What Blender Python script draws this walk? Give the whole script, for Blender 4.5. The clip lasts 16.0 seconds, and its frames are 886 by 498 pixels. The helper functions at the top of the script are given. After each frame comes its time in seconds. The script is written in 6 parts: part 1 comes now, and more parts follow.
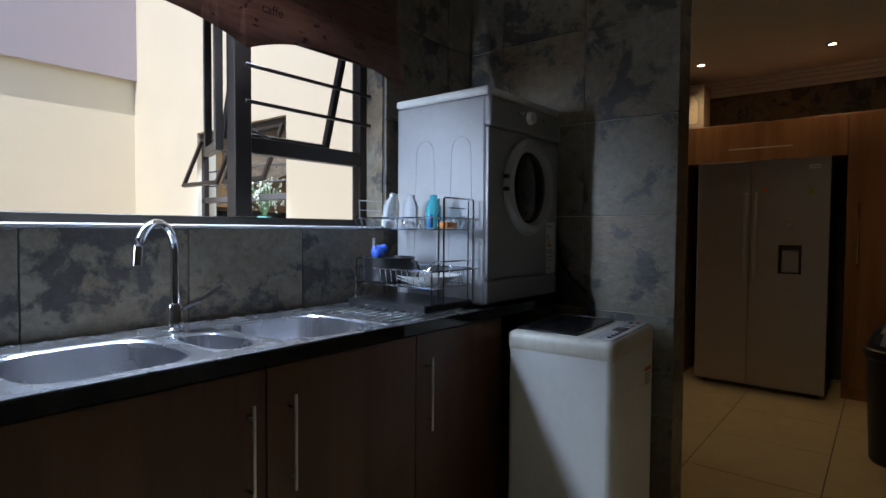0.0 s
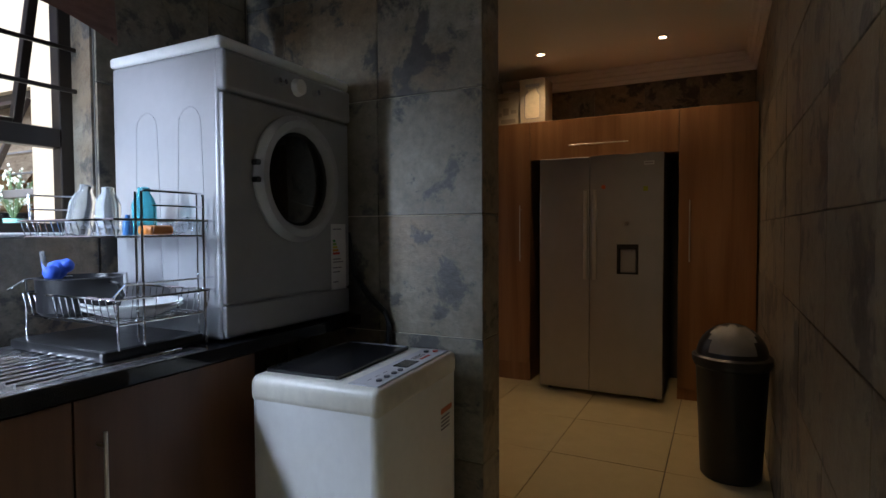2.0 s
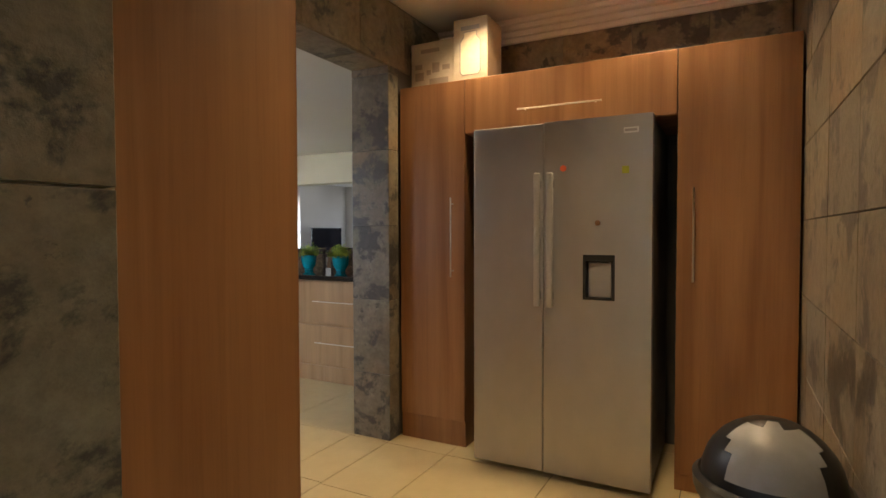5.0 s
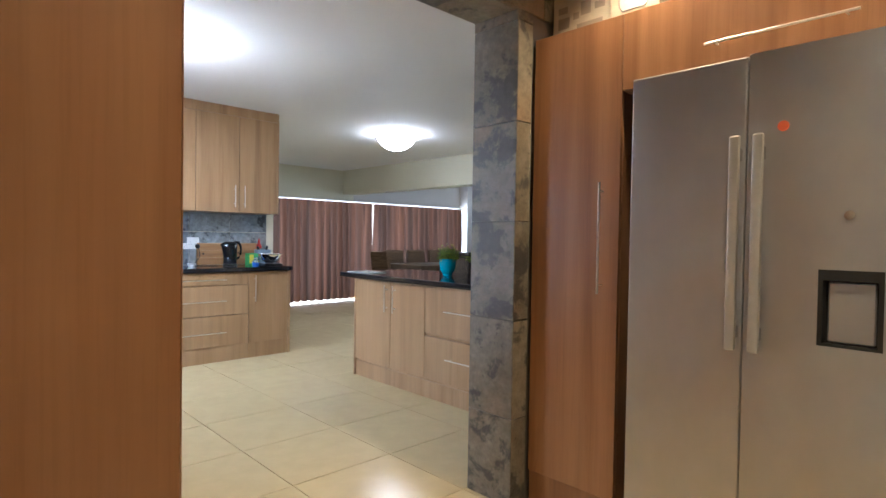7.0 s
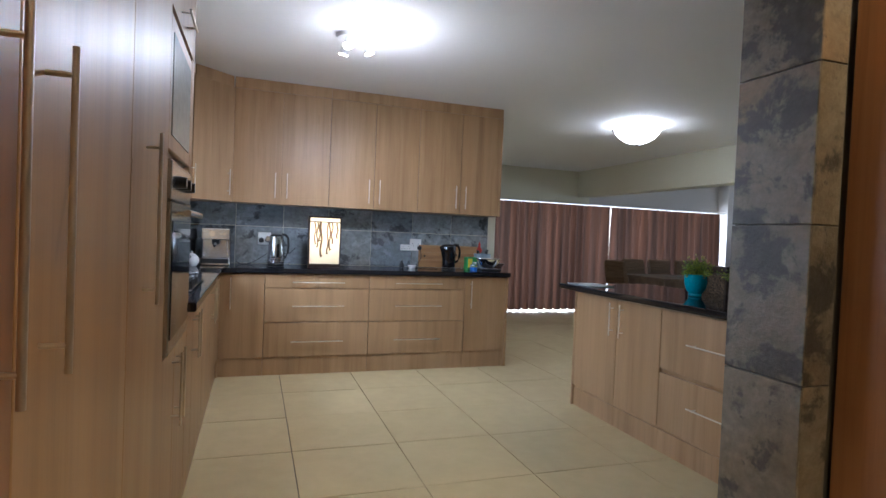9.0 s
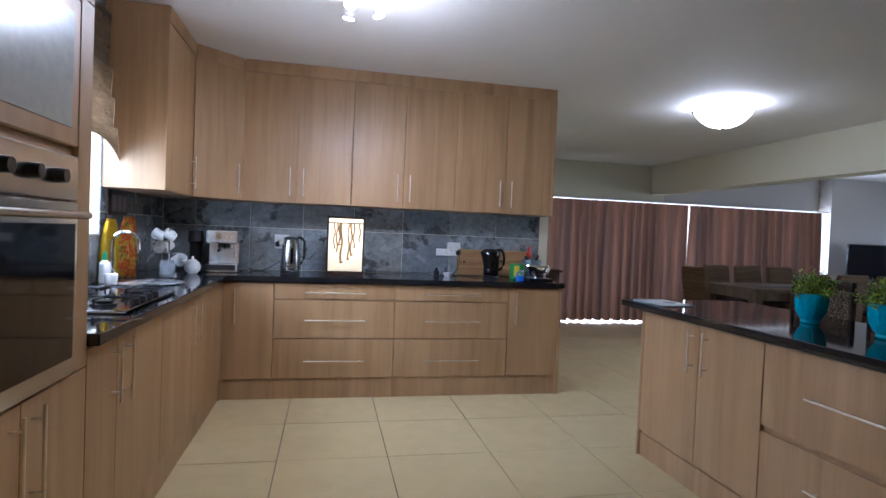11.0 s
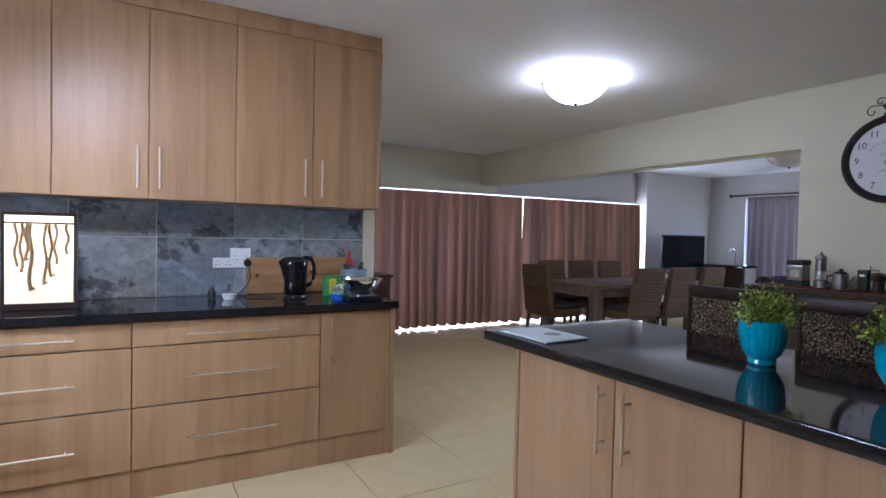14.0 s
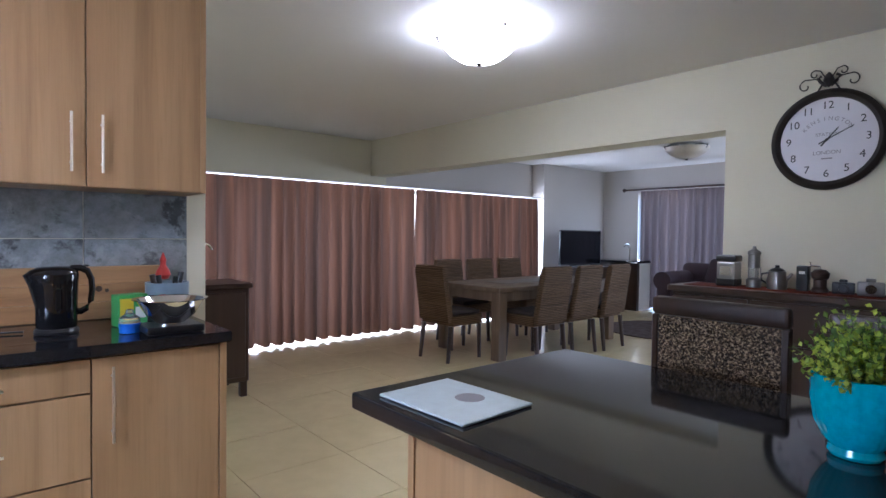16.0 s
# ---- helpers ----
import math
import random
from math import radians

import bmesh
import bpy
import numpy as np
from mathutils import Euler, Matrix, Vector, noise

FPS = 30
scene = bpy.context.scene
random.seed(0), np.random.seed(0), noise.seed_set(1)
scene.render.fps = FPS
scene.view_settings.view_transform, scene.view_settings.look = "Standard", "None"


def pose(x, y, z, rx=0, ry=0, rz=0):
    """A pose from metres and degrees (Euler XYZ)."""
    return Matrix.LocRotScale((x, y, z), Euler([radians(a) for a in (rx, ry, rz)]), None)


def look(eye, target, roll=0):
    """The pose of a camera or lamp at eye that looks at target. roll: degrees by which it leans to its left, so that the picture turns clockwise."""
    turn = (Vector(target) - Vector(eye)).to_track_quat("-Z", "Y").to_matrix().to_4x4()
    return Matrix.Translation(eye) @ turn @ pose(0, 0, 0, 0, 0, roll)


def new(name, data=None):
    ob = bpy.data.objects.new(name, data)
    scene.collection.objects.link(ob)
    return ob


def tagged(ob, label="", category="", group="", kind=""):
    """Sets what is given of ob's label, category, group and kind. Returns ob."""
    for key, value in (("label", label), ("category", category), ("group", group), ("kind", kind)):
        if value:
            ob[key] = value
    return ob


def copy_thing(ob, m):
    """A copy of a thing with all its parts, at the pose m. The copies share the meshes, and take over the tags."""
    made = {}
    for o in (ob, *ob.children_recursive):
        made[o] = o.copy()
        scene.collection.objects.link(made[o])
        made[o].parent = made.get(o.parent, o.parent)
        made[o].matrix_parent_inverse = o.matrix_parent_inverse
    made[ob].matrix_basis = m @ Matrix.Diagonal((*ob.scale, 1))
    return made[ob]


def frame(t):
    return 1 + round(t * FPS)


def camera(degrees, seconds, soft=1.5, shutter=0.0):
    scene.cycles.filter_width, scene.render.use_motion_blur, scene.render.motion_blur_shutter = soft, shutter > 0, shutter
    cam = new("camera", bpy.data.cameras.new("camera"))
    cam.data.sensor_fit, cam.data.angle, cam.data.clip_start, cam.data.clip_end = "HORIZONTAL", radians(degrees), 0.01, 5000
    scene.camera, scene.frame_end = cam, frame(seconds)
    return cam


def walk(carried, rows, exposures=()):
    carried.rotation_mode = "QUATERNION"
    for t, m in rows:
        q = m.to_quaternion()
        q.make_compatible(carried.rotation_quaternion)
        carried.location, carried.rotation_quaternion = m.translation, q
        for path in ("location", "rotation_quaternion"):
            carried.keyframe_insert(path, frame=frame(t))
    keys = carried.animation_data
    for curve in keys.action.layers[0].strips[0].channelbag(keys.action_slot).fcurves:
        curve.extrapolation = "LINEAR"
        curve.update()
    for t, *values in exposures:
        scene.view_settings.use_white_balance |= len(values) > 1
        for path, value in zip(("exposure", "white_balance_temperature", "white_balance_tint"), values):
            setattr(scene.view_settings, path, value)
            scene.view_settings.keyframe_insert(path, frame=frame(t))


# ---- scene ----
cam = camera(77.7, 16.0)

PATH = [
    (0, (0.11, -0.125, 1.246), (1.667, 1.129, 1.176), 0.4),
    (0.5, (0.219, -0.144, 1.259), (1.845, 1.018, 1.189), 0.3),
    (1, (0.394, -0.165, 1.261), (2.092, 0.889, 1.189), 0.1),
    (1.5, (0.578, -0.172, 1.264), (2.329, 0.791, 1.191), -0.0),
    (2, (0.81, -0.161, 1.261), (2.595, 0.738, 1.191), -0.3),
    (2.5, (1.049, -0.166, 1.264), (2.853, 0.694, 1.192), -0.1),
    (3, (1.317, -0.181, 1.269), (3.131, 0.659, 1.194), -0.0),
    (3.5, (1.566, -0.185, 1.265), (3.378, 0.657, 1.196), -0.2),
    (6, (2.767, -0.037, 1.249), (4.404, 1.111, 1.198), 0.4),
    (6.5, (2.96, 0.024, 1.237), (4.471, 1.333, 1.193), 0.7),
    (7, (3.128, 0.12, 1.221), (4.509, 1.566, 1.18), 0.9),
    (7.5, (3.278, 0.218, 1.226), (4.523, 1.783, 1.181), 1.2),
    (8, (3.419, 0.327, 1.23), (4.47, 2.028, 1.186), 1.3),
    (8.5, (3.527, 0.443, 1.219), (4.36, 2.261, 1.177), 1.6),
    (9, (3.62, 0.579, 1.226), (4.268, 2.47, 1.179), 2.4),
    (11.5, (4.153, 1.443, 1.259), (4.56, 3.4, 1.204), 2.4),
    (12, (4.196, 1.664, 1.263), (4.663, 3.609, 1.211), 2.2),
    (12.5, (4.258, 1.842, 1.275), (4.825, 3.759, 1.225), 2.0),
    (13, (4.36, 2.053, 1.287), (5.085, 3.916, 1.233), 1.9),
    (13.5, (4.459, 2.223, 1.298), (5.317, 4.029, 1.242), 1.6),
    (14, (4.586, 2.424, 1.298), (5.571, 4.163, 1.244), 1.3),
    (14.5, (4.727, 2.605, 1.297), (5.81, 4.286, 1.242), 1.1),
    (15, (4.879, 2.813, 1.3), (6.062, 4.424, 1.243), 1.1),
    (15.5, (5.03, 3.007, 1.297), (6.284, 4.564, 1.239), 1.0),
    (16, (5.188, 3.205, 1.283), (6.49, 4.722, 1.229), 0.7),
]
# exposure follows the bright and dark rooms
EXPOSURES = [(0.0, 0.2, 6100, 14), (1.5, 0.55, 6050, 16), (3.5, 1.7, 6800, 15), (4.6, 2.5, 6450, 11), (6.0, 3.55, 5550, 10), (7.0, 3.5, 5250, 10), (9.0, 2.75, 5350, 11), (12.0, 2.72, 5200, 17), (14.0, 2.94, 5250, 18), (16.0, 3.16, 5300, 18)]
walk(cam, [(t, look(eye, target, roll)) for t, eye, target, roll in PATH], EXPOSURES)

# ---------------- world and large lights ----------------
world = bpy.data.worlds.new("sky")
scene.world = world
world.use_nodes = True
wn = world.node_tree
sky = wn.nodes.new("ShaderNodeTexSky")
sky.sky_type = "NISHITA"
sky.sun_disc = False
sky.sun_elevation = radians(65)
sky.sun_rotation = radians(245)
wn.links.new(sky.outputs["Color"], wn.nodes["Background"].inputs["Color"])
wn.nodes["Background"].inputs["Strength"].default_value = 0.15


def lamp(name, kind, m, energy, colour, size=0.1, size_y=None, angle=None, blend=0.6):
    d = bpy.data.lights.new(name, kind)
    d.energy, d.color = energy, colour
    if kind == "AREA":
        d.shape, d.size, d.size_y = "RECTANGLE", size, size_y or size
    elif kind == "SUN":
        d.angle = angle
    else:
        d.shadow_soft_size = size
        if kind == "SPOT":
            d.spot_size, d.spot_blend = angle, blend
    ob = new(name, d)
    ob.matrix_world = m
    return ob


SUN_FROM = Vector((math.sin(radians(245)) * math.cos(radians(65)), math.cos(radians(245)) * math.cos(radians(65)), math.sin(radians(65))))
lamp("sun", "SUN", look(SUN_FROM * 20, (0, 0, 0)), 5.0, (1.0, 0.96, 0.90), angle=radians(0.53))
WARM = (1.0, 0.70, 0.37)
COOL = (0.86, 0.93, 1.0)
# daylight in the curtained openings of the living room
lamp("daylight_patio", "AREA", pose(9.52, 9.46, 0.92, -90, 0, 0), 44, COOL, 6.0, 1.7)
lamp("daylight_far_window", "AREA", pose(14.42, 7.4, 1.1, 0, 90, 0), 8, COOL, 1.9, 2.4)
# fill through an unseen side opening, added to brighten the living room
lamp("unseen_side_fill", "AREA", pose(14.55, 4.0, 1.4, 0, 90, 0), 12, COOL, 1.5, 2.6)
# recessed downlights of the passage: two seen, a third added to light the fridge
for dx, dy in ((5.05, 1.11), (5.07, 0.22), (3.95, 0.22)):
    lamp("downlight_beam", "SPOT", pose(dx, dy, 2.615), 8.6 if dx > 4.5 else 9.5, WARM, 0.03, angle=radians(115), blend=0.7)
# kitchen ceiling lamps
for target, watts in (((5.2, 5.6, 0.7), 6.5), ((3.4, 3.3, 0.9), 4), ((3.6, 5.4, 0.8), 5)):
    head = Vector((4.2, 4.27, 2.40))
    aim = (Vector(target) - head).normalized()
    lamp("spot_head_beam", "SPOT", look(head + aim * 0.20, target), watts, (0.94, 0.95, 1.0), 0.03, angle=radians(110), blend=0.8)
lamp("spot_cluster_glow", "POINT", pose(4.32, 4.05, 2.22), 2.4, (1.0, 0.97, 0.94), 0.05)
# daylight through the kitchen window
lamp("daylight_kitchen", "AREA", look((2.595, 4.07, 1.62), (4.2, 4.2, 0.9)), 8.5, (0.74, 0.86, 1.0), 1.25, 0.8)
# daylight through the scullery window
top_light = lamp("daylight_scullery", "AREA", look((0.60, 1.79, 2.10), (0.60, 1.35, 1.0)), 24, (0.68, 0.83, 1.0), 1.75, 0.16)
side_light = lamp("daylight_scullery_side", "AREA", look((-0.30, 1.765, 1.72), (1.95, 1.60, 1.30)), 3.1, (0.68, 0.83, 1.0), 0.09, 0.75)
side_light.data.spread = radians(42)
top_light.data.spread = radians(110)

# ---------------- materials ----------------


def mat(name, colour=(0.8, 0.8, 0.8), rough=0.5, metal=0.0, **more):
    m = bpy.data.materials.new(name)
    m.use_nodes = True
    b = m.node_tree.nodes["Principled BSDF"]
    b.inputs["Base Color"].default_value = (*colour, 1)
    b.inputs["Roughness"].default_value = rough
    b.inputs["Metallic"].default_value = metal
    for key, value in more.items():
        b.inputs[key.replace("_", " ")].default_value = value
    return m


def nodes(m):
    t = m.node_tree
    return t, t.nodes["Principled BSDF"]


def coords(t, scale=(1, 1, 1), by_object=True):
    """Object coordinates, shifted for each object, stretched by scale."""
    tc = t.nodes.new("ShaderNodeTexCoord")
    mp = t.nodes.new("ShaderNodeMapping")
    mp.inputs["Scale"].default_value = scale
    if by_object:
        oi = t.nodes.new("ShaderNodeObjectInfo")
        mul = t.nodes.new("ShaderNodeMath")
        mul.operation = "MULTIPLY"
        mul.inputs[1].default_value = 37.0
        t.links.new(oi.outputs["Random"], mul.inputs[0])
        add = t.nodes.new("ShaderNodeVectorMath")
        t.links.new(tc.outputs["Object"], add.inputs[0])
        t.links.new(mul.outputs[0], add.inputs[1])
        t.links.new(add.outputs[0], mp.inputs["Vector"])
    else:
        t.links.new(tc.outputs["Object"], mp.inputs["Vector"])
    return mp.outputs["Vector"]


def noise_tex(t, vec, scale, detail=4, rough=0.55, distortion=0.0):
    n = t.nodes.new("ShaderNodeTexNoise")
    n.inputs["Scale"].default_value = scale
    n.inputs["Detail"].default_value = detail
    n.inputs["Roughness"].default_value = rough
    n.inputs["Distortion"].default_value = distortion
    t.links.new(vec, n.inputs["Vector"])
    return n.outputs["Fac"]


def ramp(t, fac, stops):
    r = t.nodes.new("ShaderNodeValToRGB")
    e = r.color_ramp.elements
    while len(e) < len(stops):
        e.new(0.5)
    for el, (p, c) in zip(e, stops):
        el.position = p
        el.color = (*c, 1) if len(c) == 3 else c
    t.links.new(fac, r.inputs["Fac"])
    return r.outputs["Color"]


def mix(t, fac, a, b, mode="MIX"):
    n = t.nodes.new("ShaderNodeMix")
    n.data_type = "RGBA"
    n.blend_type = mode
    for sock, v in ((0, fac), (6, a), (7, b)):
        if isinstance(v, (int, float)):
            n.inputs[sock].default_value = v
        elif isinstance(v, tuple):
            n.inputs[sock].default_value = (*v, 1)
        else:
            t.links.new(v, n.inputs[sock])
    return n.outputs[2]


def bump(t, b, height, strength, distance=0.01):
    n = t.nodes.new("ShaderNodeBump")
    n.inputs["Strength"].default_value = strength
    n.inputs["Distance"].default_value = distance
    t.links.new(height, n.inputs["Height"])
    t.links.new(n.outputs["Normal"], b.inputs["Normal"])


def rough_from(t, b, fac, lo, hi):
    m = t.nodes.new("ShaderNodeMapRange")
    m.inputs["To Min"].default_value = lo
    m.inputs["To Max"].default_value = hi
    t.links.new(fac, m.inputs["Value"])
    t.links.new(m.outputs["Result"], b.inputs["Roughness"])


def wood(name, dark, mid, light, rough=(0.32, 0.5), grain=(6, 6, 0.55), figure=0.5):
    m = mat(name)
    t, b = nodes(m)
    big = noise_tex(t, coords(t, grain), 0.9, 3, 0.5, 0.8)
    c = ramp(t, big, [(0.25, dark), (0.5, mid), (0.78, light)])
    # broad soft figure with darker veins along the grain
    stave = noise_tex(t, coords(t, (grain[0] * 2.0, grain[1] * 2.0, grain[2] * 0.6)), 1.0, 3, 0.5, 0.5)
    c = mix(t, figure, c, ramp(t, stave, [(0.32, (0.72, 0.68, 0.64)), (0.46, (0.97, 0.97, 0.97)), (0.70, (1.10, 1.09, 1.08))]), "MULTIPLY")
    fine = noise_tex(t, coords(t, (grain[0] * 5, grain[1] * 5, grain[2] * 2.4)), 1.0, 5, 0.64, 0.6)
    c = mix(t, 0.5, c, ramp(t, fine, [(0.30, (0.74, 0.70, 0.66)), (0.47, (0.96, 0.95, 0.94)), (0.66, (1.04, 1.04, 1.04))]), "MULTIPLY")
    pore = noise_tex(t, coords(t, (grain[0] * 26, grain[1] * 26, grain[2] * 7)), 1.0, 3, 0.6)
    c = mix(t, 0.22, c, ramp(t, pore, [(0.36, (0.72, 0.70, 0.68)), (0.5, (1, 1, 1))]), "MULTIPLY")
    # a few knots
    knot = noise_tex(t, coords(t, (grain[0] * 1.6, grain[1] * 1.6, grain[2] * 6)), 1.0, 2, 0.5, 0.4)
    c = mix(t, ramp(t, knot, [(0.74, (0, 0, 0)), (0.80, (0.45, 0.45, 0.45))]), c, tuple(0.55 * k for k in dark))
    t.links.new(c, b.inputs["Base Color"])
    rough_from(t, b, fine, *rough)
    bump(t, b, pore, 0.05, 0.002)
    return m


def slate(name, pale, warm, dark, rust, rough=(0.25, 0.5), dark_at=0.60):
    m = mat(name)
    t, b = nodes(m)
    v = coords(t)
    base = noise_tex(t, v, 4.2, 7, 0.66, 0.5)
    fine = noise_tex(t, v, 24, 6, 0.72)
    blot = noise_tex(t, v, 4.6, 9, 0.66, 0.25)
    spots = noise_tex(t, v, 13, 6, 0.7, 0.4)
    warmth = noise_tex(t, v, 2.1, 3, 0.5)
    c = ramp(t, base, [(0.3, warm), (0.62, pale)])
    c = mix(t, ramp(t, warmth, [(0.52, (0, 0, 0)), (0.7, (0.7, 0.7, 0.7))]), c, rust)
    c = mix(t, ramp(t, blot, [(dark_at - 0.02, (0, 0, 0)), (dark_at + 0.035, (0.85, 0.85, 0.85))]), c, dark)
    c = mix(t, ramp(t, spots, [(0.63, (0, 0, 0)), (0.68, (0.75, 0.75, 0.75))]), c, dark)
    # one tile differs from the next in tone
    oi = t.nodes.new("ShaderNodeObjectInfo")
    c = mix(t, 0.6, c, ramp(t, oi.outputs["Random"], [(0.0, (0.72, 0.74, 0.78)), (0.5, (1.0, 1.0, 0.98)), (1.0, (1.18, 1.12, 1.02))]), "MULTIPLY")
    c = mix(t, 0.55, c, ramp(t, fine, [(0.32, (0.42, 0.42, 0.42)), (0.66, (1.28, 1.28, 1.28))]), "MULTIPLY")
    t.links.new(c, b.inputs["Base Color"])
    rough_from(t, b, base, *rough)
    bump(t, b, fine, 0.55, 0.008)
    return m


def plaster(name, colour, stain=0.12):
    m = mat(name, colour, 0.75)
    t, b = nodes(m)
    v = coords(t, by_object=False)
    f = noise_tex(t, v, 1.3, 4)
    k = 1 - stain
    c = mix(t, 1.0, colour, ramp(t, f, [(0.3, (k, k, k)), (0.7, (1, 1, 1))]), "MULTIPLY")
    t.links.new(c, b.inputs["Base Color"])
    bump(t, b, noise_tex(t, v, 160, 3), 0.08, 0.002)
    return m


def speckled(name, base, fleck, rough, scale=240, coat=0.0):
    m = mat(name, base, rough)
    t, b = nodes(m)
    v = coords(t, by_object=False)
    f = noise_tex(t, v, scale, 2, 0.7)
    c = ramp(t, f, [(0.5, base), (0.74, fleck)])
    t.links.new(c, b.inputs["Base Color"])
    rough_from(t, b, noise_tex(t, v, 5, 3), rough * 0.8, rough * 1.5)
    b.inputs["Coat Weight"].default_value = coat
    return m


def brushed(name, colour, rough=0.3, stretch=(2, 2, 140), metal=1.0):
    m = mat(name, colour, rough, metal)
    t, b = nodes(m)
    f = noise_tex(t, coords(t, stretch), 3.0, 3)
    rough_from(t, b, f, rough * 0.75, rough * 1.35)
    c = mix(t, 0.25, colour, ramp(t, f, [(0.3, (0.75, 0.75, 0.75)), (0.7, (1.1, 1.1, 1.1))]), "MULTIPLY")
    t.links.new(c, b.inputs["Base Color"])
    return m


def plain(name, colour, rough=0.5, metal=0.0, vary=0.12, scale=30, **more):
    m = mat(name, colour, rough, metal, **more)
    t, b = nodes(m)
    f = noise_tex(t, coords(t), scale, 3)
    k = 1 - vary
    t.links.new(mix(t, 1.0, colour, ramp(t, f, [(0.3, (k, k, k)), (0.7, (1, 1, 1))]), "MULTIPLY"), b.inputs["Base Color"])
    rough_from(t, b, f, rough * 0.85, min(1, rough * 1.15))
    return m


def glow(name, colour, strength):
    return mat(name, colour, 0.4, Emission_Color=(*colour, 1), Emission_Strength=strength)


def cloth(name, a, b_col, through_amount=0.35, scale=(500, 500, 500)):
    m = mat(name, a, 0.9)
    t, b = nodes(m)
    f = noise_tex(t, coords(t, by_object=False), 300, 2)
    g = noise_tex(t, coords(t, (9, 9, 0.35), by_object=False), 1.0, 3)
    c = mix(t, ramp(t, g, [(0.35, (0, 0, 0)), (0.65, (1, 1, 1))]), a, b_col)
    c = mix(t, 0.4, c, ramp(t, f, [(0.3, (0.7, 0.7, 0.7)), (0.7, (1.1, 1.1, 1.1))]), "MULTIPLY")
    t.links.new(c, b.inputs["Base Color"])
    b.inputs["Specular IOR Level"].default_value = 0.1
    tr = t.nodes.new("ShaderNodeBsdfTranslucent")
    t.links.new(c, tr.inputs["Color"])
    ms = t.nodes.new("ShaderNodeMixShader")
    ms.inputs["Fac"].default_value = through_amount
    t.links.new(b.outputs["BSDF"], ms.inputs[1])
    t.links.new(tr.outputs["BSDF"], ms.inputs[2])
    t.links.new(ms.outputs["Shader"], t.nodes["Material Output"].inputs["Surface"])
    return m


WOOD = wood("laminate_oak", (0.32, 0.187, 0.088), (0.40, 0.247, 0.12), (0.455, 0.295, 0.155))
WOOD_RED = wood("laminate_red_brown", (0.21, 0.094, 0.036), (0.31, 0.147, 0.06), (0.39, 0.205, 0.09), figure=0.7)
# scullery fronts, roughly half the values of the passage laminate
WOOD_SCULLERY = wood("laminate_dark_brown", (0.10, 0.044, 0.022), (0.145, 0.066, 0.033), (0.19, 0.09, 0.047))
WOOD_DARK = wood("dark_wood", (0.018, 0.010, 0.007), (0.035, 0.018, 0.012), (0.055, 0.028, 0.018), (0.25, 0.4))
WOOD_TABLE = wood("weathered_wood", (0.10, 0.065, 0.04), (0.16, 0.11, 0.07), (0.22, 0.155, 0.10), (0.45, 0.65))
WOOD_BOARD = wood("board_wood", (0.25, 0.13, 0.055), (0.38, 0.21, 0.09), (0.46, 0.28, 0.13), grain=(0.8, 16, 16))
SLATE = slate("slate_tile", (0.275, 0.25, 0.198), (0.19, 0.155, 0.108), (0.055, 0.055, 0.055), (0.25, 0.165, 0.09), dark_at=0.545)
SLATE_SPLASH = slate("slate_splash", (0.27, 0.30, 0.325), (0.195, 0.21, 0.215), (0.05, 0.053, 0.058), (0.21, 0.20, 0.175), (0.18, 0.35), 0.58)
GROUT = plaster("grout", (0.13, 0.12, 0.11))
FLOOR_TILE = plain("porcelain_tile", (0.61, 0.50, 0.275), 0.2, vary=0.07, scale=9)
FLOOR_GROUT = plaster("floor_grout", (0.16, 0.13, 0.09))
CEILING = plaster("ceiling_paint", (0.78, 0.77, 0.76), 0.03)
CREAM = plaster("cream_paint", (0.65, 0.615, 0.475), 0.05)
GREY_WALL = plaster("pale_grey_paint", (0.52, 0.49, 0.46), 0.05)
OUTSIDE = plaster("outside_plaster", (0.80, 0.73, 0.57), 0.06)
LILAC = plaster("lilac_plaster", (0.42, 0.38, 0.42), 0.06)
PAVING = plaster("paving", (0.45, 0.42, 0.38))
GRANITE = speckled("black_granite", (0.010, 0.010, 0.012), (0.03, 0.031, 0.035), 0.05, 420)
STEEL = brushed("brushed_steel", (0.62, 0.62, 0.62), 0.2)
SINK_STEEL = plain("sink_steel", (0.66, 0.66, 0.69), 0.27, 1.0, vary=0.06, scale=7)
FRIDGE = brushed("fridge_steel", (0.46, 0.445, 0.44), 0.38, (3, 140, 2), 0.75)
CHROME = mat("chrome", (0.82, 0.83, 0.85), 0.07, 1.0)
NICKEL = plain("satin_nickel", (0.74, 0.68, 0.59), 0.36, 1.0, vary=0.05)
BLACK = plain("black_plastic", (0.012, 0.012, 0.013), 0.32)
BLACK_MATT = plain("black_matt", (0.012, 0.012, 0.012), 0.7)
DARK_GLASS = mat("dark_glass", (0.006, 0.006, 0.007), 0.05)
WHITE = plain("white_enamel", (0.80, 0.80, 0.79), 0.3, vary=0.05)
SILVER = plain("silver_enamel", (0.38, 0.385, 0.40), 0.42, 0.35, vary=0.06)
BRONZE = plain("bronze_aluminium", (0.035, 0.028, 0.024), 0.4, 0.4)
GLASS = mat("window_glass", (1, 1, 1), 0.0, Transmission_Weight=1.0, IOR=1.02)
CLEAR = mat("clear_plastic", (0.88, 0.93, 0.97), 0.12, Transmission_Weight=0.85, IOR=1.2)
CURTAIN = cloth("brown_curtain", (0.108, 0.052, 0.033), (0.055, 0.033, 0.025), 0.18)
CURTAIN_GREY = cloth("mauve_curtain", (0.15, 0.118, 0.118), (0.11, 0.09, 0.092), 0.2)

# ---------------- building helpers ----------------


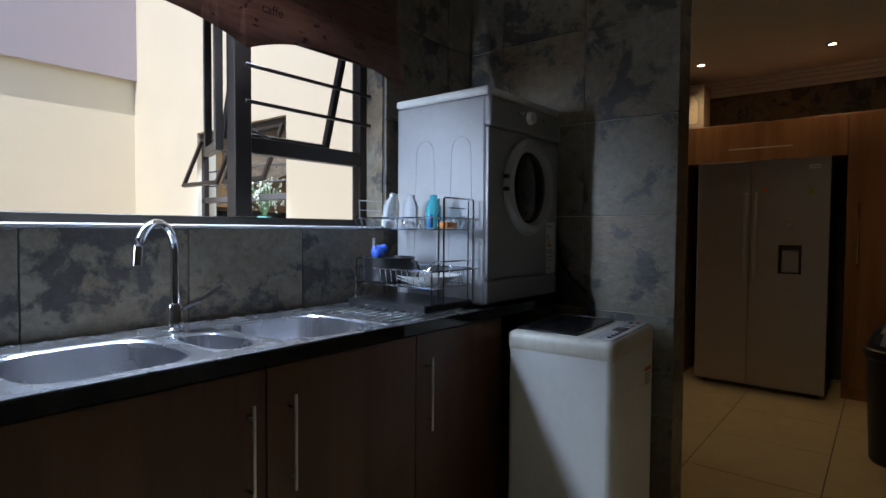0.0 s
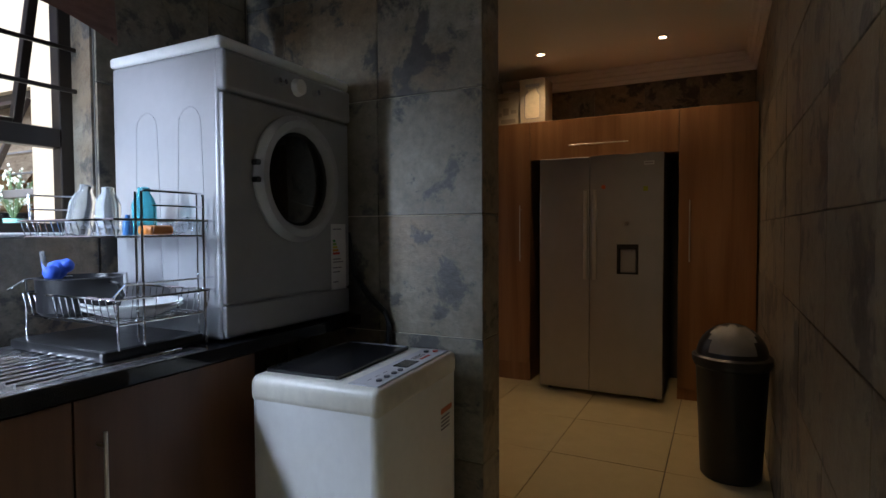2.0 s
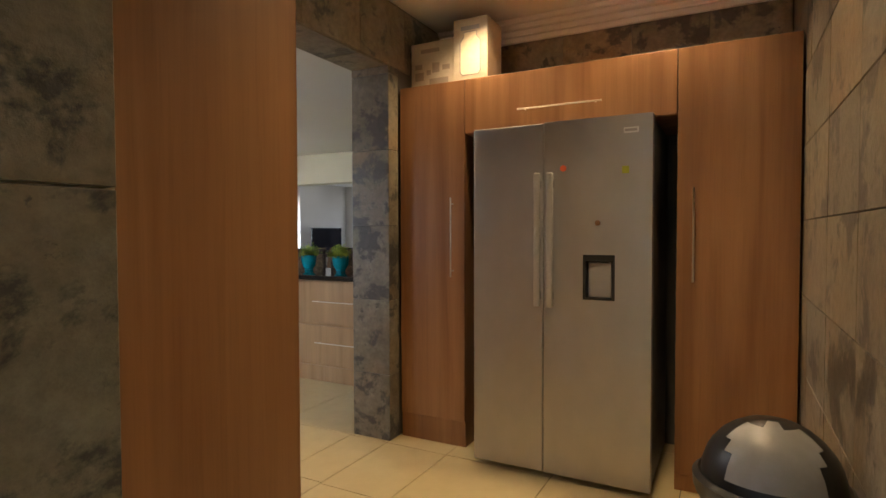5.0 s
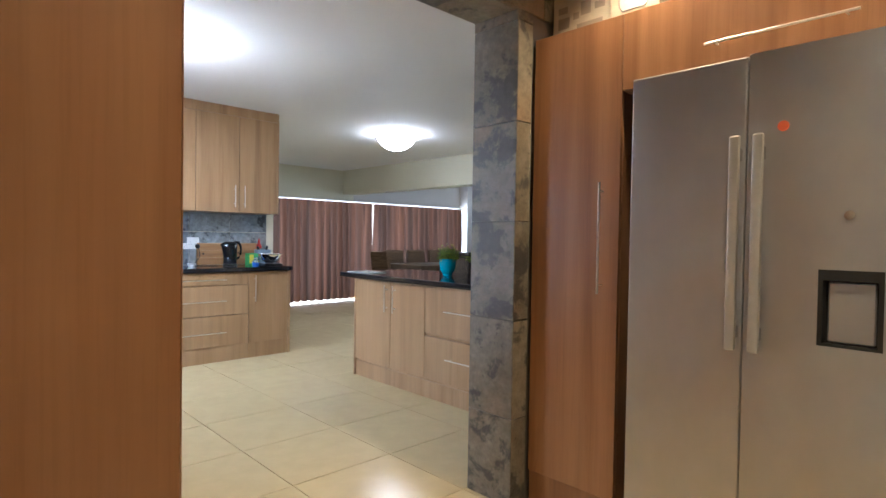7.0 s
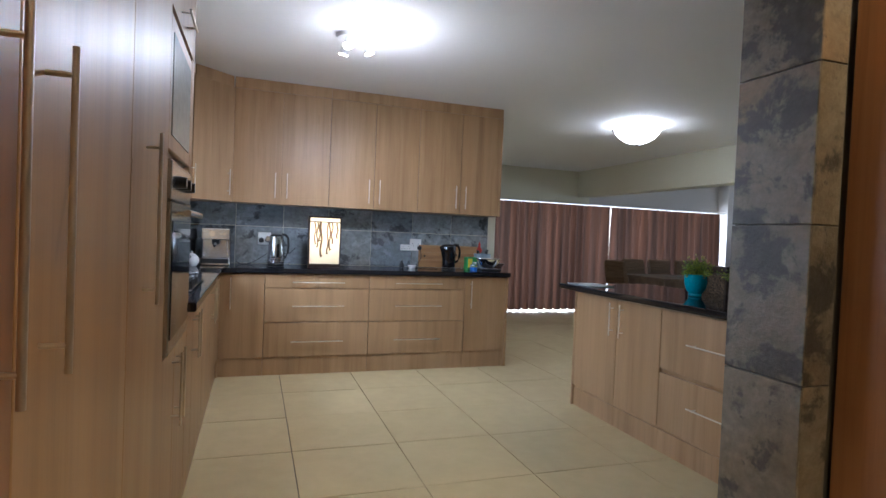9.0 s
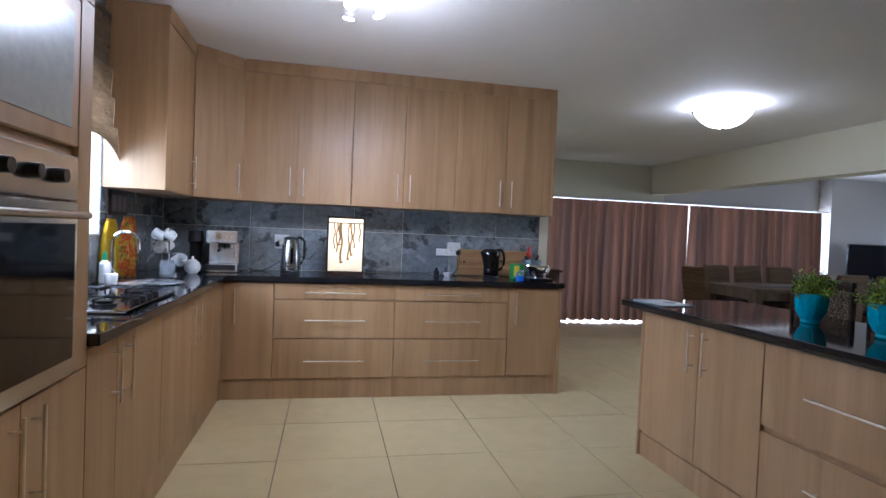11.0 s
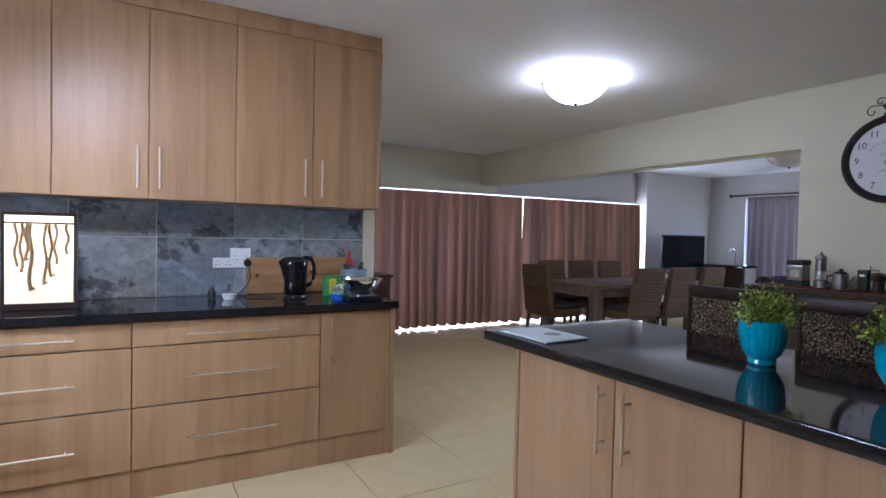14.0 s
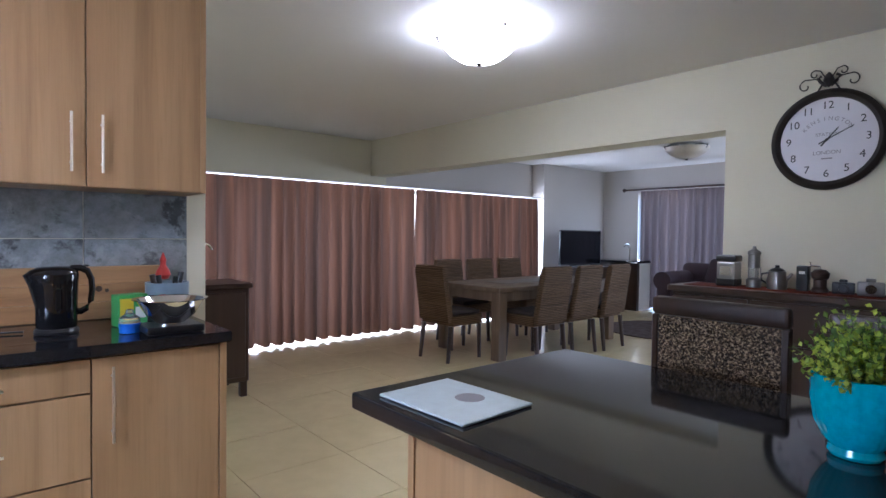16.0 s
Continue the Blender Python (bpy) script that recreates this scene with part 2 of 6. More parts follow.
def bm_box(bm, x0, y0, z0, x1, y1, z1, bevel=0.0, seg=1):
    r = bmesh.ops.create_cube(bm, size=1.0)
    vs = r["verts"]
    for v in vs:
        v.co = Vector((x0 + (v.co.x + 0.5) * (x1 - x0), y0 + (v.co.y + 0.5) * (y1 - y0), z0 + (v.co.z + 0.5) * (z1 - z0)))
    if bevel:
        es = list({e for v in vs for e in v.link_edges})
        bmesh.ops.bevel(bm, geom=es, offset=bevel, segments=seg, affect="EDGES", profile=0.5)
    return bm


def bm_cyl(bm, a, b, r, r2=None, seg=12, caps=True):
    a, b = Vector(a), Vector(b)
    d = b - a
    q = d.to_track_quat("Z", "Y").to_matrix().to_4x4()
    bmesh.ops.create_cone(bm, cap_ends=caps, segments=seg, radius1=r, radius2=r if r2 is None else r2, depth=d.length,
                          matrix=Matrix.Translation((a + b) / 2) @ q)
    return bm


def bm_lathe(bm, profile, centre=(0, 0, 0), seg=24, wobble=None):
    """profile: (radius, height) pairs from bottom to top."""
    cx, cy, cz = centre
    rings = []
    for r, z in profile:
        ring = []
        for i in range(seg):
            a = 2 * math.pi * i / seg
            k = r * (wobble(i, z) if wobble else 1)
            ring.append(bm.verts.new((cx + k * math.cos(a), cy + k * math.sin(a), cz + z)))
        rings.append(ring)
    for p, q in zip(rings, rings[1:]):
        for i in range(seg):
            bm.faces.new((p[i], p[(i + 1) % seg], q[(i + 1) % seg], q[i]))
    for ring, flip in ((rings[0], True), (rings[-1], False)):
        if (Vector(ring[0].co) - Vector(ring[seg // 2].co)).length > 1e-4:
            bm.faces.new(list(reversed(ring)) if flip else ring)
    return bm


def bm_tube(bm, pts, r, seg=8):
    pts = [Vector(p) for p in pts]
    rings = []
    for i, p in enumerate(pts):
        d = (pts[min(i + 1, len(pts) - 1)] - pts[max(i - 1, 0)]).normalized()
        up = Vector((0, 0, 1)) if abs(d.z) < 0.9 else Vector((1, 0, 0))
        u = d.cross(up).normalized()
        w = d.cross(u).normalized()
        rings.append([bm.verts.new(p + r * (u * math.cos(2 * math.pi * k / seg) + w * math.sin(2 * math.pi * k / seg))) for k in range(seg)])
    for a, b in zip(rings, rings[1:]):
        for k in range(seg):
            bm.faces.new((a[k], a[(k + 1) % seg], b[(k + 1) % seg], b[k]))
    bm.faces.new(list(reversed(rings[0])))
    bm.faces.new(rings[-1])
    return bm


def bm_prism(bm, outline, z0, z1, bevel=0.0):
    """A slab from a flat outline of (x, y)."""
    lo = [bm.verts.new((x, y, z0)) for x, y in outline]
    hi = [bm.verts.new((x, y, z1)) for x, y in outline]
    n = len(outline)
    bm.faces.new(list(reversed(lo)))
    bm.faces.new(hi)
    for i in range(n):
        bm.faces.new((lo[i], lo[(i + 1) % n], hi[(i + 1) % n], hi[i]))
    bmesh.ops.recalc_face_normals(bm, faces=bm.faces[:])
    if bevel:
        bmesh.ops.bevel(bm, geom=bm.edges[:], offset=bevel, segments=2, affect="EDGES")
    return bm


def mesh_of(name, bm, material, smooth=35):
    bmesh.ops.recalc_face_normals(bm, faces=bm.faces[:])
    me = bpy.data.meshes.new(name)
    crease = []
    if 0 < smooth < 90:
        bm.normal_update()
        for e in bm.edges:
            sharp = False
            if len(e.link_faces) == 2:
                small, large = sorted(f.calc_area() for f in e.link_faces)
                turn = e.link_faces[0].normal.angle(e.link_faces[1].normal, 0.0)
                sharp = turn > radians(smooth) or (turn > 0.1 and large > 10 * small)
            crease.append(sharp)
    bm.to_mesh(me)
    bm.free()
    me.materials.append(material)
    if smooth:
        me.polygons.foreach_set("use_smooth", [not (crease and all(crease))] * len(me.polygons))
        if crease:
            me.edges.foreach_set("use_edge_sharp", crease)
            me.update()
    return me


def part(name, bm, material, parent=None, label="", smooth=35):
    """One mesh object under a thing or a part, in the thing's own coordinates."""
    ob = new(name, mesh_of(name, bm, material, smooth))
    ob.parent = parent
    return tagged(ob, label)


def thing(name, m, label, category, group="", kind=""):
    ob = new(name)
    ob.empty_display_size = 0.1
    ob.matrix_world = m
    return tagged(ob, label, category, group, kind)


def solo(name, bm, material, m, label, category, group="", kind="", smooth=35):
    """A thing of a single mesh."""
    ob = new(name, mesh_of(name, bm, material, smooth))
    ob.matrix_world = m
    return tagged(ob, label, category, group, kind)


def box(x0, y0, z0, x1, y1, z1, bevel=0.0, seg=1):
    return bm_box(bmesh.new(), x0, y0, z0, x1, y1, z1, bevel, seg)


def structure(name, boxes, material, label, category):
    bm = bmesh.new()
    for b in boxes:
        bm_box(bm, *b)
    return solo(name, bm, material, Matrix(), label, category, kind="structure", smooth=0)


I4 = Matrix()

# ---------------- the shell ----------------
floor = structure("floor", [(-1.4, -0.6, -0.12, 14.7, 9.69, -0.008)], FLOOR_GROUT, "cream porcelain tiled floor with dark joints", "floor")
sink_wall = structure("wall_sink", [(-1.4, 1.699, 0, 2.602, 1.92, 1.25), (-1.4, 1.699, 2.22, 2.602, 1.92, 2.9), (-1.4, 1.699, 1.25, -0.40, 1.92, 2.22), (1.937, 1.699, 1.25, 2.602, 1.92, 2.22)],
                      GROUT, "slate-tiled scullery wall with a window opening", "wall")
west_wall = structure("wall_west", [(2.602, 0.589, 0, 2.752, 0.84, 2.9), (2.602, 0.84, 0, 2.78, 3.40, 2.9), (2.602, 4.74, 0, 2.78, 6.15, 2.9), (2.602, 3.40, 0, 2.78, 4.74, 1.17), (2.602, 3.40, 2.10, 2.78, 4.74, 2.9)],
                      OUTSIDE, "plastered wall between courtyard and kitchen", "wall")
right_wall = structure("wall_passage", [(-1.4, -0.6, 0, 6.0, -0.41, 2.9)], GROUT, "slate-tiled passage wall", "wall")
rear_wall = structure("wall_rear", [(-1.4, -0.41, 0, -1.2, 1.699, 2.9)], GROUT, "plain tiled wall at the scullery end", "wall")
fridge_wall = structure("wall_fridge", [(5.80, -0.41, 0, 6.0, 1.69, 2.9)], GROUT, "dark tiled wall behind the fridge", "wall")
column = structure("wall_column", [(5.072, 1.69, 0, 9.28, 1.945, 2.9), (3.37, 1.69, 2.25, 5.072, 1.945, 2.9), (2.78, 1.69, 2.525, 3.37, 1.945, 2.9)], GROUT, "slate-clad wall end and lintel of the kitchen opening", "wall")
back_wall = structure("wall_back", [(2.78, 5.98, 0, 6.05, 6.15, 2.9)], CREAM, "cream wall behind the kitchen cabinets", "wall")
clock_wall = structure("wall_clock", [(9.28, 1.945, 0, 9.53, 4.89, 2.9), (9.28, 4.89, 2.05, 9.53, 9.48, 2.9)], CREAM, "cream wall with a wide opening and beam", "wall")
patio_wall = structure("wall_patio", [(9.53, 9.48, 1.94, 12.60, 9.68, 2.9), (12.60, 9.22, 0, 14.6, 9.68, 2.9)], GREY_WALL, "painted wall around the wide patio doors", "wall")
structure("wall_dining", [(5.8, 9.48, 0, 6.45, 9.68, 2.9), (6.45, 9.48, 1.93, 9.53, 9.68, 2.9)], CREAM, "cream wall over the patio doors", "wall")
left_end = structure("wall_dining_end", [(5.8, 6.15, 0, 6.05, 9.48, 2.9)], CREAM, "plain cream end wall", "wall")
# the opening at y 2.6 to 5.4 is unseen, added for the fill lamp
far_wall = structure("wall_far", [(14.4, 1.7, 0, 14.6, 2.6, 2.9), (14.4, 5.4, 0, 14.6, 6.2, 2.9), (14.4, 2.6, 0, 14.6, 5.4, 0.6), (14.4, 2.6, 2.2, 14.6, 5.4, 2.9), (14.4, 8.5, 0, 14.6, 9.22, 2.9), (14.4, 6.2, 2.07, 14.6, 8.5, 2.9)], GREY_WALL, "pale grey living room wall with a window", "wall")
south_wall = structure("wall_south", [(9.53, 1.7, 0, 14.4, 1.945, 2.9)], GREY_WALL, "plain wall closing the living room", "wall")
structure("ceiling_passage", [(-1.4, -0.6, 2.63, 6.0, 1.69, 2.8), (-1.4, 1.69, 2.63, 2.602, 1.92, 2.8)], CEILING, "painted passage ceiling", "ceiling")
structure("ceiling_kitchen", [(2.78, 1.945, 2.525, 9.28, 9.48, 2.8)], CEILING, "smooth white kitchen ceiling", "ceiling")
structure("ceiling_living", [(9.53, 1.945, 2.50, 14.4, 9.48, 2.8)], CEILING, "white living room ceiling", "ceiling")
# stepped cornice over the fridge wall and along the passage wall
cornice = bmesh.new()
for k, (d, h0, h1) in enumerate(((0.11, 2.60, 2.632), (0.085, 2.57, 2.602), (0.05, 2.535, 2.572), (0.03, 2.50, 2.537))):
    bm_box(cornice, 5.80 - d, -0.41, h0, 5.80, 1.69, h1, 0.006)
    bm_box(cornice, 2.70, -0.41, h0 + 0.001, 5.80 - d, -0.41 + d * 0.8, h1 + 0.001, 0.006)
solo("cornice", cornice, CEILING, I4, "stepped white plaster cornice", "cornice", kind="structure")

# ---------------- outside ----------------
structure("ground", [(-60, 1.92, -0.4, 2.602, 60, -0.1), (2.602, 9.69, -0.4, 80, 60, -0.1)], PAVING, "pale paved ground outside", "ground")
structure("courtyard_wall", [(-9, 6.05, -0.1, 2.602, 6.25, 4.6), (-9, 5.99, 2.80, 2.602, 6.05, 4.6)], OUTSIDE, "cream plastered courtyard wall", "wall")
structure("courtyard_band", [(-9, 5.982, 2.765, 2.60, 5.989, 4.6)], LILAC, "lilac painted upper band of the wall", "wall")
structure("courtyard_side", [(2.604, 1.92, 2.9, 2.78, 6.25, 4.2)], OUTSIDE, "cream parapet over the kitchen wall", "wall")
structure("courtyard_end", [(-9.2, 1.92, -0.1, -9, 6.25, 4.2)], OUTSIDE, "far end of the courtyard", "wall")
# unseen wall, added as a bright backdrop behind the curtain gaps
structure("patio_backdrop", [(2.6, 13.5, -0.1, 22, 13.8, 2.4)], OUTSIDE, "pale backdrop wall added beyond the patio doors", "wall")


# ---------------- cabinets ----------------
def handle(parent, kind, a, b0, b1, out=0.032, r=0.0046, material=NICKEL):
    """A bar handle on a front. kind v: at u=a from z=b0 to b1; h: at z=a from u=b0 to b1."""
    bm = bmesh.new()
    e = 0.035
    if kind == "v":
        bm_cyl(bm, (a, -out, b0), (a, -out, b1), r)
        for z in (b0 + e, b1 - e):
            bm_cyl(bm, (a, -out, z), (a, 0.0, z), r * 0.8, seg=8)
    else:
        bm_cyl(bm, (b0, -out, a), (b1, -out, a), r)
        for u in (b0 + e, b1 - e):
            bm_cyl(bm, (u, -out, a), (u, 0.0, a), r * 0.8, seg=8)
    return part("handle", bm, material, parent, "satin nickel bar handle")


def cabinet(name, m, width, depth, z0, z1, fronts, label, wood_m=WOOD, plinth=0.0, group="", category="cabinet", ends=(), filler=0.0, body_top=None):
    """Front at local y=0, facing -y; x to the right; fronts: (name, u0, u1, w0, w1, handle or None)."""
    c = thing(name, m, label, category, group)
    part("carcass", box(0.001, 0.02, z0 + plinth, width - 0.001, depth, body_top or z1, 0.001), wood_m, c)
    if plinth:
        part("plinth", box(0.001, 0.012, z0, width - 0.001, depth - 0.02, z0 + plinth), wood_m, c)
    for f in fronts:
        n, u0, u1, w0, w1, h = f
        d = part(n, box(u0 + 0.0022, 0.0, w0 + 0.0022, u1 - 0.0022, 0.0185, w1 - 0.0022, 0.0012), wood_m, c)
        if h:
            handle(d, *h)
    for u0, u1, w0, w1 in ends:
        part("end_panel", box(u0, -0.003, w0, u1, depth, w1, 0.001), wood_m, c)
    if filler:
        part("filler", box(0.001, -0.006, z1, width - 0.001, depth, z1 + filler, 0.001), wood_m, c)
    return c


S, E, W = 0, 90, -90  # which way a front turns: south, east, west
YB = 5.362  # base fronts on the back wall
CT, CB = 0.86, 0.90
base_label = "oak laminate base cabinet under black granite"
cabinet("corner_base_cabinet", pose(3.362, YB, 0), 0.348, 0.60, 0, 0.855, [("door", 0, 0.348, 0.15, 0.852, ("v", 0.085, 0.56, 0.82))], "narrow oak laminate corner cabinet door", plinth=0.15, group="base cabinets")
solo("corner_post", box(3.325, 5.35, 0.0, 3.3615, 5.40, 0.855), WOOD, I4, "slim oak laminate post in the cabinet corner", "post")
for u0, u1 in ((3.71, 4.59), (4.59, 5.49)):
    w = u1 - u0
    cabinet("drawer_cabinet", pose(u0, YB, 0), w, 0.60, 0, 0.855,
            [("drawer", 0, w, 0.735, 0.852, ("h", 0.787, w / 2 - 0.218, w / 2 + 0.218)),
             ("drawer", 0, w, 0.447, 0.733, ("h", 0.584, w / 2 - 0.218, w / 2 + 0.218)),
             ("drawer", 0, w, 0.15, 0.445, ("h", 0.283, w / 2 - 0.218, w / 2 + 0.218))],
            "oak laminate unit of three wide drawers", plinth=0.15, group="base cabinets")
cabinet("base_cabinet", pose(5.49, YB, 0), 0.445, 0.60, 0, 0.855, [("door", 0, 0.42, 0.15, 0.852, ("v", 0.06, 0.56, 0.82))], "oak laminate end cabinet with one door", plinth=0.15,
        group="base cabinets", ends=((0.422, 0.447, 0.0, 0.855),))
# left run, facing east; local x runs north
XL = 3.36
runs = [(3.112, 3.37, ("v", 0.21, 0.62, 0.83)), (3.37, 3.92, ("v", 0.07, 0.60, 0.83)), (3.92, 4.48, ("v", 0.49, 0.60, 0.83)), (4.48, 5.00, ("v", 0.07, 0.60, 0.83)), (5.00, 5.36, None)]
for y0, y1, hs in runs:
    cabinet("base_cabinet", pose(XL, y0, 0, 0, 0, E), y1 - y0, 0.57, 0, 0.855, [("door", 0, y1 - y0, 0.15, 0.852, hs)], base_label, plinth=0.15, group="base cabinets")

# wall cabinets
UP0, UP1 = 1.446, 2.43
us = [3.42, 3.825, 4.245, 4.66, 5.088, 5.522, 5.954]
for i in (0, 2, 4):
    w = us[i + 2] - us[i]
    s = us[i + 1] - us[i]
    cabinet("wall_cabinet", pose(us[i], 5.678, 0), w, 0.30, UP0, UP1,
            [("door", 0, s, UP0, UP1, ("v", s - 0.05, 1.50, 1.72)), ("door", s, w, UP0, UP1, ("v", s + 0.05, 1.50, 1.72))],
            "double oak laminate wall cabinet reaching the ceiling", group="wall cabinets", filler=0.092,
            ends=((w - 0.018, w + 0.004, UP0, UP1),) if i == 4 else ())
diag = Vector((3.42 - 3.125, 5.678 - 5.41))
ang = math.degrees(math.atan2(diag.y, diag.x))
dw = diag.length
cw = thing("corner_wall_cabinet", pose(3.125, 5.41, 0, 0, 0, ang), "angled oak laminate corner wall cabinet", "cabinet", "wall cabinets")
body = bmesh.new()
inv = pose(3.125, 5.41, 0, 0, 0, ang).inverted()
outline = [(inv @ Vector((x, y, 0))).to_2d() for x, y in ((3.14, 5.43), (3.41, 5.675), (3.41, 5.975), (2.785, 5.975), (2.785, 5.43))]
bm_prism(body, outline, UP0, UP1)
part("carcass", body, WOOD, cw, smooth=0)
d = part("door", box(0.002, -0.006, UP0, dw - 0.002, 0.012, UP1, 0.0016), WOOD, cw)
handle(d, "v", dw - 0.05, 1.50, 1.72)
part("filler", bm_prism(bmesh.new(), outline, UP1, UP1 + 0.092), WOOD, cw, smooth=0)
wl = 5.41 - 4.755
cabinet("wall_cabinet", pose(3.125, 4.755, 0, 0, 0, E), wl, 0.34, UP0, UP1, [("door", 0, wl, UP0, UP1, ("v", wl - 0.05, 1.50, 1.72))],
        "oak laminate wall cabinet beside the window", group="wall cabinets", filler=0.092, ends=((-0.004, 0.014, UP0, UP1 + 0.092),))

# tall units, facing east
# the first door takes the redder laminate of the passage cupboards
for y0, y1, hu, front, tone in ((0.862, 1.30, 0.365, WOOD_RED, "red-brown"), (1.30, 1.87, 0.075, WOOD, "oak"), (1.87, 2.37, 0.16, WOOD, "oak")):
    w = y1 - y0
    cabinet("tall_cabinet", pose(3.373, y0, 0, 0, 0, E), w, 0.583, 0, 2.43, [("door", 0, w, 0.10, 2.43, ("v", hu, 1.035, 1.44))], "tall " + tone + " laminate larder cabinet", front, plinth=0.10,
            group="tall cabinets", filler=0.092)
sp_ = thing("side_panel", pose(2.754, 0.838, 0), "tall red-brown laminate panel closing the larder cabinets", "panel")
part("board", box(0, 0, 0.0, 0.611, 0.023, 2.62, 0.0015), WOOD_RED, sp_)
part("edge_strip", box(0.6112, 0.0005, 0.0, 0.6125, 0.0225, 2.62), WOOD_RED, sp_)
tower = cabinet("oven_tower", pose(3.36, 2.37, 0, 0, 0, E), 0.74, 0.57, 0, 2.43,
                [("door", 0, 0.37, 0.10, 0.80, ("v", 0.32, 0.52, 0.78)), ("door", 0.37, 0.74, 0.10, 0.80, ("v", 0.42, 0.52, 0.78)),
                 ("top_door", 0, 0.74, 1.90, 2.43, ("h", 1.95, 0.26, 0.48)), ("surround", 0, 0.09, 0.80, 1.90, None), ("surround", 0.65, 0.74, 0.80, 1.90, None)],
                "tall oak laminate oven housing", plinth=0.10, group="tall cabinets", filler=0.092)
part("niche_door", box(0.092, 0.0, 1.46, 0.648, 0.018, 1.88, 0.004), WOOD, tower)
part("niche_glass", box(0.14, -0.003, 1.51, 0.60, 0.002, 1.83), plain("frosted_panel", (0.45, 0.48, 0.46), 0.25), tower, "pale glass panel")
oven = thing("built_in_oven", pose(3.36, 2.43, 0, 0, 0, E), "stainless steel built-in oven with a black glass door", "oven")
part("control_panel", box(0.035, -0.012, 1.305, 0.565, 0.016, 1.43, 0.004), STEEL, oven)
for u in (0.17, 0.30, 0.43):
    part("knob", bm_cyl(bmesh.new(), (u, -0.012, 1.367), (u, -0.04, 1.367), 0.021, 0.018, 16), BLACK, oven)
od = part("oven_door", box(0.035, -0.014, 0.81, 0.565, 0.016, 1.30, 0.004), STEEL, oven)
part("glass", box(0.06, -0.017, 0.86, 0.54, -0.012, 1.24), DARK_GLASS, od, "black glass window")
part("handle", bm_cyl(bm_cyl(bm_cyl(bmesh.new(), (0.07, -0.055, 1.265), (0.53, -0.055, 1.265), 0.011), (0.1, -0.055, 1.265), (0.1, -0.01, 1.265), 0.007), (0.5, -0.055, 1.265), (0.5, -0.01, 1.265), 0.007), STEEL, od)

# worktops
solo("kitchen_worktop", bm_prism(bmesh.new(), [(2.782, 3.114), (3.395, 3.114), (3.395, 5.33), (5.948, 5.33), (5.948, 5.972), (2.782, 5.972)], CT, CB, 0.004), GRANITE, I4,
     "polished black granite worktop in an L shape", "worktop")

# island, facing west; local x runs south
IX, IY = 5.92, 4.165
isl = [("door", 0.02, 0.51, 0.15, 0.852, ("v", 0.468, 0.605, 0.825)), ("door", 0.51, 0.93, 0.15, 0.852, ("v", 0.573, 0.605, 0.825))]
cabinet("island_cabinet", pose(IX, IY, 0, 0, 0, W), 0.93, 0.62, 0, 0.855, isl, "oak laminate island cupboard with two doors", plinth=0.13, group="island cabinets", ends=((0.0, 0.02, 0.0, 0.855),))
cabinet("island_drawer_cabinet", pose(IX, IY - 0.93, 0, 0, 0, W), 0.90, 0.62, 0, 0.855,
        [("drawer", 0, 0.90, 0.497, 0.852, ("h", 0.68, 0.24, 0.66)), ("drawer", 0, 0.90, 0.15, 0.475, ("h", 0.332, 0.26, 0.68))],
            "oak laminate island drawers with bar handles", plinth=0.13, group="island cabinets", ends=((0.88, 0.90, 0.0, 0.855),))
solo("island_worktop", box(5.88, 2.28, CT, 6.72, 4.345, CB, 0.006, 2), GRANITE, I4, "polished black granite island worktop", "worktop")

# fridge nook cabinets, facing west; local x runs south
NX = 5.175
cabinet("larder_cabinet", pose(NX, 1.672, 0, 0, 0, W), 0.436, 0.60, 0, 2.135, [("door", 0, 0.436, 0.15, 2.13, ("v", 0.36, 1.0, 1.457))], "tall red-brown laminate larder cupboard", WOOD_RED, 0.15, "larder cabinets")
cabinet("larder_cabinet", pose(NX, 0.112, 0, 0, 0, W), 0.505, 0.60, 0, 2.135, [("door", 0, 0.505, 0.08, 2.13, ("v", 0.077, 1.02, 1.465))], "tall red-brown laminate larder cupboard", WOOD_RED, 0.08, "larder cabinets")
cabinet("overhead_cabinet", pose(NX, 1.236, 0, 0, 0, W), 1.124, 0.60, 1.82, 2.135, [("flap", 0, 1.124, 1.82, 2.13, ("h", 1.92, 0.328, 0.775))], "red-brown laminate cupboard above the fridge", WOOD_RED, 0, "larder cabinets")

# scullery base cabinets and worktop
SF = 1.13
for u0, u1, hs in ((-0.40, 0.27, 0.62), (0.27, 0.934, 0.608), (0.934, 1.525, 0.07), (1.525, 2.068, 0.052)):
    cabinet("scullery_cabinet", pose(u0, SF, 0), u1 - u0, 0.55, 0, 0.885, [("door", 0, u1 - u0, 0.12, 0.882, ("v", hs, 0.54, 0.80))], "dark brown laminate cabinet under the scullery sink", WOOD_SCULLERY, 0.12, "scullery cabinets", body_top=0.72 if u0 < 1.5 else None)

# ---------------- windows ----------------


def text_mesh(name, words, size, material, parent, m, extrude=0.0006):
    cu = bpy.data.curves.new(name, "FONT")
    cu.body, cu.size, cu.extrude = words, size, extrude
    cu.align_x, cu.align_y = "CENTER", "CENTER"
    tmp = bpy.data.objects.new(name, cu)
    me = bpy.data.meshes.new_from_object(tmp)
    bpy.data.objects.remove(tmp)
    me.materials.append(material)
    ob = new(name, me)
    ob.parent = parent
    ob.matrix_local = m
    return ob


INK = plain("dark_ink", (0.03, 0.03, 0.035), 0.6)
INK_GREY = plain("grey_ink", (0.28, 0.27, 0.29), 0.7)
INK_RED = plain("red_ink", (0.45, 0.05, 0.03), 0.6)

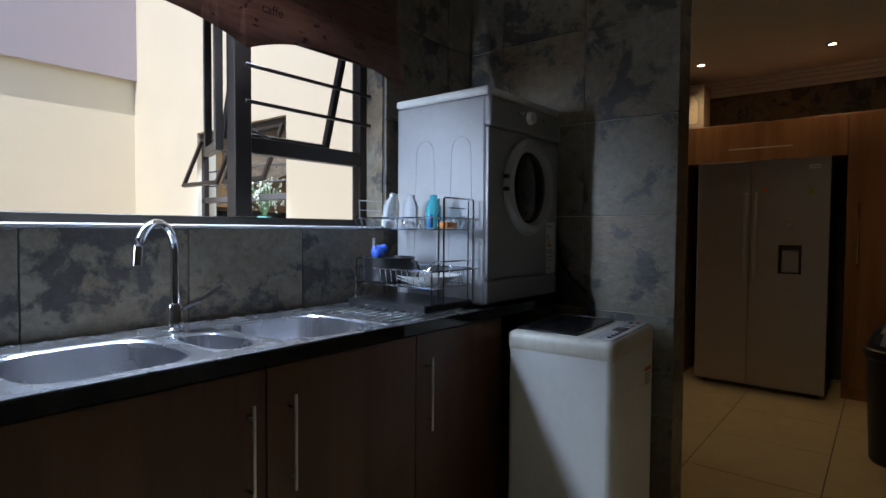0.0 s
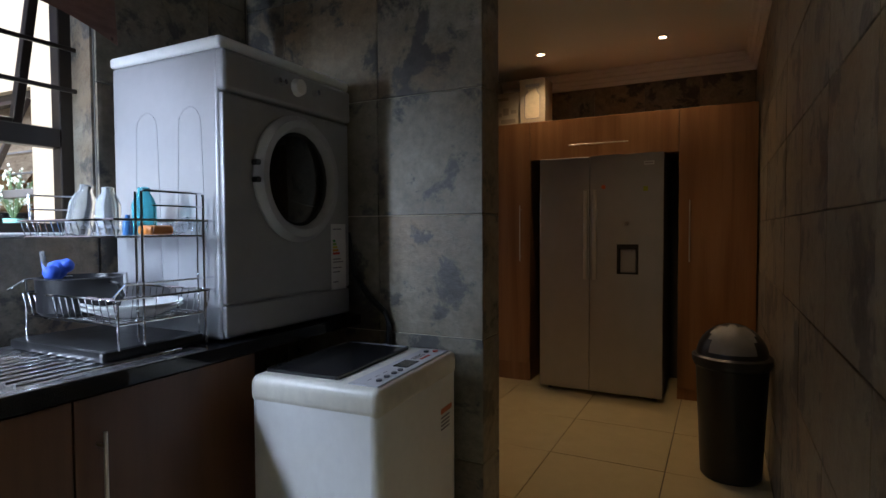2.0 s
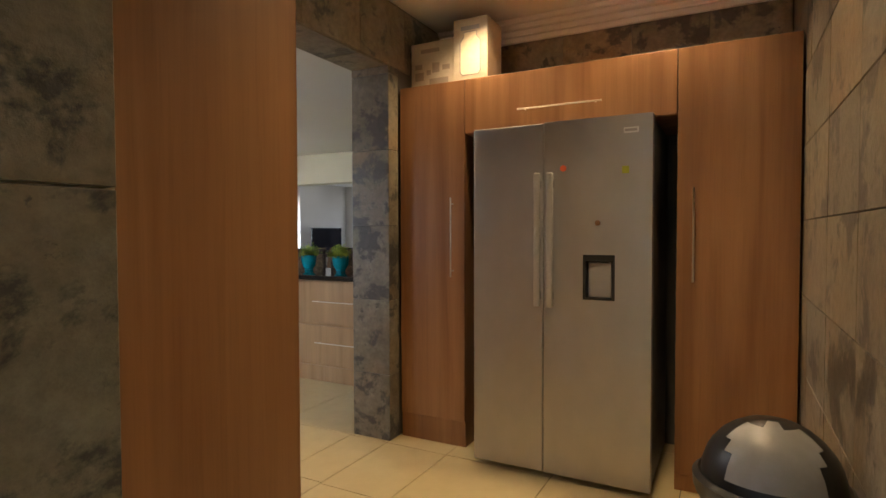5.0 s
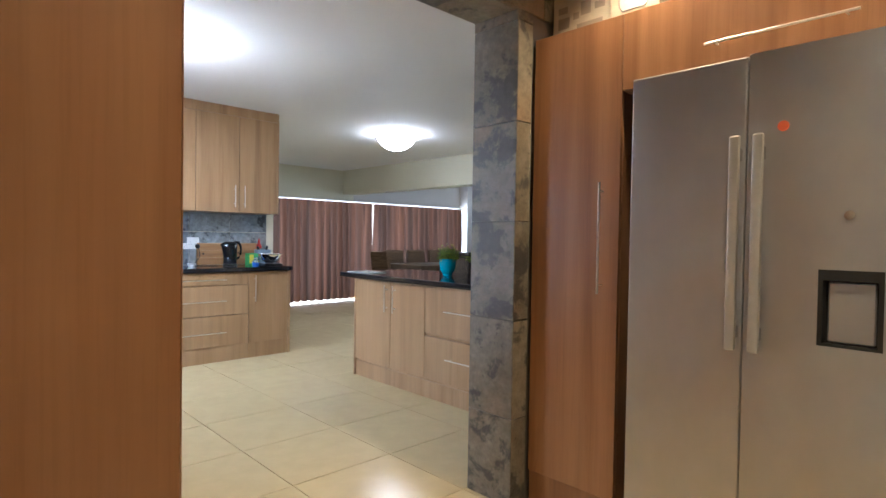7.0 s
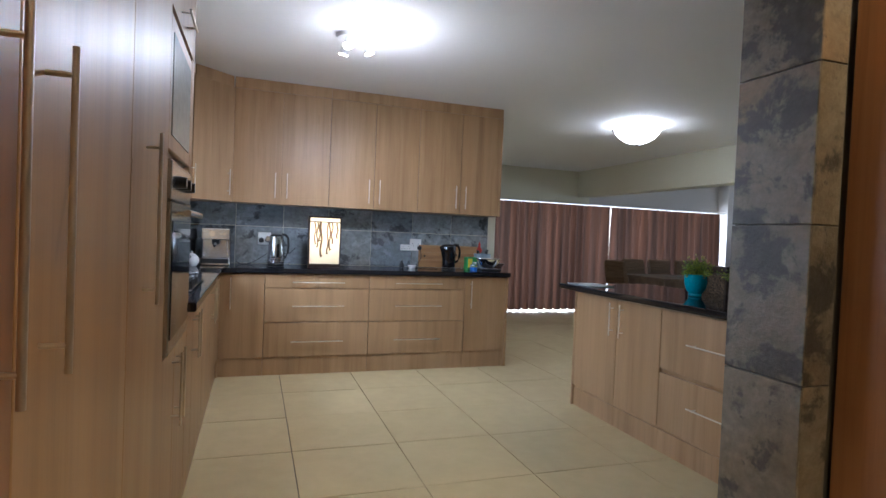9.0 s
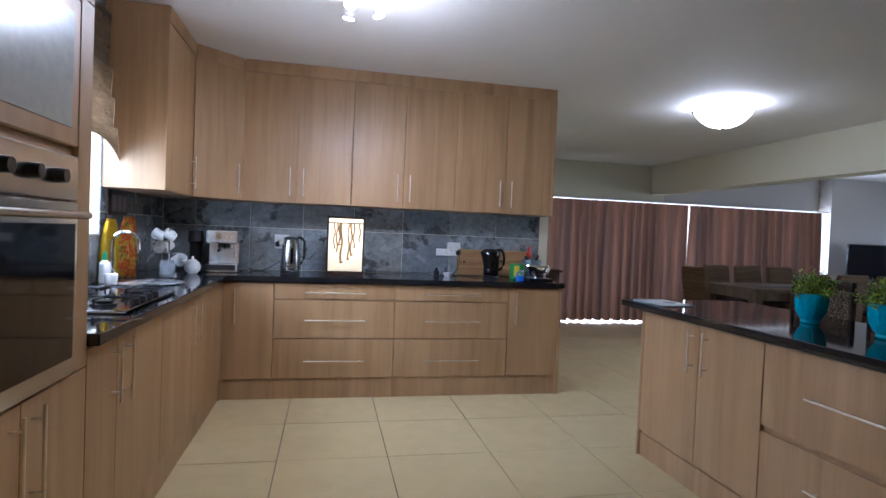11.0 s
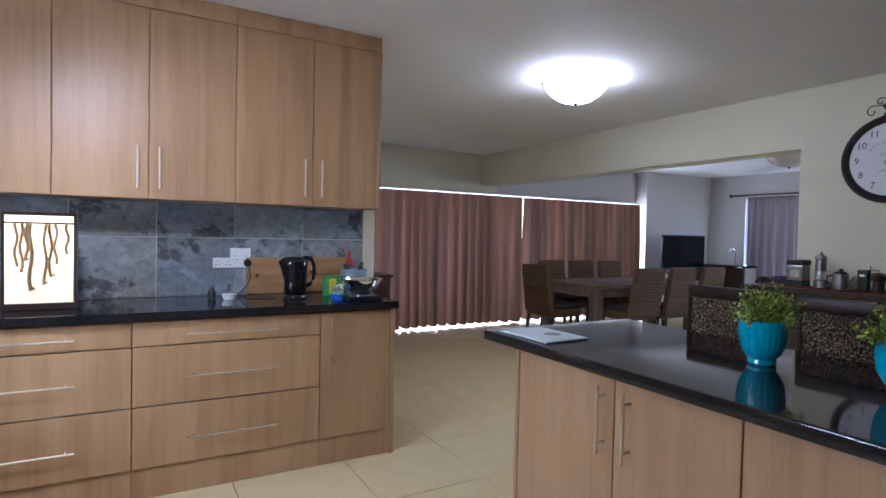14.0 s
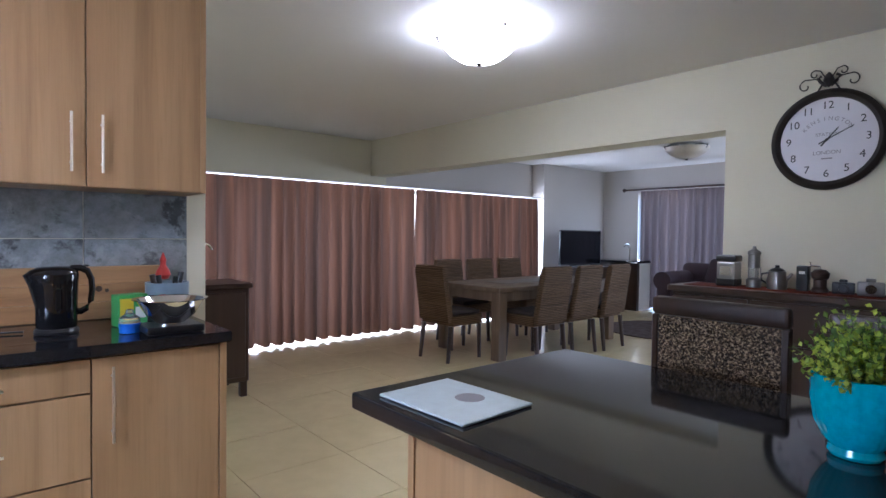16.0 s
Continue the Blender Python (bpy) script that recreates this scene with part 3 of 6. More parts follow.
win = thing("window_1", pose(0, 1.81, 0), "bronze aluminium window with an open top-hung sash", "window", kind="structure")
fr = bmesh.new()
for b in ((-0.398, 0, 1.252, 1.935, 0.05, 1.29), (-0.398, 0, 2.172, 1.935, 0.05, 2.218), (-0.398, 0, 1.29, -0.36, 0.05, 2.172), (1.888, 0, 1.29, 1.935, 0.05, 2.172),
          (1.246, -0.005, 1.29, 1.318, 0.055, 2.172), (1.318, 0, 1.54, 1.888, 0.05, 1.604)):
    bm_box(fr, *b, 0.003)
part("window_frame", fr, BRONZE, win)
for z in (1.725, 1.862, 2.0):
    part("burglar_bar", box(1.28, -0.03, z, 1.93, -0.02, z + 0.014, 0.002), BRONZE, win)


def open_sash(x0, x1, tilt):
    """A top-hung sash pushed outwards, with its pane and stay."""
    sash_at = pose(0, 0.055, 2.165, tilt, 0, 0)
    bm = bmesh.new()
    for b in ((x0, 0, -0.57, x0 + 0.029, 0.03, 0), (x1 - 0.029, 0, -0.57, x1, 0.03, 0), (x0 + 0.029, 0, -0.57, x1 - 0.029, 0.03, -0.535), (x0 + 0.029, 0, -0.03, x1 - 0.029, 0.03, 0)):
        bm_box(bm, *b, 0.002)
    bm.transform(sash_at)
    sa = part("sash", bm, BRONZE, win)
    sg = box(x0 + 0.029, 0.012, -0.535, x1 - 0.029, 0.016, -0.03)
    sg.transform(sash_at)
    part("pane", sg, GLASS, sa).visible_shadow = False
    part("stay", bm_cyl(bmesh.new(), (x0 + 0.10, 0.03, 1.61), (x0 + 0.05, 0.18, 1.68), 0.006), BLACK, sa)


open_sash(1.326, 1.882, 17)
leaf = bmesh.new()
for b in ((0, 0, 1.545, 0.03, 0.03, 2.165), (0.21, 0, 1.545, 0.24, 0.03, 2.165), (0.03, 0, 1.545, 0.21, 0.03, 1.58), (0.03, 0, 2.13, 0.21, 0.03, 2.165)):
    bm_box(leaf, *b, 0.002)
leaf_at = pose(1.236, 0.06, 0, 0, 0, 72)
leaf.transform(leaf_at)
leaf = part("sash", leaf, BRONZE, win)
leaf_pane = box(0.03, 0.012, 1.58, 0.21, 0.016, 2.13)
leaf_pane.transform(leaf_at)
part("pane", leaf_pane, GLASS, leaf).visible_shadow = False
for x0, x1, z0, z1 in ((1.318, 1.888, 1.29, 1.54), (-0.36, 0.85, 1.29, 2.172)):
    part("pane", box(x0, 0.02, z0, x1, 0.024, z1), GLASS, win).visible_shadow = False
part("window_sill", box(-0.395, -0.118, 1.244, 1.932, 0.0, 1.259, 0.004), WHITE, win, "pale tiled sill")
part("reveal", box(1.928, -0.105, 1.262, 1.936, -0.001, 2.21), SLATE, win, "slate-tiled window reveal")

win2 = thing("window_2", pose(2.64, 0.20, 0), "bronze aluminium kitchen window with burglar bars", "window", kind="structure")
fr = bmesh.new()
for b in ((0, 3.202, 1.172, 0.05, 4.538, 1.21), (0, 3.202, 2.05, 0.05, 4.538, 2.098), (0, 3.202, 1.21, 0.05, 3.245, 2.05), (0, 4.495, 1.21, 0.05, 4.538, 2.05), (-0.003, 3.84, 1.21, 0.053, 3.90, 2.05), (0, 3.202, 1.47, 0.05, 4.538, 1.52)):
    bm_box(fr, *b, 0.003)
part("window_frame", fr, BRONZE, win2)
for z in (1.62, 1.75):
    part("burglar_bar", box(0.06, 3.21, z, 0.07, 4.53, z + 0.012, 0.002), BRONZE, win2)
for y0, y1 in ((3.245, 3.84), (3.90, 4.495)):
    p = part("pane", box(0.022, y0, 1.21, 0.026, y1, 1.47), GLASS, win2)
    p.visible_shadow = False
for y0, y1 in ((3.25, 3.83), (3.91, 4.49)):
    sash = bmesh.new()
    for b in ((0, y0, -0.47, 0.03, y0 + 0.028, 0), (0, y1 - 0.028, -0.47, 0.03, y1, 0), (0, y0 + 0.028, -0.47, 0.03, y1 - 0.028, -0.44), (0, y0 + 0.028, -0.03, 0.03, y1 - 0.028, 0)):
        bm_box(sash, *b, 0.002)
    sash.transform(pose(-0.035, 0, 2.045, 0, 22, 0))
    part("sash", sash, BRONZE, win2)
part("window_sill", box(0.05, 3.203, 1.165, 0.145, 4.537, 1.178, 0.003), WHITE, win2)


def blind_material(name, a, b_, line):
    m = mat(name, a, 0.9)
    t, b = nodes(m)
    v = coords(t, (3, 3, 14), False)
    n = noise_tex(t, v, 2.2, 4, 0.6)
    c = ramp(t, n, [(0.35, a), (0.55, b_), (0.7, a)])
    sp = noise_tex(t, coords(t, (22, 22, 30), False), 1.0, 2)
    c = mix(t, ramp(t, sp, [(0.66, (0, 0, 0)), (0.72, (1, 1, 1))]), c, line)
    t.links.new(c, b.inputs["Base Color"])
    bump(t, b, noise_tex(t, coords(t, by_object=False), 400, 2), 0.2, 0.002)
    return m


BLIND_INK = plain("dark_brown_ink", (0.03, 0.016, 0.012), 0.8)


def roman_blind(name, m, width, top, cusps, rise, material, label, folds, words=()):
    """Hangs in the local xz plane; front at -y. The lower edge is scalloped."""
    bl = thing(name, m, label, "roman blind")
    n = 72
    bm = bmesh.new()
    prev = None
    for i in range(n + 1):
        x = width * i / n
        k = x / width * cusps
        low = folds[0] + rise * (1 - abs(2 * (k % 1) - 1) ** 2.4) if i < n else folds[0]
        col = []
        levels = [low] + [max(f, low + 0.01 * (j + 1)) for j, f in enumerate(folds[1:])] + [top]
        for j, z in enumerate(levels):
            out = 0.02 + 0.026 * (len(levels) - j) * 0.6
            col.append(bm.verts.new((x, -out, z)))
            if 0 < j < len(levels) - 1:
                col.append(bm.verts.new((x, -out + 0.022, z + 0.014)))
        if prev:
            for a, b, c, d in zip(prev, col, col[1:], prev[1:]):
                bm.faces.new((a, b, c, d))
        prev = col
    r = bmesh.ops.solidify(bm, geom=bm.faces[:], thickness=0.003)
    part("fabric", bm, material, bl)
    part("headrail", box(0, -0.04, top - 0.005, width, 0.0, top + 0.03, 0.003), WOOD_DARK, bl)
    for w, x, z, s, yy in words:
        text_mesh("lettering", w, s, BLIND_INK, bl, pose(x, yy, z, 90, 0, 0))
    return bl


BLIND_A = blind_material("coffee_blind", (0.14, 0.078, 0.058), (0.20, 0.118, 0.088), (0.045, 0.022, 0.017))
BLIND_B = blind_material("straw_blind", (0.30, 0.23, 0.15), (0.21, 0.15, 0.095), (0.07, 0.045, 0.03))
roman_blind("roman_blind", pose(-0.41, 1.688, 0), 2.35, 2.54, 3, 0.075, BLIND_A, "brown coffee-print roman blind with a scalloped hem", [1.855, 2.05, 2.18, 2.31, 2.43],
            [("caffe", 1.66, 2.005, 0.048, -0.125), ("CAPPUCCINO", 1.30, 2.01, 0.037, -0.125), ("caffe", 2.07, 1.99, 0.037, -0.125)])
roman_blind("roman_blind", pose(2.782, 3.34, 0, 0, 0, 90), 1.41, 2.40, 2, 0.10, BLIND_B, "straw-coloured animal-print roman blind", [1.60, 1.78, 1.95, 2.12])

# ---------------- scullery things ----------------
wt = bmesh.new()
for b in ((-0.72, 1.10, 2.59, 1.132), (-0.72, 1.53, 2.59, 1.689), (-0.72, 1.132, 0.40, 1.53), (1.40, 1.132, 2.59, 1.53), (0.80, 1.132, 0.82, 1.53), (0.972, 1.132, 0.99, 1.53)):
    bm_box(wt, b[0], b[1], 0.892, b[2], b[3], 0.93)
bmesh.ops.remove_doubles(wt, verts=wt.verts[:], dist=0.0005)
solo("scullery_worktop", wt, GRANITE, I4, "black granite scullery worktop with an inset sink", "worktop", smooth=0)

sink = thing("double_sink", pose(0, 0, 0.93), "stainless steel double-bowl sink with drainer", "sink")


def bowl(name, parent, x0, x1, y0, y1, depth, material=SINK_STEEL, power=5.0, z=0.0, inner=0.93):
    cx, cy, hx, hy = (x0 + x1) / 2, (y0 + y1) / 2, (x1 - x0) / 2, (y1 - y0) / 2
    bm = bmesh.new()
    n = 40

    def ring(f, zz, box_=False):
        out = []
        for i in range(n):
            a = 2 * math.pi * i / n
            c, s = math.cos(a), math.sin(a)
            k = 1 / max(abs(c), abs(s)) if box_ else (abs(c) ** power + abs(s) ** power) ** (-1 / power)
            out.append(bm.verts.new((cx + hx * f * k * c, cy + hy * f * k * s, zz)))
        return out
    rings = [ring(1.0, z + 0.004, True), ring(inner, z + 0.005), ring(inner - 0.03, z), ring(inner - 0.06, z - depth * 0.75), ring(inner - 0.14, z - depth * 0.97), ring(0.12, z - depth), ring(0.10, z - depth - 0.006)]
    for a, b in zip(rings, rings[1:]):
        for i in range(n):
            bm.faces.new((a[i], a[(i + 1) % n], b[(i + 1) % n], b[i]))
    bm.faces.new(rings[-1])
    return part(name, bm, material, parent)


bowl("bowl", sink, 0.40, 0.80, 1.13, 1.53, 0.17, power=3.6)
bowl("bowl", sink, 0.82, 0.972, 1.165, 1.465, 0.10, power=2.6)
bowl("bowl", sink, 0.99, 1.40, 1.13, 1.53, 0.17, power=3.6)
rim = bmesh.new()
for b in ((0.30, 1.104, 1.87, 1.13), (0.30, 1.53, 1.87, 1.655), (0.30, 1.13, 0.40, 1.53), (0.80, 1.13, 0.82, 1.53), (0.972, 1.13, 0.99, 1.53), (0.82, 1.13, 0.972, 1.165), (0.82, 1.465, 0.972, 1.53)):
    bm_box(rim, b[0], b[1], 0.0005, b[2], b[3], 0.0045, 0.001)
part("rim", rim, SINK_STEEL, sink)
dr = box(1.40, 1.13, 0.0005, 1.87, 1.53, 0.0042, 0.001)
part("drainer", dr, SINK_STEEL, sink)
for k in range(9):
    y = 1.165 + 0.041 * k
    part("rib", bm_cyl(bmesh.new(), (1.43, y, 0.004), (1.83, y, 0.004), 0.005, seg=8), STEEL, sink)

tap = thing("mixer_tap", pose(0.893, 1.545, 0.934), "chrome swan-neck mixer tap with a flat lever", "tap")
part("base", bm_lathe(bmesh.new(), [(0.030, 0), (0.030, 0.006), (0.024, 0.012), (0.023, 0.075), (0.018, 0.085), (0.0, 0.087)]), CHROME, tap)
arc = [(0, 0, 0.08), (0, 0, 0.17)] + [(-0.08 * (1 - math.cos(a)), -0.068 * (1 - math.cos(a)), 0.24 + 0.085 * math.sin(a)) for a in np.linspace(0, math.pi, 14)] + [(-0.162, -0.137, 0.228), (-0.164, -0.139, 0.212)]
part("spout", bm_tube(bmesh.new(), arc, 0.012, 12), CHROME, tap)
lv = bmesh.new()
bm_prism(lv, [(0.02, -0.012), (0.08, -0.03), (0.15, -0.022), (0.16, 0.0), (0.15, 0.022), (0.08, 0.03), (0.02, 0.012)], -0.005, 0.005, 0.003)
lv.transform(pose(0.0, -0.01, 0.055, 0, -32, -20))
part("lever", lv, CHROME, tap)

# dish rack with two tiers
rack = thing("dish_rack", pose(1.665, 1.585, 0.935, 0, 0, -90), "two-tier chrome wire dish rack", "dish rack")
RW, RD = 0.405, 0.265


def wire(pts, r=0.0028, name="wire"):
    return part(name, bm_tube(bmesh.new(), pts, r, 6), CHROME, rack)


for z0, z1 in ((0.09, 0.155), (0.312, 0.356)):
    for z in (z0, z1):
        o = 0.0 if z == z0 else 0.012
        wire([(-o, -o, z), (RW + o, -o, z), (RW + o, RD + o, z), (-o, RD + o, z), (-o, -o, z)], 0.0032, "rim_wire")
    for k in range(15):
        x = RW * k / 14
        wire([(x, -0.012, z1), (x, 0, z0), (x, RD, z0), (x, RD + 0.012, z1)], 0.0017)
    for k in range(4):
        y = RD * (k + 0.5) / 4
        wire([(-0.012, y, z1), (0, y, z0), (RW, y, z0), (RW + 0.012, y, z1)], 0.0017)
for y in (0.07, RD - 0.005):
    for x in (RW - 0.025, RW):
        wire([(x, y, 0.0), (x, y, 0.43)], 0.0034, "upright")
wire([(RW, 0.07, 0.425), (RW, 0.075, 0.433), (RW, RD - 0.01, 0.433), (RW, RD - 0.005, 0.425)], 0.0034, "cross_wire")
wire([(RW, 0.10, 0.395), (RW, RD - 0.005, 0.395)], 0.0028, "cross_wire")
wire([(0.0, 0.01, 0.43), (0.0, 0.14, 0.43)], 0.0028, "cross_wire")
wire([(0.0, 0.01, 0.39), (0.0, 0.14, 0.39)], 0.0028, "cross_wire")
wire([(0.0, 0.012, 0.356), (0.0, 0.01, 0.43)], 0.0028, "upright")
for y in (0.0, RD):
    wire([(-0.01, y, 0.0), (-0.005, y, 0.19)], 0.003, "leg")
    wire([(RW, y, 0.0), (RW, y, 0.155)], 0.003, "leg")
wire([(-0.02, -0.04, 0.165), (-0.01, 0.0, 0.192), (0.0, RD + 0.03, 0.19)], 0.003, "brace")
wire([(RW - 0.12, 0.0, 0.155), (RW - 0.02, 0.0, 0.155), (RW, 0.02, 0.19), (RW, RD + 0.035, 0.19)], 0.003, "brace")
solo("drip_tray", box(0, 0, 0, 0.30, 0.42, 0.03, 0.010, 2), BLACK, pose(1.62, 1.175, 0.936), "black plastic drip tray under the rack", "tray")
pan = thing("saucepan", pose(1.755, 1.49, 1.029), "black saucepan drying in the rack", "saucepan")
part("body", bm_lathe(bmesh.new(), [(0.0, 0.0), (0.095, 0.0), (0.105, 0.01), (0.108, 0.10), (0.112, 0.102), (0.105, 0.104), (0.10, 0.012), (0.0, 0.01)], seg=32), BLACK, pan)
part("handle", bm_tube(bmesh.new(), [(0.02, -0.108, 0.09), (0.03, -0.13, 0.085), (0.035, -0.14, 0.05), (0.03, -0.125, 0.02)], 0.006), BLACK, pan)

PLATE_PROF = [(0.0, 0.0), (0.07, 0.0), (0.085, 0.006), (0.125, 0.022), (0.127, 0.025), (0.083, 0.011), (0.0, 0.008)]
for k in range(2):
    solo("dinner_plate", bm_lathe(bmesh.new(), PLATE_PROF, seg=36), WHITE, pose(1.795, 1.31, 1.028 + 0.012 * k), "white dinner plate drying on the rack", "plate", "plates on the rack")
mug_prof = [(0.0, 0.0), (0.036, 0.0), (0.041, 0.006), (0.042, 0.095), (0.039, 0.095), (0.037, 0.01), (0.0, 0.008)]


def mug(m, material, label, group=""):
    c = thing("mug", m, label, "mug", group)
    part("body", bm_lathe(bmesh.new(), mug_prof), material, c)
    part("handle", bm_tube(bmesh.new(), [(0.04, 0, 0.078), (0.06, 0, 0.078), (0.072, 0, 0.062), (0.072, 0, 0.038), (0.058, 0, 0.02), (0.039, 0, 0.018)], 0.0055), material, c)
    return c


SCRUB = plain("blue_sponge", (0.03, 0.10, 0.55), 0.6)
BLUE = plain("blue_plastic", (0.03, 0.16, 0.42), 0.35)
TEAL = plain("teal_plastic", (0.05, 0.36, 0.42), 0.3)
TEAL_CLEAR = mat("clear_turquoise_plastic", (0.12, 0.62, 0.72), 0.1, Transmission_Weight=0.7, IOR=1.2)
ORANGE = plain("orange_plastic", (0.62, 0.20, 0.03), 0.4)
brush = thing("scrubbing_brush", pose(1.69, 1.49, 1.108, 0, 0, 30), "blue scourer with a clear handle", "brush")
bb = bmesh.new()
for dx, dy, dz, r in ((0, 0, 0.045, 0.028), (0.035, 0.01, 0.05, 0.024), (-0.03, -0.008, 0.042, 0.022), (0.015, -0.02, 0.058, 0.02)):
    bmesh.ops.create_icosphere(bb, subdivisions=2, radius=r, matrix=Matrix.Translation((dx, dy, dz)))
part("pad", bb, SCRUB, brush)
part("stem", bm_cyl(bmesh.new(), (-0.03, 0, 0.0), (-0.055, 0.0, 0.10), 0.008, 0.006), CLEAR, brush)
bottle_prof = [(0.0, 0.0), (0.028, 0.0), (0.032, 0.008), (0.032, 0.085), (0.026, 0.105), (0.016, 0.12), (0.016, 0.135), (0.0, 0.138)]
for x, y, s, tint, lab, tilt in ((1.745, 1.48, 1.08, CLEAR, "clear plastic bottle drying upside down", 12), (1.78, 1.39, 1.0, CLEAR, "clear plastic tumbler drying", 0), (1.84, 1.32, 1.0, TEAL_CLEAR, "pale turquoise plastic bottle", 0), (1.88, 1.25, 0.62, CLEAR, "small clear baby bottle with blue ring", 70), (1.75, 1.26, 0.4, BLUE, "small blue plastic lid", 0)):
    bt = bm_lathe(bmesh.new(), bottle_prof)
    solo("plastic_bottle", bt, tint, pose(x, y, 1.266 if tilt > 45 else 1.251, 0, tilt, 0) @ Matrix.Scale(s, 4), lab, "bottle", "things on the rack")
solo("orange_sponge", box(-0.04, -0.025, 0, 0.04, 0.025, 0.026, 0.008, 2), ORANGE, pose(1.80, 1.215, 1.251, 0, 0, 8), "orange washing-up sponge on the rack", "sponge", "things on the rack")

# tumble dryer, front faces south
dryer = thing("tumble_dryer", pose(1.957, 1.138, 0.935) @ Matrix.Diagonal((1.02, 1.10, 1.076, 1)), "silver front-loading tumble dryer on the worktop", "tumble dryer")
part("body", box(0.0, 0.008, 0.0, 0.60, 0.455, 0.80, 0.012, 3), SILVER, dryer)
part("top", box(-0.004, -0.004, 0.80, 0.604, 0.46, 0.832, 0.010, 3), WHITE, dryer, "pale worktop lid")
part("fascia", box(0.0, -0.014, 0.685, 0.60, 0.02, 0.798, 0.012, 3), SILVER, dryer)
part("front_panel", box(0.004, -0.004, 0.10, 0.596, 0.012, 0.68, 0.006, 2), SILVER, dryer)
part("kick_panel", box(0.004, -0.004, 0.006, 0.596, 0.012, 0.095, 0.006, 2), SILVER, dryer)
for u, r in ((0.205, 0.009), (0.23, 0.009), (0.303, 0.028), (0.39, 0.011)):
    part("knob", bm_cyl(bmesh.new(), (u, -0.014, 0.751), (u, -0.034, 0.751), r, r * 0.85, 20), WHITE if r > 0.02 else CHROME, dryer)


def ring_disc(parent, name, c, r0, r1, y, depth, material, seg=48):
    prof = [(r0, 0.0), (r0, depth * 0.4), (r0 + 0.012, depth), (r1 - 0.016, depth), (r1, depth * 0.35), (r1, 0.0), (r0, 0.0)]
    bm = bmesh.new()
    rings = [[bm.verts.new((c[0] + r * math.cos(2 * math.pi * i / seg), y - h, c[1] + r * math.sin(2 * math.pi * i / seg))) for i in range(seg)] for r, h in prof[:-1]]
    rings.append(rings[0])
    for a, b in zip(rings, rings[1:]):
        for i in range(seg):
            bm.faces.new((a[i], a[(i + 1) % seg], b[(i + 1) % seg], b[i]))
    return part(name, bm, material, parent)


dd = ring_disc(dryer, "door", (0.312, 0.465), 0.148, 0.199, -0.002, 0.03, plain("pale_silver_plastic", (0.46, 0.47, 0.49), 0.38, vary=0.05))
gl = bmesh.new()
bmesh.ops.create_uvsphere(gl, u_segments=36, v_segments=10, radius=1.0)
gl.transform(Matrix.Translation((0.312, -0.006, 0.465)) @ Matrix.Diagonal((0.15, 0.022, 0.15, 1)))
part("door_glass", gl, DARK_GLASS, dd, "dark domed glass")
for z in (0.45, 0.50):
    part("hinge", box(0.105, -0.03, z - 0.008, 0.123, -0.006, z + 0.008, 0.003), BLACK, dd)
st = part("energy_label", box(0.485, -0.0052, 0.075 + 0.02, 0.572, -0.0045, 0.325), WHITE, dryer, "white energy label")
for k, (c, w) in enumerate((((0.05, 0.35, 0.08), 0.014), ((0.25, 0.5, 0.06), 0.02), ((0.7, 0.6, 0.04), 0.026), ((0.75, 0.35, 0.03), 0.032), ((0.65, 0.06, 0.03), 0.04))):
    part("stripe", box(0.495, -0.0058, 0.262 - 0.011 * k, 0.495 + w, -0.0051, 0.270 - 0.011 * k), plain("label_stripe", c, 0.5), st)
for z, w in ((0.305, 0.05), (0.20, 0.045), (0.19, 0.06), (0.17, 0.05), (0.155, 0.04), (0.12, 0.03)):
    part("print_line", box(0.495, -0.0058, z, 0.495 + w, -0.0051, z + 0.004), INK_GREY, st)
for y0 in (0.12, 0.30):
    pr = [(-0.0025, y0 + 0.045 * math.cos(a), 0.60 + 0.05 * math.sin(a)) for a in np.linspace(0, math.pi, 9)]
    part("emboss", bm_tube(bmesh.new(), [(0.0005, y0 + 0.06, 0.12)] + [(0.0005, p[1], p[2]) for p in pr] + [(0.0005, y0 - 0.06, 0.12)], 0.0022, 6), SILVER, dryer)

# top-loading washing machine
wm = thing("washing_machine", pose(1.955, 0.60, 0, 0, 0, 3) @ Matrix.Diagonal((0.92, 0.80, 1.026, 1)), "white top-loading washing machine", "washing machine")
part("body", box(0.0, 0.0, 0.03, 0.56, 0.52, 0.80, 0.03, 4), WHITE, wm)
part("collar", box(-0.003, -0.003, 0.755, 0.563, 0.523, 0.835, 0.026, 4), plain("cream_plastic", (0.74, 0.71, 0.63), 0.35), wm, "cream moulded top")
part("lid", box(0.05, 0.19, 0.832, 0.51, 0.50, 0.842, 0.012, 2), plain("smoked_lid", (0.02, 0.02, 0.022), 0.2), wm, "smoked lid")
cp = part("control_panel", box(0.03, 0.02, 0.833, 0.53, 0.135, 0.8385, 0.004, 2), plain("panel_grey", (0.58, 0.57, 0.60), 0.4), wm)
part("display", box(0.245, 0.045, 0.838, 0.335, 0.105, 0.8405, 0.002), DARK_GLASS, cp)
for u in (0.08, 0.125, 0.17, 0.21):
    part("button", bm_cyl(bmesh.new(), (u, 0.05, 0.838), (u, 0.05, 0.843), 0.010, seg=14), plain("button_grey", (0.12, 0.12, 0.14), 0.4), cp)
for u, w in ((0.07, 0.02), (0.115, 0.022), (0.16, 0.022)):
    part("print_line", box(u, 0.085, 0.838, u + w, 0.089, 0.8392), INK_GREY, cp)
part("red_bar", box(0.365, 0.05, 0.838, 0.435, 0.062, 0.8395), INK_RED, cp)
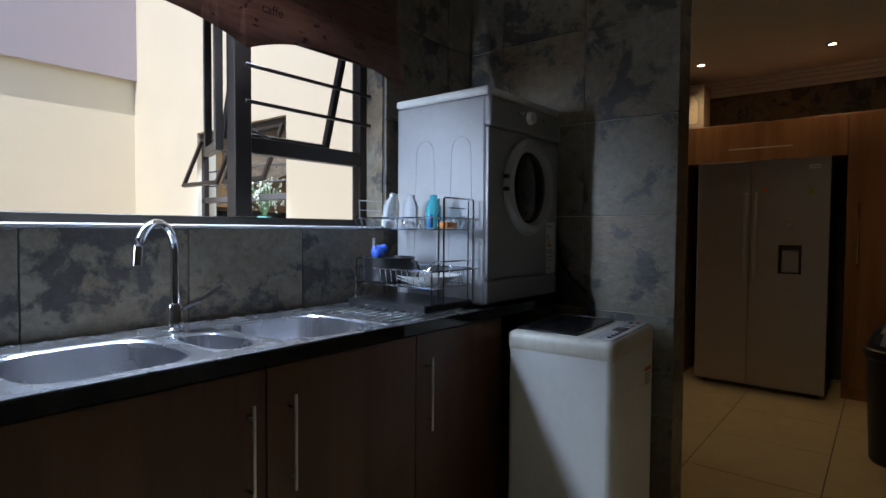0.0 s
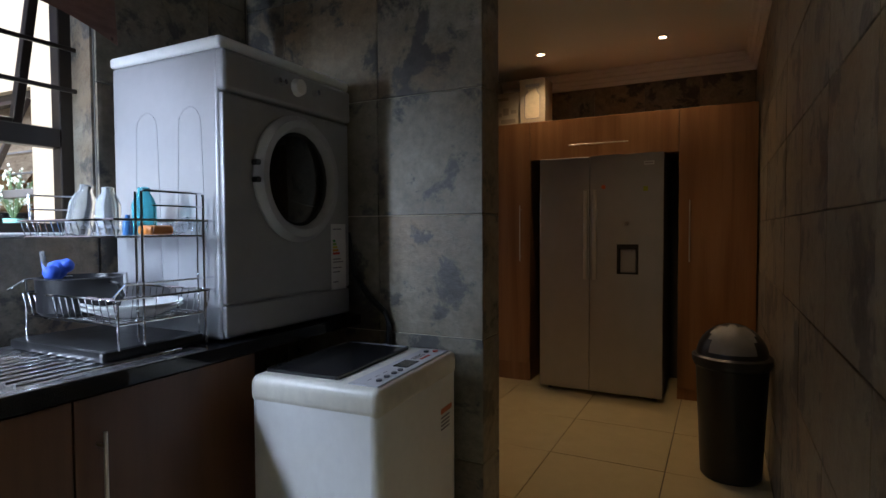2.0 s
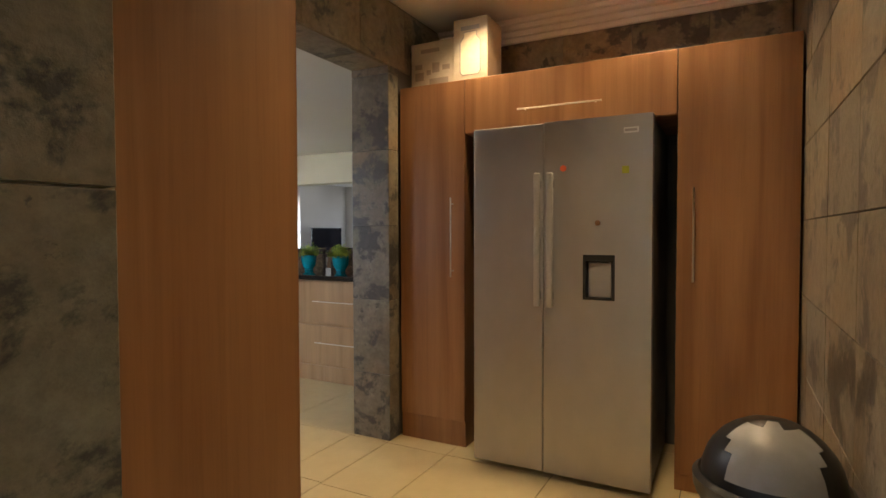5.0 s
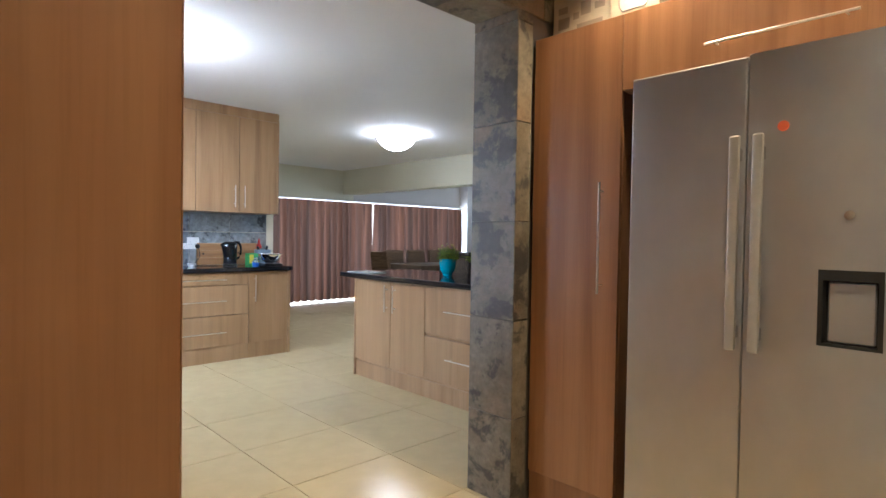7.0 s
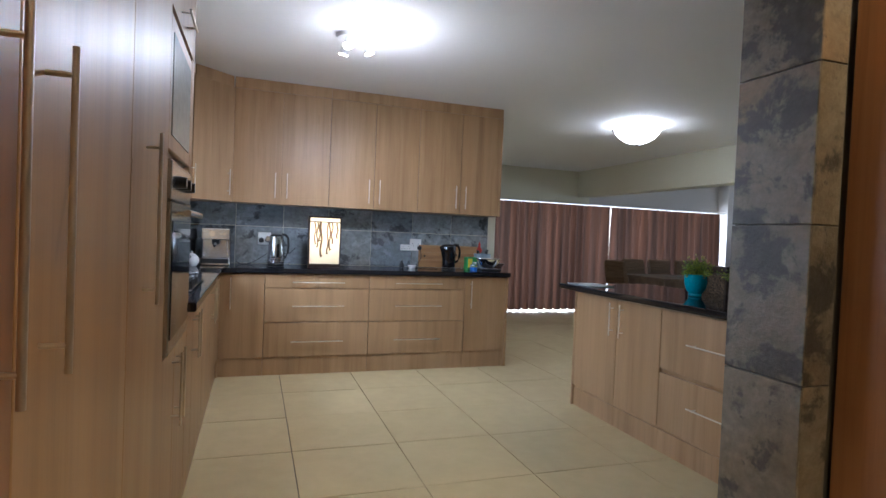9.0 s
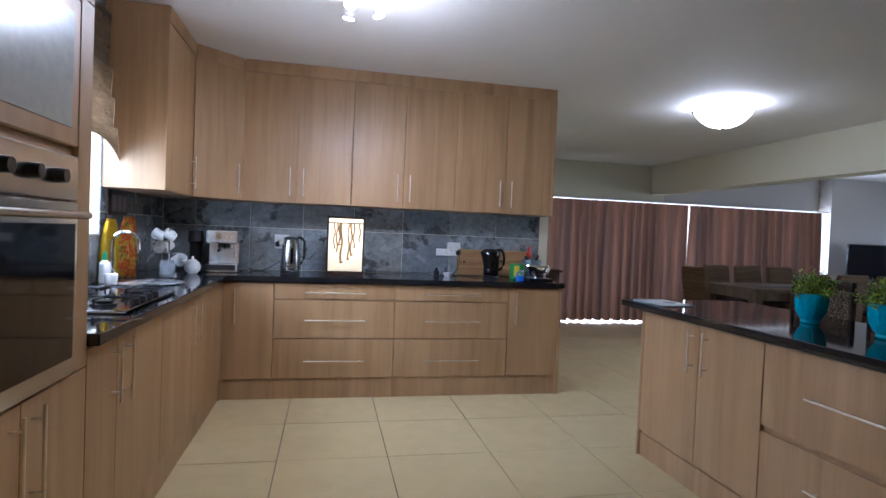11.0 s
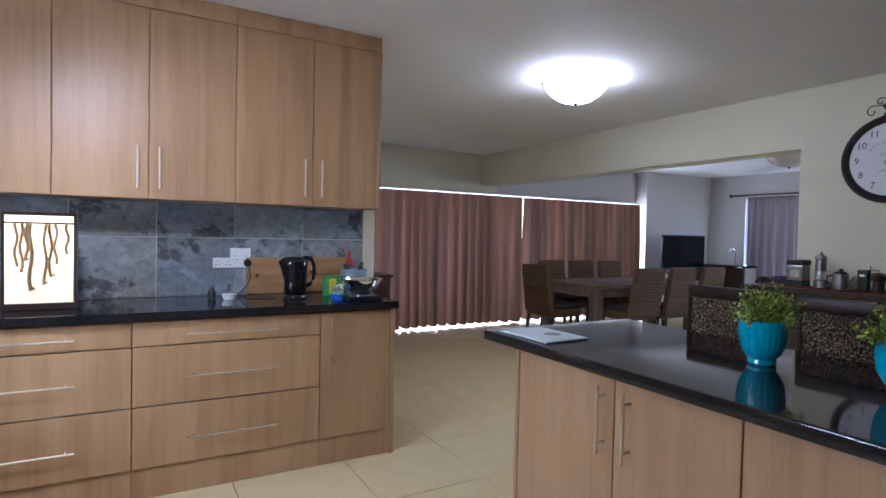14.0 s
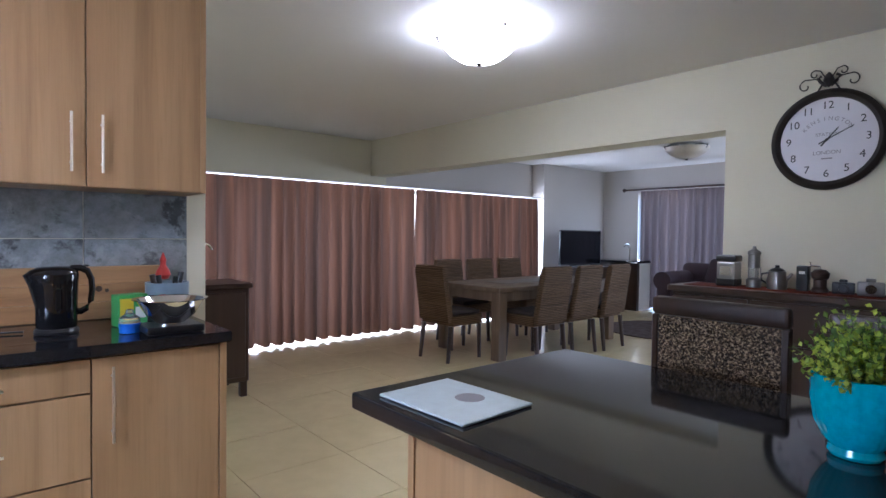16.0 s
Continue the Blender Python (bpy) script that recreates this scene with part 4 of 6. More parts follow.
for k in range(3):
    part("print_line", box(0.355, 0.075 + 0.009 * k, 0.838, 0.435, 0.078 + 0.009 * k, 0.8392), INK, cp)
for u, c in ((0.47, INK), (0.49, INK_RED)):
    part("button", bm_cyl(bmesh.new(), (u, 0.06 + (0.03 if c is INK else 0), 0.838), (u, 0.06 + (0.03 if c is INK else 0), 0.843), 0.011, seg=14), c, cp)
part("sticker", box(0.42, -0.0025, 0.66, 0.51, 0.0, 0.675), plain("orange_print", (0.6, 0.16, 0.06), 0.5), wm)
for k in range(4):
    part("print_line", box(0.42, -0.0025, 0.645 - 0.012 * k, 0.49, 0.0, 0.649 - 0.012 * k), INK_GREY, wm)
for u in (0.05, 0.51):
    for v in (0.05, 0.47):
        part("foot", bm_cyl(bmesh.new(), (u, v, 0), (u, v, 0.035), 0.022), BLACK, wm)
solo("drain_hose", bm_tube(bmesh.new(), [(2.578, 1.15, 1.25), (2.578, 1.115, 1.08), (2.575, 1.05, 1.005), (2.572, 0.975, 0.95), (2.57, 0.955, 0.90), (2.57, 0.97, 0.6), (2.57, 0.98, 0.03)], 0.012, 8), BLACK, I4, "black hose hanging behind the washing machine", "hose")

# swing-lid bin
bn = thing("swing_bin", pose(3.945, -0.222, 0), "black plastic bin with a domed swing lid", "bin")
part("body", bm_lathe(bmesh.new(), [(0.0, 0.0), (0.135, 0.0), (0.142, 0.012), (0.165, 0.50), (0.168, 0.56), (0.178, 0.57), (0.178, 0.585), (0.0, 0.585)], seg=40), BLACK, bn)
part("rim", bm_lathe(bmesh.new(), [(0.17, 0.583), (0.184, 0.586), (0.186, 0.615), (0.172, 0.625), (0.16, 0.62)], seg=40), BLACK, bn)
dome = bmesh.new()
bmesh.ops.create_uvsphere(dome, u_segments=36, v_segments=16, radius=0.166)
bmesh.ops.delete(dome, geom=[v for v in dome.verts if v.co.z < -0.005], context="VERTS")
dome.transform(Matrix.Translation((0, 0, 0.612)))
part("dome", dome, BLACK, bn)
flap = bmesh.new()
bmesh.ops.create_uvsphere(flap, u_segments=36, v_segments=16, radius=0.169)
bmesh.ops.delete(flap, geom=[v for v in flap.verts if v.co.z < 0.02 or v.co.x > -0.03 or abs(v.co.y) > 0.11], context="VERTS")
bmesh.ops.solidify(flap, geom=flap.faces[:], thickness=0.004)
flap.transform(Matrix.Translation((0, 0, 0.614)))
part("flap", flap, plain("grey_plastic", (0.26, 0.25, 0.24), 0.35), bn, "dark grey swing flap")

# ---------------- fridge nook ----------------
fg = thing("fridge", pose(5.0, 1.10, 0, 0, 0, W), "steel side-by-side fridge with a water dispenser", "fridge")
part("body", box(0.004, 0.06, 0.03, 0.896, 0.70, 1.795, 0.004), plain("fridge_grey", (0.12, 0.12, 0.12), 0.5), fg)
fd1 = part("door", box(0.0, 0.0, 0.035, 0.384, 0.062, 1.802, 0.006, 2), FRIDGE, fg)
dbm = bmesh.new()
D0, D1, DZ0, DZ1 = 0.583, 0.735, 0.928, 1.147
for b in ((0.388, 0.0, 0.035, D0, 0.062, 1.805), (D1, 0.0, 0.035, 0.90, 0.062, 1.805), (D0, 0.0, 0.035, D1, 0.062, DZ0), (D0, 0.0, DZ1, D1, 0.062, 1.805)):
    bm_box(dbm, *b)
bmesh.ops.remove_doubles(dbm, verts=dbm.verts[:], dist=0.0003)
fd2 = part("door", dbm, FRIDGE, fg, smooth=0)
disp = bmesh.new()
for b in ((D0, 0.045, DZ0, D1, 0.058, DZ1), (D0, 0.002, DZ1 - 0.03, D1, 0.05, DZ1), (D0, 0.002, DZ0, D0 + 0.012, 0.05, DZ1 - 0.03), (D1 - 0.012, 0.002, DZ0, D1, 0.05, DZ1 - 0.03), (D0 + 0.012, 0.002, DZ0, D1 - 0.012, 0.05, DZ0 + 0.008)):
    bm_box(disp, *b)
dp = part("dispenser", disp, BLACK_MATT, fd2, "recessed black water dispenser")
part("paddle", box(D0 + 0.02, 0.028, DZ0 + 0.01, D1 - 0.02, 0.04, DZ1 - 0.035, 0.004), FRIDGE, fd2)
for u, d in ((0.364, fd1), (0.430, fd2)):
    part("handle", box(u - 0.015, -0.052, 0.885, u + 0.015, -0.032, 1.55, 0.006, 2), plain("handle_silver", (0.52, 0.50, 0.46), 0.35, 0.5), d, "long pale metal handle")
    for z in (0.94, 1.495):
        part("bracket", box(u - 0.01, -0.034, z - 0.02, u + 0.01, 0.002, z + 0.02, 0.003), STEEL, d)
part("button", bm_cyl(bmesh.new(), (0.654, 0.002, 1.301), (0.654, -0.006, 1.301), 0.013, seg=20), CHROME, fd2)
part("sticker", bm_cyl(bmesh.new(), (0.485, 0.001, 1.571), (0.485, -0.003, 1.571), 0.016, seg=16), plain("orange_sticker", (0.75, 0.14, 0.04), 0.5), fd2)
part("sticker", box(0.765, -0.003, 1.532, 0.797, 0.001, 1.567, 0.001), plain("green_sticker", (0.38, 0.42, 0.03), 0.5), fd2)
badge = part("badge", box(0.771, -0.003, 1.72, 0.838, 0.001, 1.746, 0.001), WHITE, fd2)
part("badge_bar", box(0.777, -0.0036, 1.727, 0.832, -0.0028, 1.739), FRIDGE, badge)
for u in (0.06, 0.84):
    part("foot", bm_cyl(bmesh.new(), (u, 0.1, 0), (u, 0.1, 0.033), 0.02), BLACK, fg)

CARD = plain("printed_card", (0.48, 0.42, 0.32), 0.7)
cb1 = thing("appliance_box", pose(5.30, 1.665, 2.136, 0, 0, W), "printed cardboard appliance box on the larder", "box", "boxes on the larder")
part("carton", box(0, 0, 0, 0.30, 0.24, 0.29, 0.003), CARD, cb1)
for u, z, w, h in ((0.03, 0.06, 0.06, 0.05), (0.11, 0.09, 0.03, 0.03), (0.15, 0.10, 0.05, 0.06), (0.22, 0.11, 0.05, 0.03), (0.13, 0.03, 0.13, 0.035), (0.03, 0.13, 0.05, 0.03), (0.07, 0.225, 0.13, 0.024)):
    part("print", box(u, -0.001, z, u + w, 0.0005, z + h), plain("card_print", (0.30, 0.25, 0.20), 0.7), cb1)
cb2 = thing("dispenser_box", pose(5.28, 1.36, 2.136, 0, 0, W), "tall cardboard box with a jar picture", "box", "boxes on the larder")
part("carton", box(0, 0, 0, 0.22, 0.22, 0.38, 0.003), CARD, cb2)
out = [(0.06, 0.05), (0.16, 0.05), (0.175, 0.07), (0.175, 0.24), (0.15, 0.275), (0.15, 0.30), (0.07, 0.30), (0.07, 0.275), (0.045, 0.24), (0.045, 0.07)]
part("picture", bm_tube(bmesh.new(), [(a, -0.001, b) for a, b in out + out[:1]], 0.003, 5), INK_GREY, cb2)
pic = bmesh.new()
pic.faces.new([pic.verts.new((a, -0.0012, b)) for a, b in out])
part("picture", pic, plain("jar_print", (0.70, 0.62, 0.46), 0.5), cb2)
part("print", box(0.05, -0.001, 0.31, 0.17, 0.0005, 0.335), INK_GREY, cb2)
for k in range(6):
    part("print", box(0.015 + 0.033 * k, -0.001, 0.008, 0.038 + 0.033 * k, 0.0005, 0.022), INK_GREY, cb2)

LED = glow("downlight_lens", (1.0, 0.84, 0.60), 8)
# the fixture at x 3.95 is unseen, it goes with the added lamp
for dx, dy in ((5.05, 1.11), (5.07, 0.22), (3.95, 0.22)):
    dl = thing("downlight", pose(dx, dy, 2.63), "small recessed chrome ceiling downlight", "downlight", "passage downlights")
    part("trim_ring", bm_lathe(bmesh.new(), [(0.026, -0.004), (0.030, -0.008), (0.042, -0.006), (0.044, 0.0)], seg=28), CHROME, dl)
    part("lens", bm_cyl(bmesh.new(), (0, 0, -0.004), (0, 0, -0.001), 0.026, seg=24), LED, dl)

# ---------------- kitchen lamps ----------------
BOWL = glow("opal_glass", (1.0, 0.985, 0.97), 3.3)
OFF_BOWL = plain("opal_glass_off", (0.55, 0.50, 0.44), 0.3)


def bowl_lamp(m, glass, label):
    bl = thing("ceiling_bowl_lamp", m, label, "ceiling lamp")
    part("bowl", bm_lathe(bmesh.new(), [(0.0, -0.198), (0.06, -0.193), (0.14, -0.172), (0.21, -0.132), (0.255, -0.088), (0.276, -0.05), (0.271, -0.048), (0.24, -0.085), (0.0, -0.16)], seg=48), glass, bl)
    part("ceiling_plate", bm_lathe(bmesh.new(), [(0.0, -0.03), (0.10, -0.03), (0.12, 0.0), (0.0, 0.0)], seg=28), WHITE, bl)
    part("finial", bm_lathe(bmesh.new(), [(0.0, -0.215), (0.014, -0.208), (0.022, -0.195), (0.03, -0.188), (0.0, -0.184)], seg=20), BRONZE, bl)
    for a in (20, 140, 260):
        c, s = math.cos(radians(a)), math.sin(radians(a))
        part("arm", bm_tube(bmesh.new(), [(0.09 * c, 0.09 * s, -0.01), (0.2 * c, 0.2 * s, -0.022), (0.279 * c, 0.279 * s, -0.04), (0.291 * c, 0.291 * s, -0.06), (0.272 * c, 0.272 * s, -0.08)], 0.005), BRONZE, bl)
        part("arm_knob", bm_lathe(bmesh.new(), [(0.0, -0.012), (0.011, -0.006), (0.011, 0.006), (0.0, 0.012)], (0.292 * c, 0.292 * s, -0.046), 12), BRONZE, bl)
    return bl


bowl_lamp(pose(7.54, 5.63, 2.525) @ Matrix.Diagonal((0.88, 0.88, 1.04, 1)), BOWL, "lit opal glass ceiling bowl with bronze arms")
bowl_lamp(pose(12.3, 6.62, 2.50), OFF_BOWL, "unlit opal glass ceiling bowl in the living room")
sp = thing("ceiling_spotlight", pose(4.2, 4.27, 2.525), "three-headed white ceiling spotlight, lit", "ceiling lamp")
part("plate", bm_lathe(bmesh.new(), [(0.0, -0.025), (0.11, -0.025), (0.12, 0.0), (0.0, 0.0)], seg=32), WHITE, sp)
SPOTGLOW = glow("spot_bulb", (1.0, 0.93, 0.8), 8)
for a in (0, 120, 240):
    c, s = 0.085 * math.cos(radians(a)), 0.085 * math.sin(radians(a))
    hd = part("head", bm_cyl(bmesh.new(), (c, s, -0.03), (c * 1.25, s * 1.25, -0.10), 0.018, 0.034, 18), CHROME, sp)
    part("bulb", bm_cyl(bmesh.new(), (c * 1.26, s * 1.26, -0.101), (c * 1.28, s * 1.28, -0.106), 0.031, 0.028, 18), SPOTGLOW, hd)

# ---------------- things on the kitchen worktop ----------------
Z = 0.902
lb = thing("light_box_lamp", pose(4.07, 5.58, Z), "lit wooden lamp box with hanging pods", "lamp")
part("backing", box(0.0, 0.055, 0.0, 0.287, 0.07, 0.455, 0.002), WOOD_BOARD, lb)
LAMPGLOW = mat("lamp_paper", (0.9, 0.75, 0.5), 0.6)
t_, b_ = nodes(LAMPGLOW)
vv = coords(t_, by_object=False)
gr = t_.nodes.new("ShaderNodeTexGradient")
gr.gradient_type = "SPHERICAL"
mpn = t_.nodes.new("ShaderNodeMapping")
mpn.inputs["Location"].default_value = (-0.57, 0.0, -1.35)
mpn.inputs["Scale"].default_value = (4.0, 4.0, 4.2)
t_.links.new(t_.nodes["Texture Coordinate"].outputs["Object"], mpn.inputs["Vector"])
t_.links.new(mpn.outputs["Vector"], gr.inputs["Vector"])
b_.inputs["Emission Color"].default_value = (1.0, 0.70, 0.32, 1)
ms_ = t_.nodes.new("ShaderNodeMapRange")
ms_.inputs["To Min"].default_value = 0.055
ms_.inputs["To Max"].default_value = 0.42
t_.links.new(gr.outputs["Fac"], ms_.inputs["Value"])
t_.links.new(ms_.outputs["Result"], b_.inputs["Emission Strength"])
part("shade", box(0.012, 0.0, 0.03, 0.275, 0.05, 0.44, 0.003), LAMPGLOW, lb, "glowing cream paper front")
for b in ((0, -0.004, 0, 0.287, 0.055, 0.03), (0, -0.004, 0.44, 0.287, 0.055, 0.455), (0, -0.004, 0.03, 0.012, 0.055, 0.44), (0.275, -0.004, 0.03, 0.287, 0.055, 0.44)):
    part("frame", box(*b, 0.002), WOOD_DARK, lb)
part("rod", bm_cyl(bmesh.new(), (0.012, -0.006, 0.405), (0.275, -0.006, 0.405), 0.004), BRONZE, lb)
POD = plain("dried_pod", (0.30, 0.18, 0.075), 0.7)
rnd = random.Random(4)
for u in (0.055, 0.075, 0.095, 0.11, 0.165, 0.185, 0.205, 0.25):
    ln = rnd.uniform(0.16, 0.32) if u < 0.24 else 0.14
    pts = [(u + 0.006 * math.sin(k * 1.3 + u * 90), -0.008, 0.40 - ln * k / 7) for k in range(8)]
    if 0.08 < u < 0.2:
        pts += [(pts[-1][0] + 0.012, -0.008, pts[-1][2] + 0.012)]
    part("pod", bm_tube(bmesh.new(), pts, rnd.uniform(0.006, 0.010), 6), POD, lb)

SWHITE = plain("white_socket", (0.72, 0.72, 0.70), 0.35, vary=0.03)


def socket(m, w, h, label, plugs=()):
    so = thing("wall_socket", m, label, "socket", "kitchen sockets")
    part("plate", box(-w / 2, -0.010, -h / 2, w / 2, 0.0, h / 2, 0.003), SWHITE, so)
    for k in (-1, 1):
        for du, dz in ((0, 0.012), (-0.011, -0.010), (0.011, -0.010)):
            part("pin_hole", bm_cyl(bmesh.new(), (k * w / 4 + du, -0.0085, dz), (k * w / 4 + du, -0.0108, dz), 0.0035, seg=10), BLACK_MATT, so)
    for u, z in plugs:
        part("plug", bm_lathe(bmesh.new(), [(0.0, 0.0), (0.022, 0.002), (0.024, 0.02), (0.014, 0.036), (0.0, 0.038)], seg=16), BLACK, so).matrix_local = pose(u, -0.01, z, 90, 0, 0)
    return so


socket(pose(3.705, 5.966, 1.135), 0.115, 0.115, "white double wall socket with two black plugs", ((-0.028, -0.018), (0.03, -0.012)))
socket(pose(5.165, 5.966, 1.125), 0.12, 0.12, "white wall socket with a black plug", ((0.04, -0.03),))
socket(pose(5.065, 5.962, 1.095), 0.115, 0.062, "white adaptor block beside the socket")


def cord(name, pts, label, r=0.0035):
    fine = []
    p = [Vector(q) for q in pts]
    for i in range(len(p) - 1):
        a, b, c, d = p[max(i - 1, 0)], p[i], p[i + 1], p[min(i + 2, len(p) - 1)]
        for k in range(5):
            u = k / 5
            fine.append(0.5 * ((2 * b) + (c - a) * u + (2 * a - 5 * b + 4 * c - d) * u * u + (3 * b - a - 3 * c + d) * u ** 3))
    fine.append(p[-1])
    return solo(name, bm_tube(bmesh.new(), fine, r, 6), BLACK, I4, label, "cable")


cord("power_cable", [(3.735, 5.93, 1.12), (3.76, 5.93, 1.03), (3.66, 5.88, 0.95), (3.58, 5.84, 0.908), (3.50, 5.80, 0.907), (3.47, 5.76, 0.93)], "black cable from socket to espresso machine")
cord("power_cable", [(5.205, 5.93, 1.09), (5.215, 5.91, 1.0), (5.16, 5.87, 0.93), (5.13, 5.83, 0.907), (5.22, 5.76, 0.907), (5.33, 5.72, 0.907)], "black cable trailing to the kettle")
cord("power_cable", [(3.99, 5.93, 1.06), (3.92, 5.935, 1.0), (3.86, 5.93, 1.02), (3.78, 5.935, 1.1)], "black cable looping behind the kettle")


def kettle(m, material, label, s=1.0, dark=BLACK):
    k = thing("kettle", m, label, "kettle", "kettles")
    part("base", bm_lathe(bmesh.new(), [(0.0, 0.0), (0.082, 0.0), (0.084, 0.012), (0.076, 0.022), (0.0, 0.022)], seg=32), dark, k)
    part("body", bm_lathe(bmesh.new(), [(0.0, 0.023), (0.078, 0.023), (0.081, 0.04), (0.079, 0.11), (0.070, 0.19), (0.062, 0.225), (0.0, 0.226)], seg=36), material, k)
    part("lid", bm_lathe(bmesh.new(), [(0.061, 0.2265), (0.056, 0.238), (0.03, 0.246), (0.0, 0.247)], seg=30), dark, k)
    part("spout", bm_prism(bmesh.new(), [(-0.05, -0.022), (-0.098, -0.006), (-0.098, 0.006), (-0.05, 0.022)], 0.185, 0.224, 0.004), material, k)
    part("handle", bm_tube(bmesh.new(), [(0.045, 0, 0.238), (0.085, 0, 0.238), (0.112, 0, 0.215), (0.118, 0, 0.16), (0.112, 0, 0.10), (0.094, 0, 0.07), (0.075, 0, 0.065)], 0.011, 10), dark, k)
    part("gauge", box(-0.012, -0.085, 0.07, 0.012, -0.07, 0.17, 0.004), DARK_GLASS, k)
    if material is not dark:
        for z in (0.03, 0.048, 0.066):
            part("band", bm_lathe(bmesh.new(), [(0.0812, z), (0.0828, z + 0.002), (0.0812, z + 0.004)], seg=36), dark, k)
    return k


kettle(pose(3.80, 5.62, Z, 0, 0, 10) @ Matrix.Diagonal((0.90, 0.90, 1.16, 1)), STEEL, "brushed steel kettle with a black handle")
GLOSS_BLACK = plain("gloss_black", (0.010, 0.010, 0.011), 0.1)
jug = thing("kettle", pose(5.425, 5.66, Z) @ Matrix.Diagonal((0.86, 0.86, 1.0, 1.0)), "glossy black jug kettle with a wide spout", "kettle", "kettles")
part("base", bm_lathe(bmesh.new(), [(0.0, 0.0), (0.080, 0.0), (0.082, 0.010), (0.074, 0.020), (0.0, 0.020)], seg=32), BLACK, jug)
jb = bm_lathe(bmesh.new(), [(0.0, 0.021), (0.070, 0.021), (0.074, 0.03), (0.076, 0.10), (0.079, 0.18), (0.082, 0.215), (0.076, 0.232), (0.05, 0.243), (0.0, 0.246)], seg=40)
for v in jb.verts:
    if v.co.x < -0.03 and v.co.z > 0.13:
        v.co.x -= 0.034 * min(1, (v.co.z - 0.13) / 0.085) * max(0, 1 - abs(v.co.y) / 0.05) * (1.0 if v.co.z < 0.225 else 0.5)
part("body", jb, GLOSS_BLACK, jug, smooth=50)
part("handle", bm_tube(bmesh.new(), [(0.05, 0, 0.236), (0.085, 0, 0.238), (0.112, 0, 0.226), (0.127, 0, 0.195), (0.130, 0, 0.155), (0.124, 0, 0.115), (0.108, 0, 0.085), (0.086, 0, 0.074), (0.068, 0, 0.076)], 0.0125, 12), GLOSS_BLACK, jug)
part("gauge", box(-0.012, -0.082, 0.09, 0.012, -0.07, 0.17, 0.004), DARK_GLASS, jug)
part("switch", box(0.096, -0.009, 0.242, 0.118, 0.009, 0.25, 0.003), BLACK, jug)

em = thing("espresso_machine", pose(3.20, 5.56, Z), "brushed steel espresso machine with a black group head", "espresso machine")
part("base", box(-0.005, -0.03, 0.0, 0.225, 0.24, 0.06, 0.005), STEEL, em)
part("drip_tray", box(0.005, -0.06, 0.02, 0.215, -0.028, 0.058, 0.003), BLACK, em)
part("back", box(0.0, 0.10, 0.06, 0.22, 0.24, 0.24, 0.004), STEEL, em)
part("head", box(0.0, -0.02, 0.215, 0.22, 0.24, 0.31, 0.006, 2), STEEL, em)
part("gauge", bm_cyl(bmesh.new(), (0.085, -0.02, 0.265), (0.085, -0.028, 0.265), 0.024, seg=24), CHROME, em)
for u in (0.15, 0.18):
    part("button", bm_cyl(bmesh.new(), (u, -0.02, 0.265), (u, -0.027, 0.265), 0.009, seg=14), CHROME, em)
part("group_head", bm_cyl(bmesh.new(), (0.11, 0.03, 0.215), (0.11, 0.03, 0.175), 0.034, 0.03, 20), BLACK, em)
part("portafilter", bm_tube(bmesh.new(), [(0.11, 0.03, 0.182), (0.11, -0.05, 0.178), (0.11, -0.12, 0.165)], 0.011, 10), BLACK, em)
part("steam_wand", bm_tube(bmesh.new(), [(0.195, 0.0, 0.22), (0.205, -0.02, 0.16), (0.208, -0.03, 0.09)], 0.004), CHROME, em)

tree = thing("mug_tree", pose(3.02, 5.28, Z), "white mug tree stacked with white cups", "mug tree")
part("base", bm_lathe(bmesh.new(), [(0.0, 0.0), (0.07, 0.0), (0.07, 0.012), (0.02, 0.018), (0.0, 0.018)]), CHROME, tree)
part("stem", bm_cyl(bmesh.new(), (0, 0, 0.01), (0, 0, 0.32), 0.006), CHROME, tree)
for k in range(6):
    a = radians(60 * k + 15)
    zc = 0.10 + 0.085 * (k // 2)
    part("hook", bm_tube(bmesh.new(), [(0, 0, zc + 0.03), (0.05 * math.cos(a), 0.05 * math.sin(a), zc + 0.05)], 0.003, 6), CHROME, tree)
    mug(pose(3.02 + 0.065 * math.cos(a), 5.28 + 0.065 * math.sin(a), Z + zc - 0.02, 55, 25 * (-1) ** k, math.degrees(a)) @ Matrix.Scale(0.78, 4), WHITE, "white coffee cup hanging on the mug tree", "cups on the tree")
solo("glass_jar", bm_lathe(bmesh.new(), [(0.0, 0), (0.04, 0), (0.048, 0.015), (0.05, 0.08), (0.04, 0.095), (0.042, 0.105), (0.038, 0.105), (0.045, 0.08), (0.043, 0.012), (0, 0.01)]), CLEAR, pose(3.055, 5.12, Z), "small clear glass jar", "jar")
sg_ = thing("sugar_pot", pose(3.15, 5.38, Z), "round white lidded sugar pot", "pot")
part("body", bm_lathe(bmesh.new(), [(0.0, 0), (0.03, 0), (0.05, 0.025), (0.055, 0.05), (0.045, 0.08), (0.03, 0.088), (0.0, 0.088)]), WHITE, sg_)
part("lid", bm_lathe(bmesh.new(), [(0.032, 0.089), (0.025, 0.098), (0.006, 0.104), (0.010, 0.118), (0.0, 0.124)]), WHITE, sg_)
dark_canister = thing("coffee_grinder", pose(3.10, 5.70, Z), "dark coffee grinder in the corner", "grinder")
part("body", bm_lathe(bmesh.new(), [(0.0, 0), (0.06, 0), (0.062, 0.02), (0.045, 0.04), (0.045, 0.2), (0.06, 0.22), (0.05, 0.30), (0.0, 0.31)]), BLACK, dark_canister)
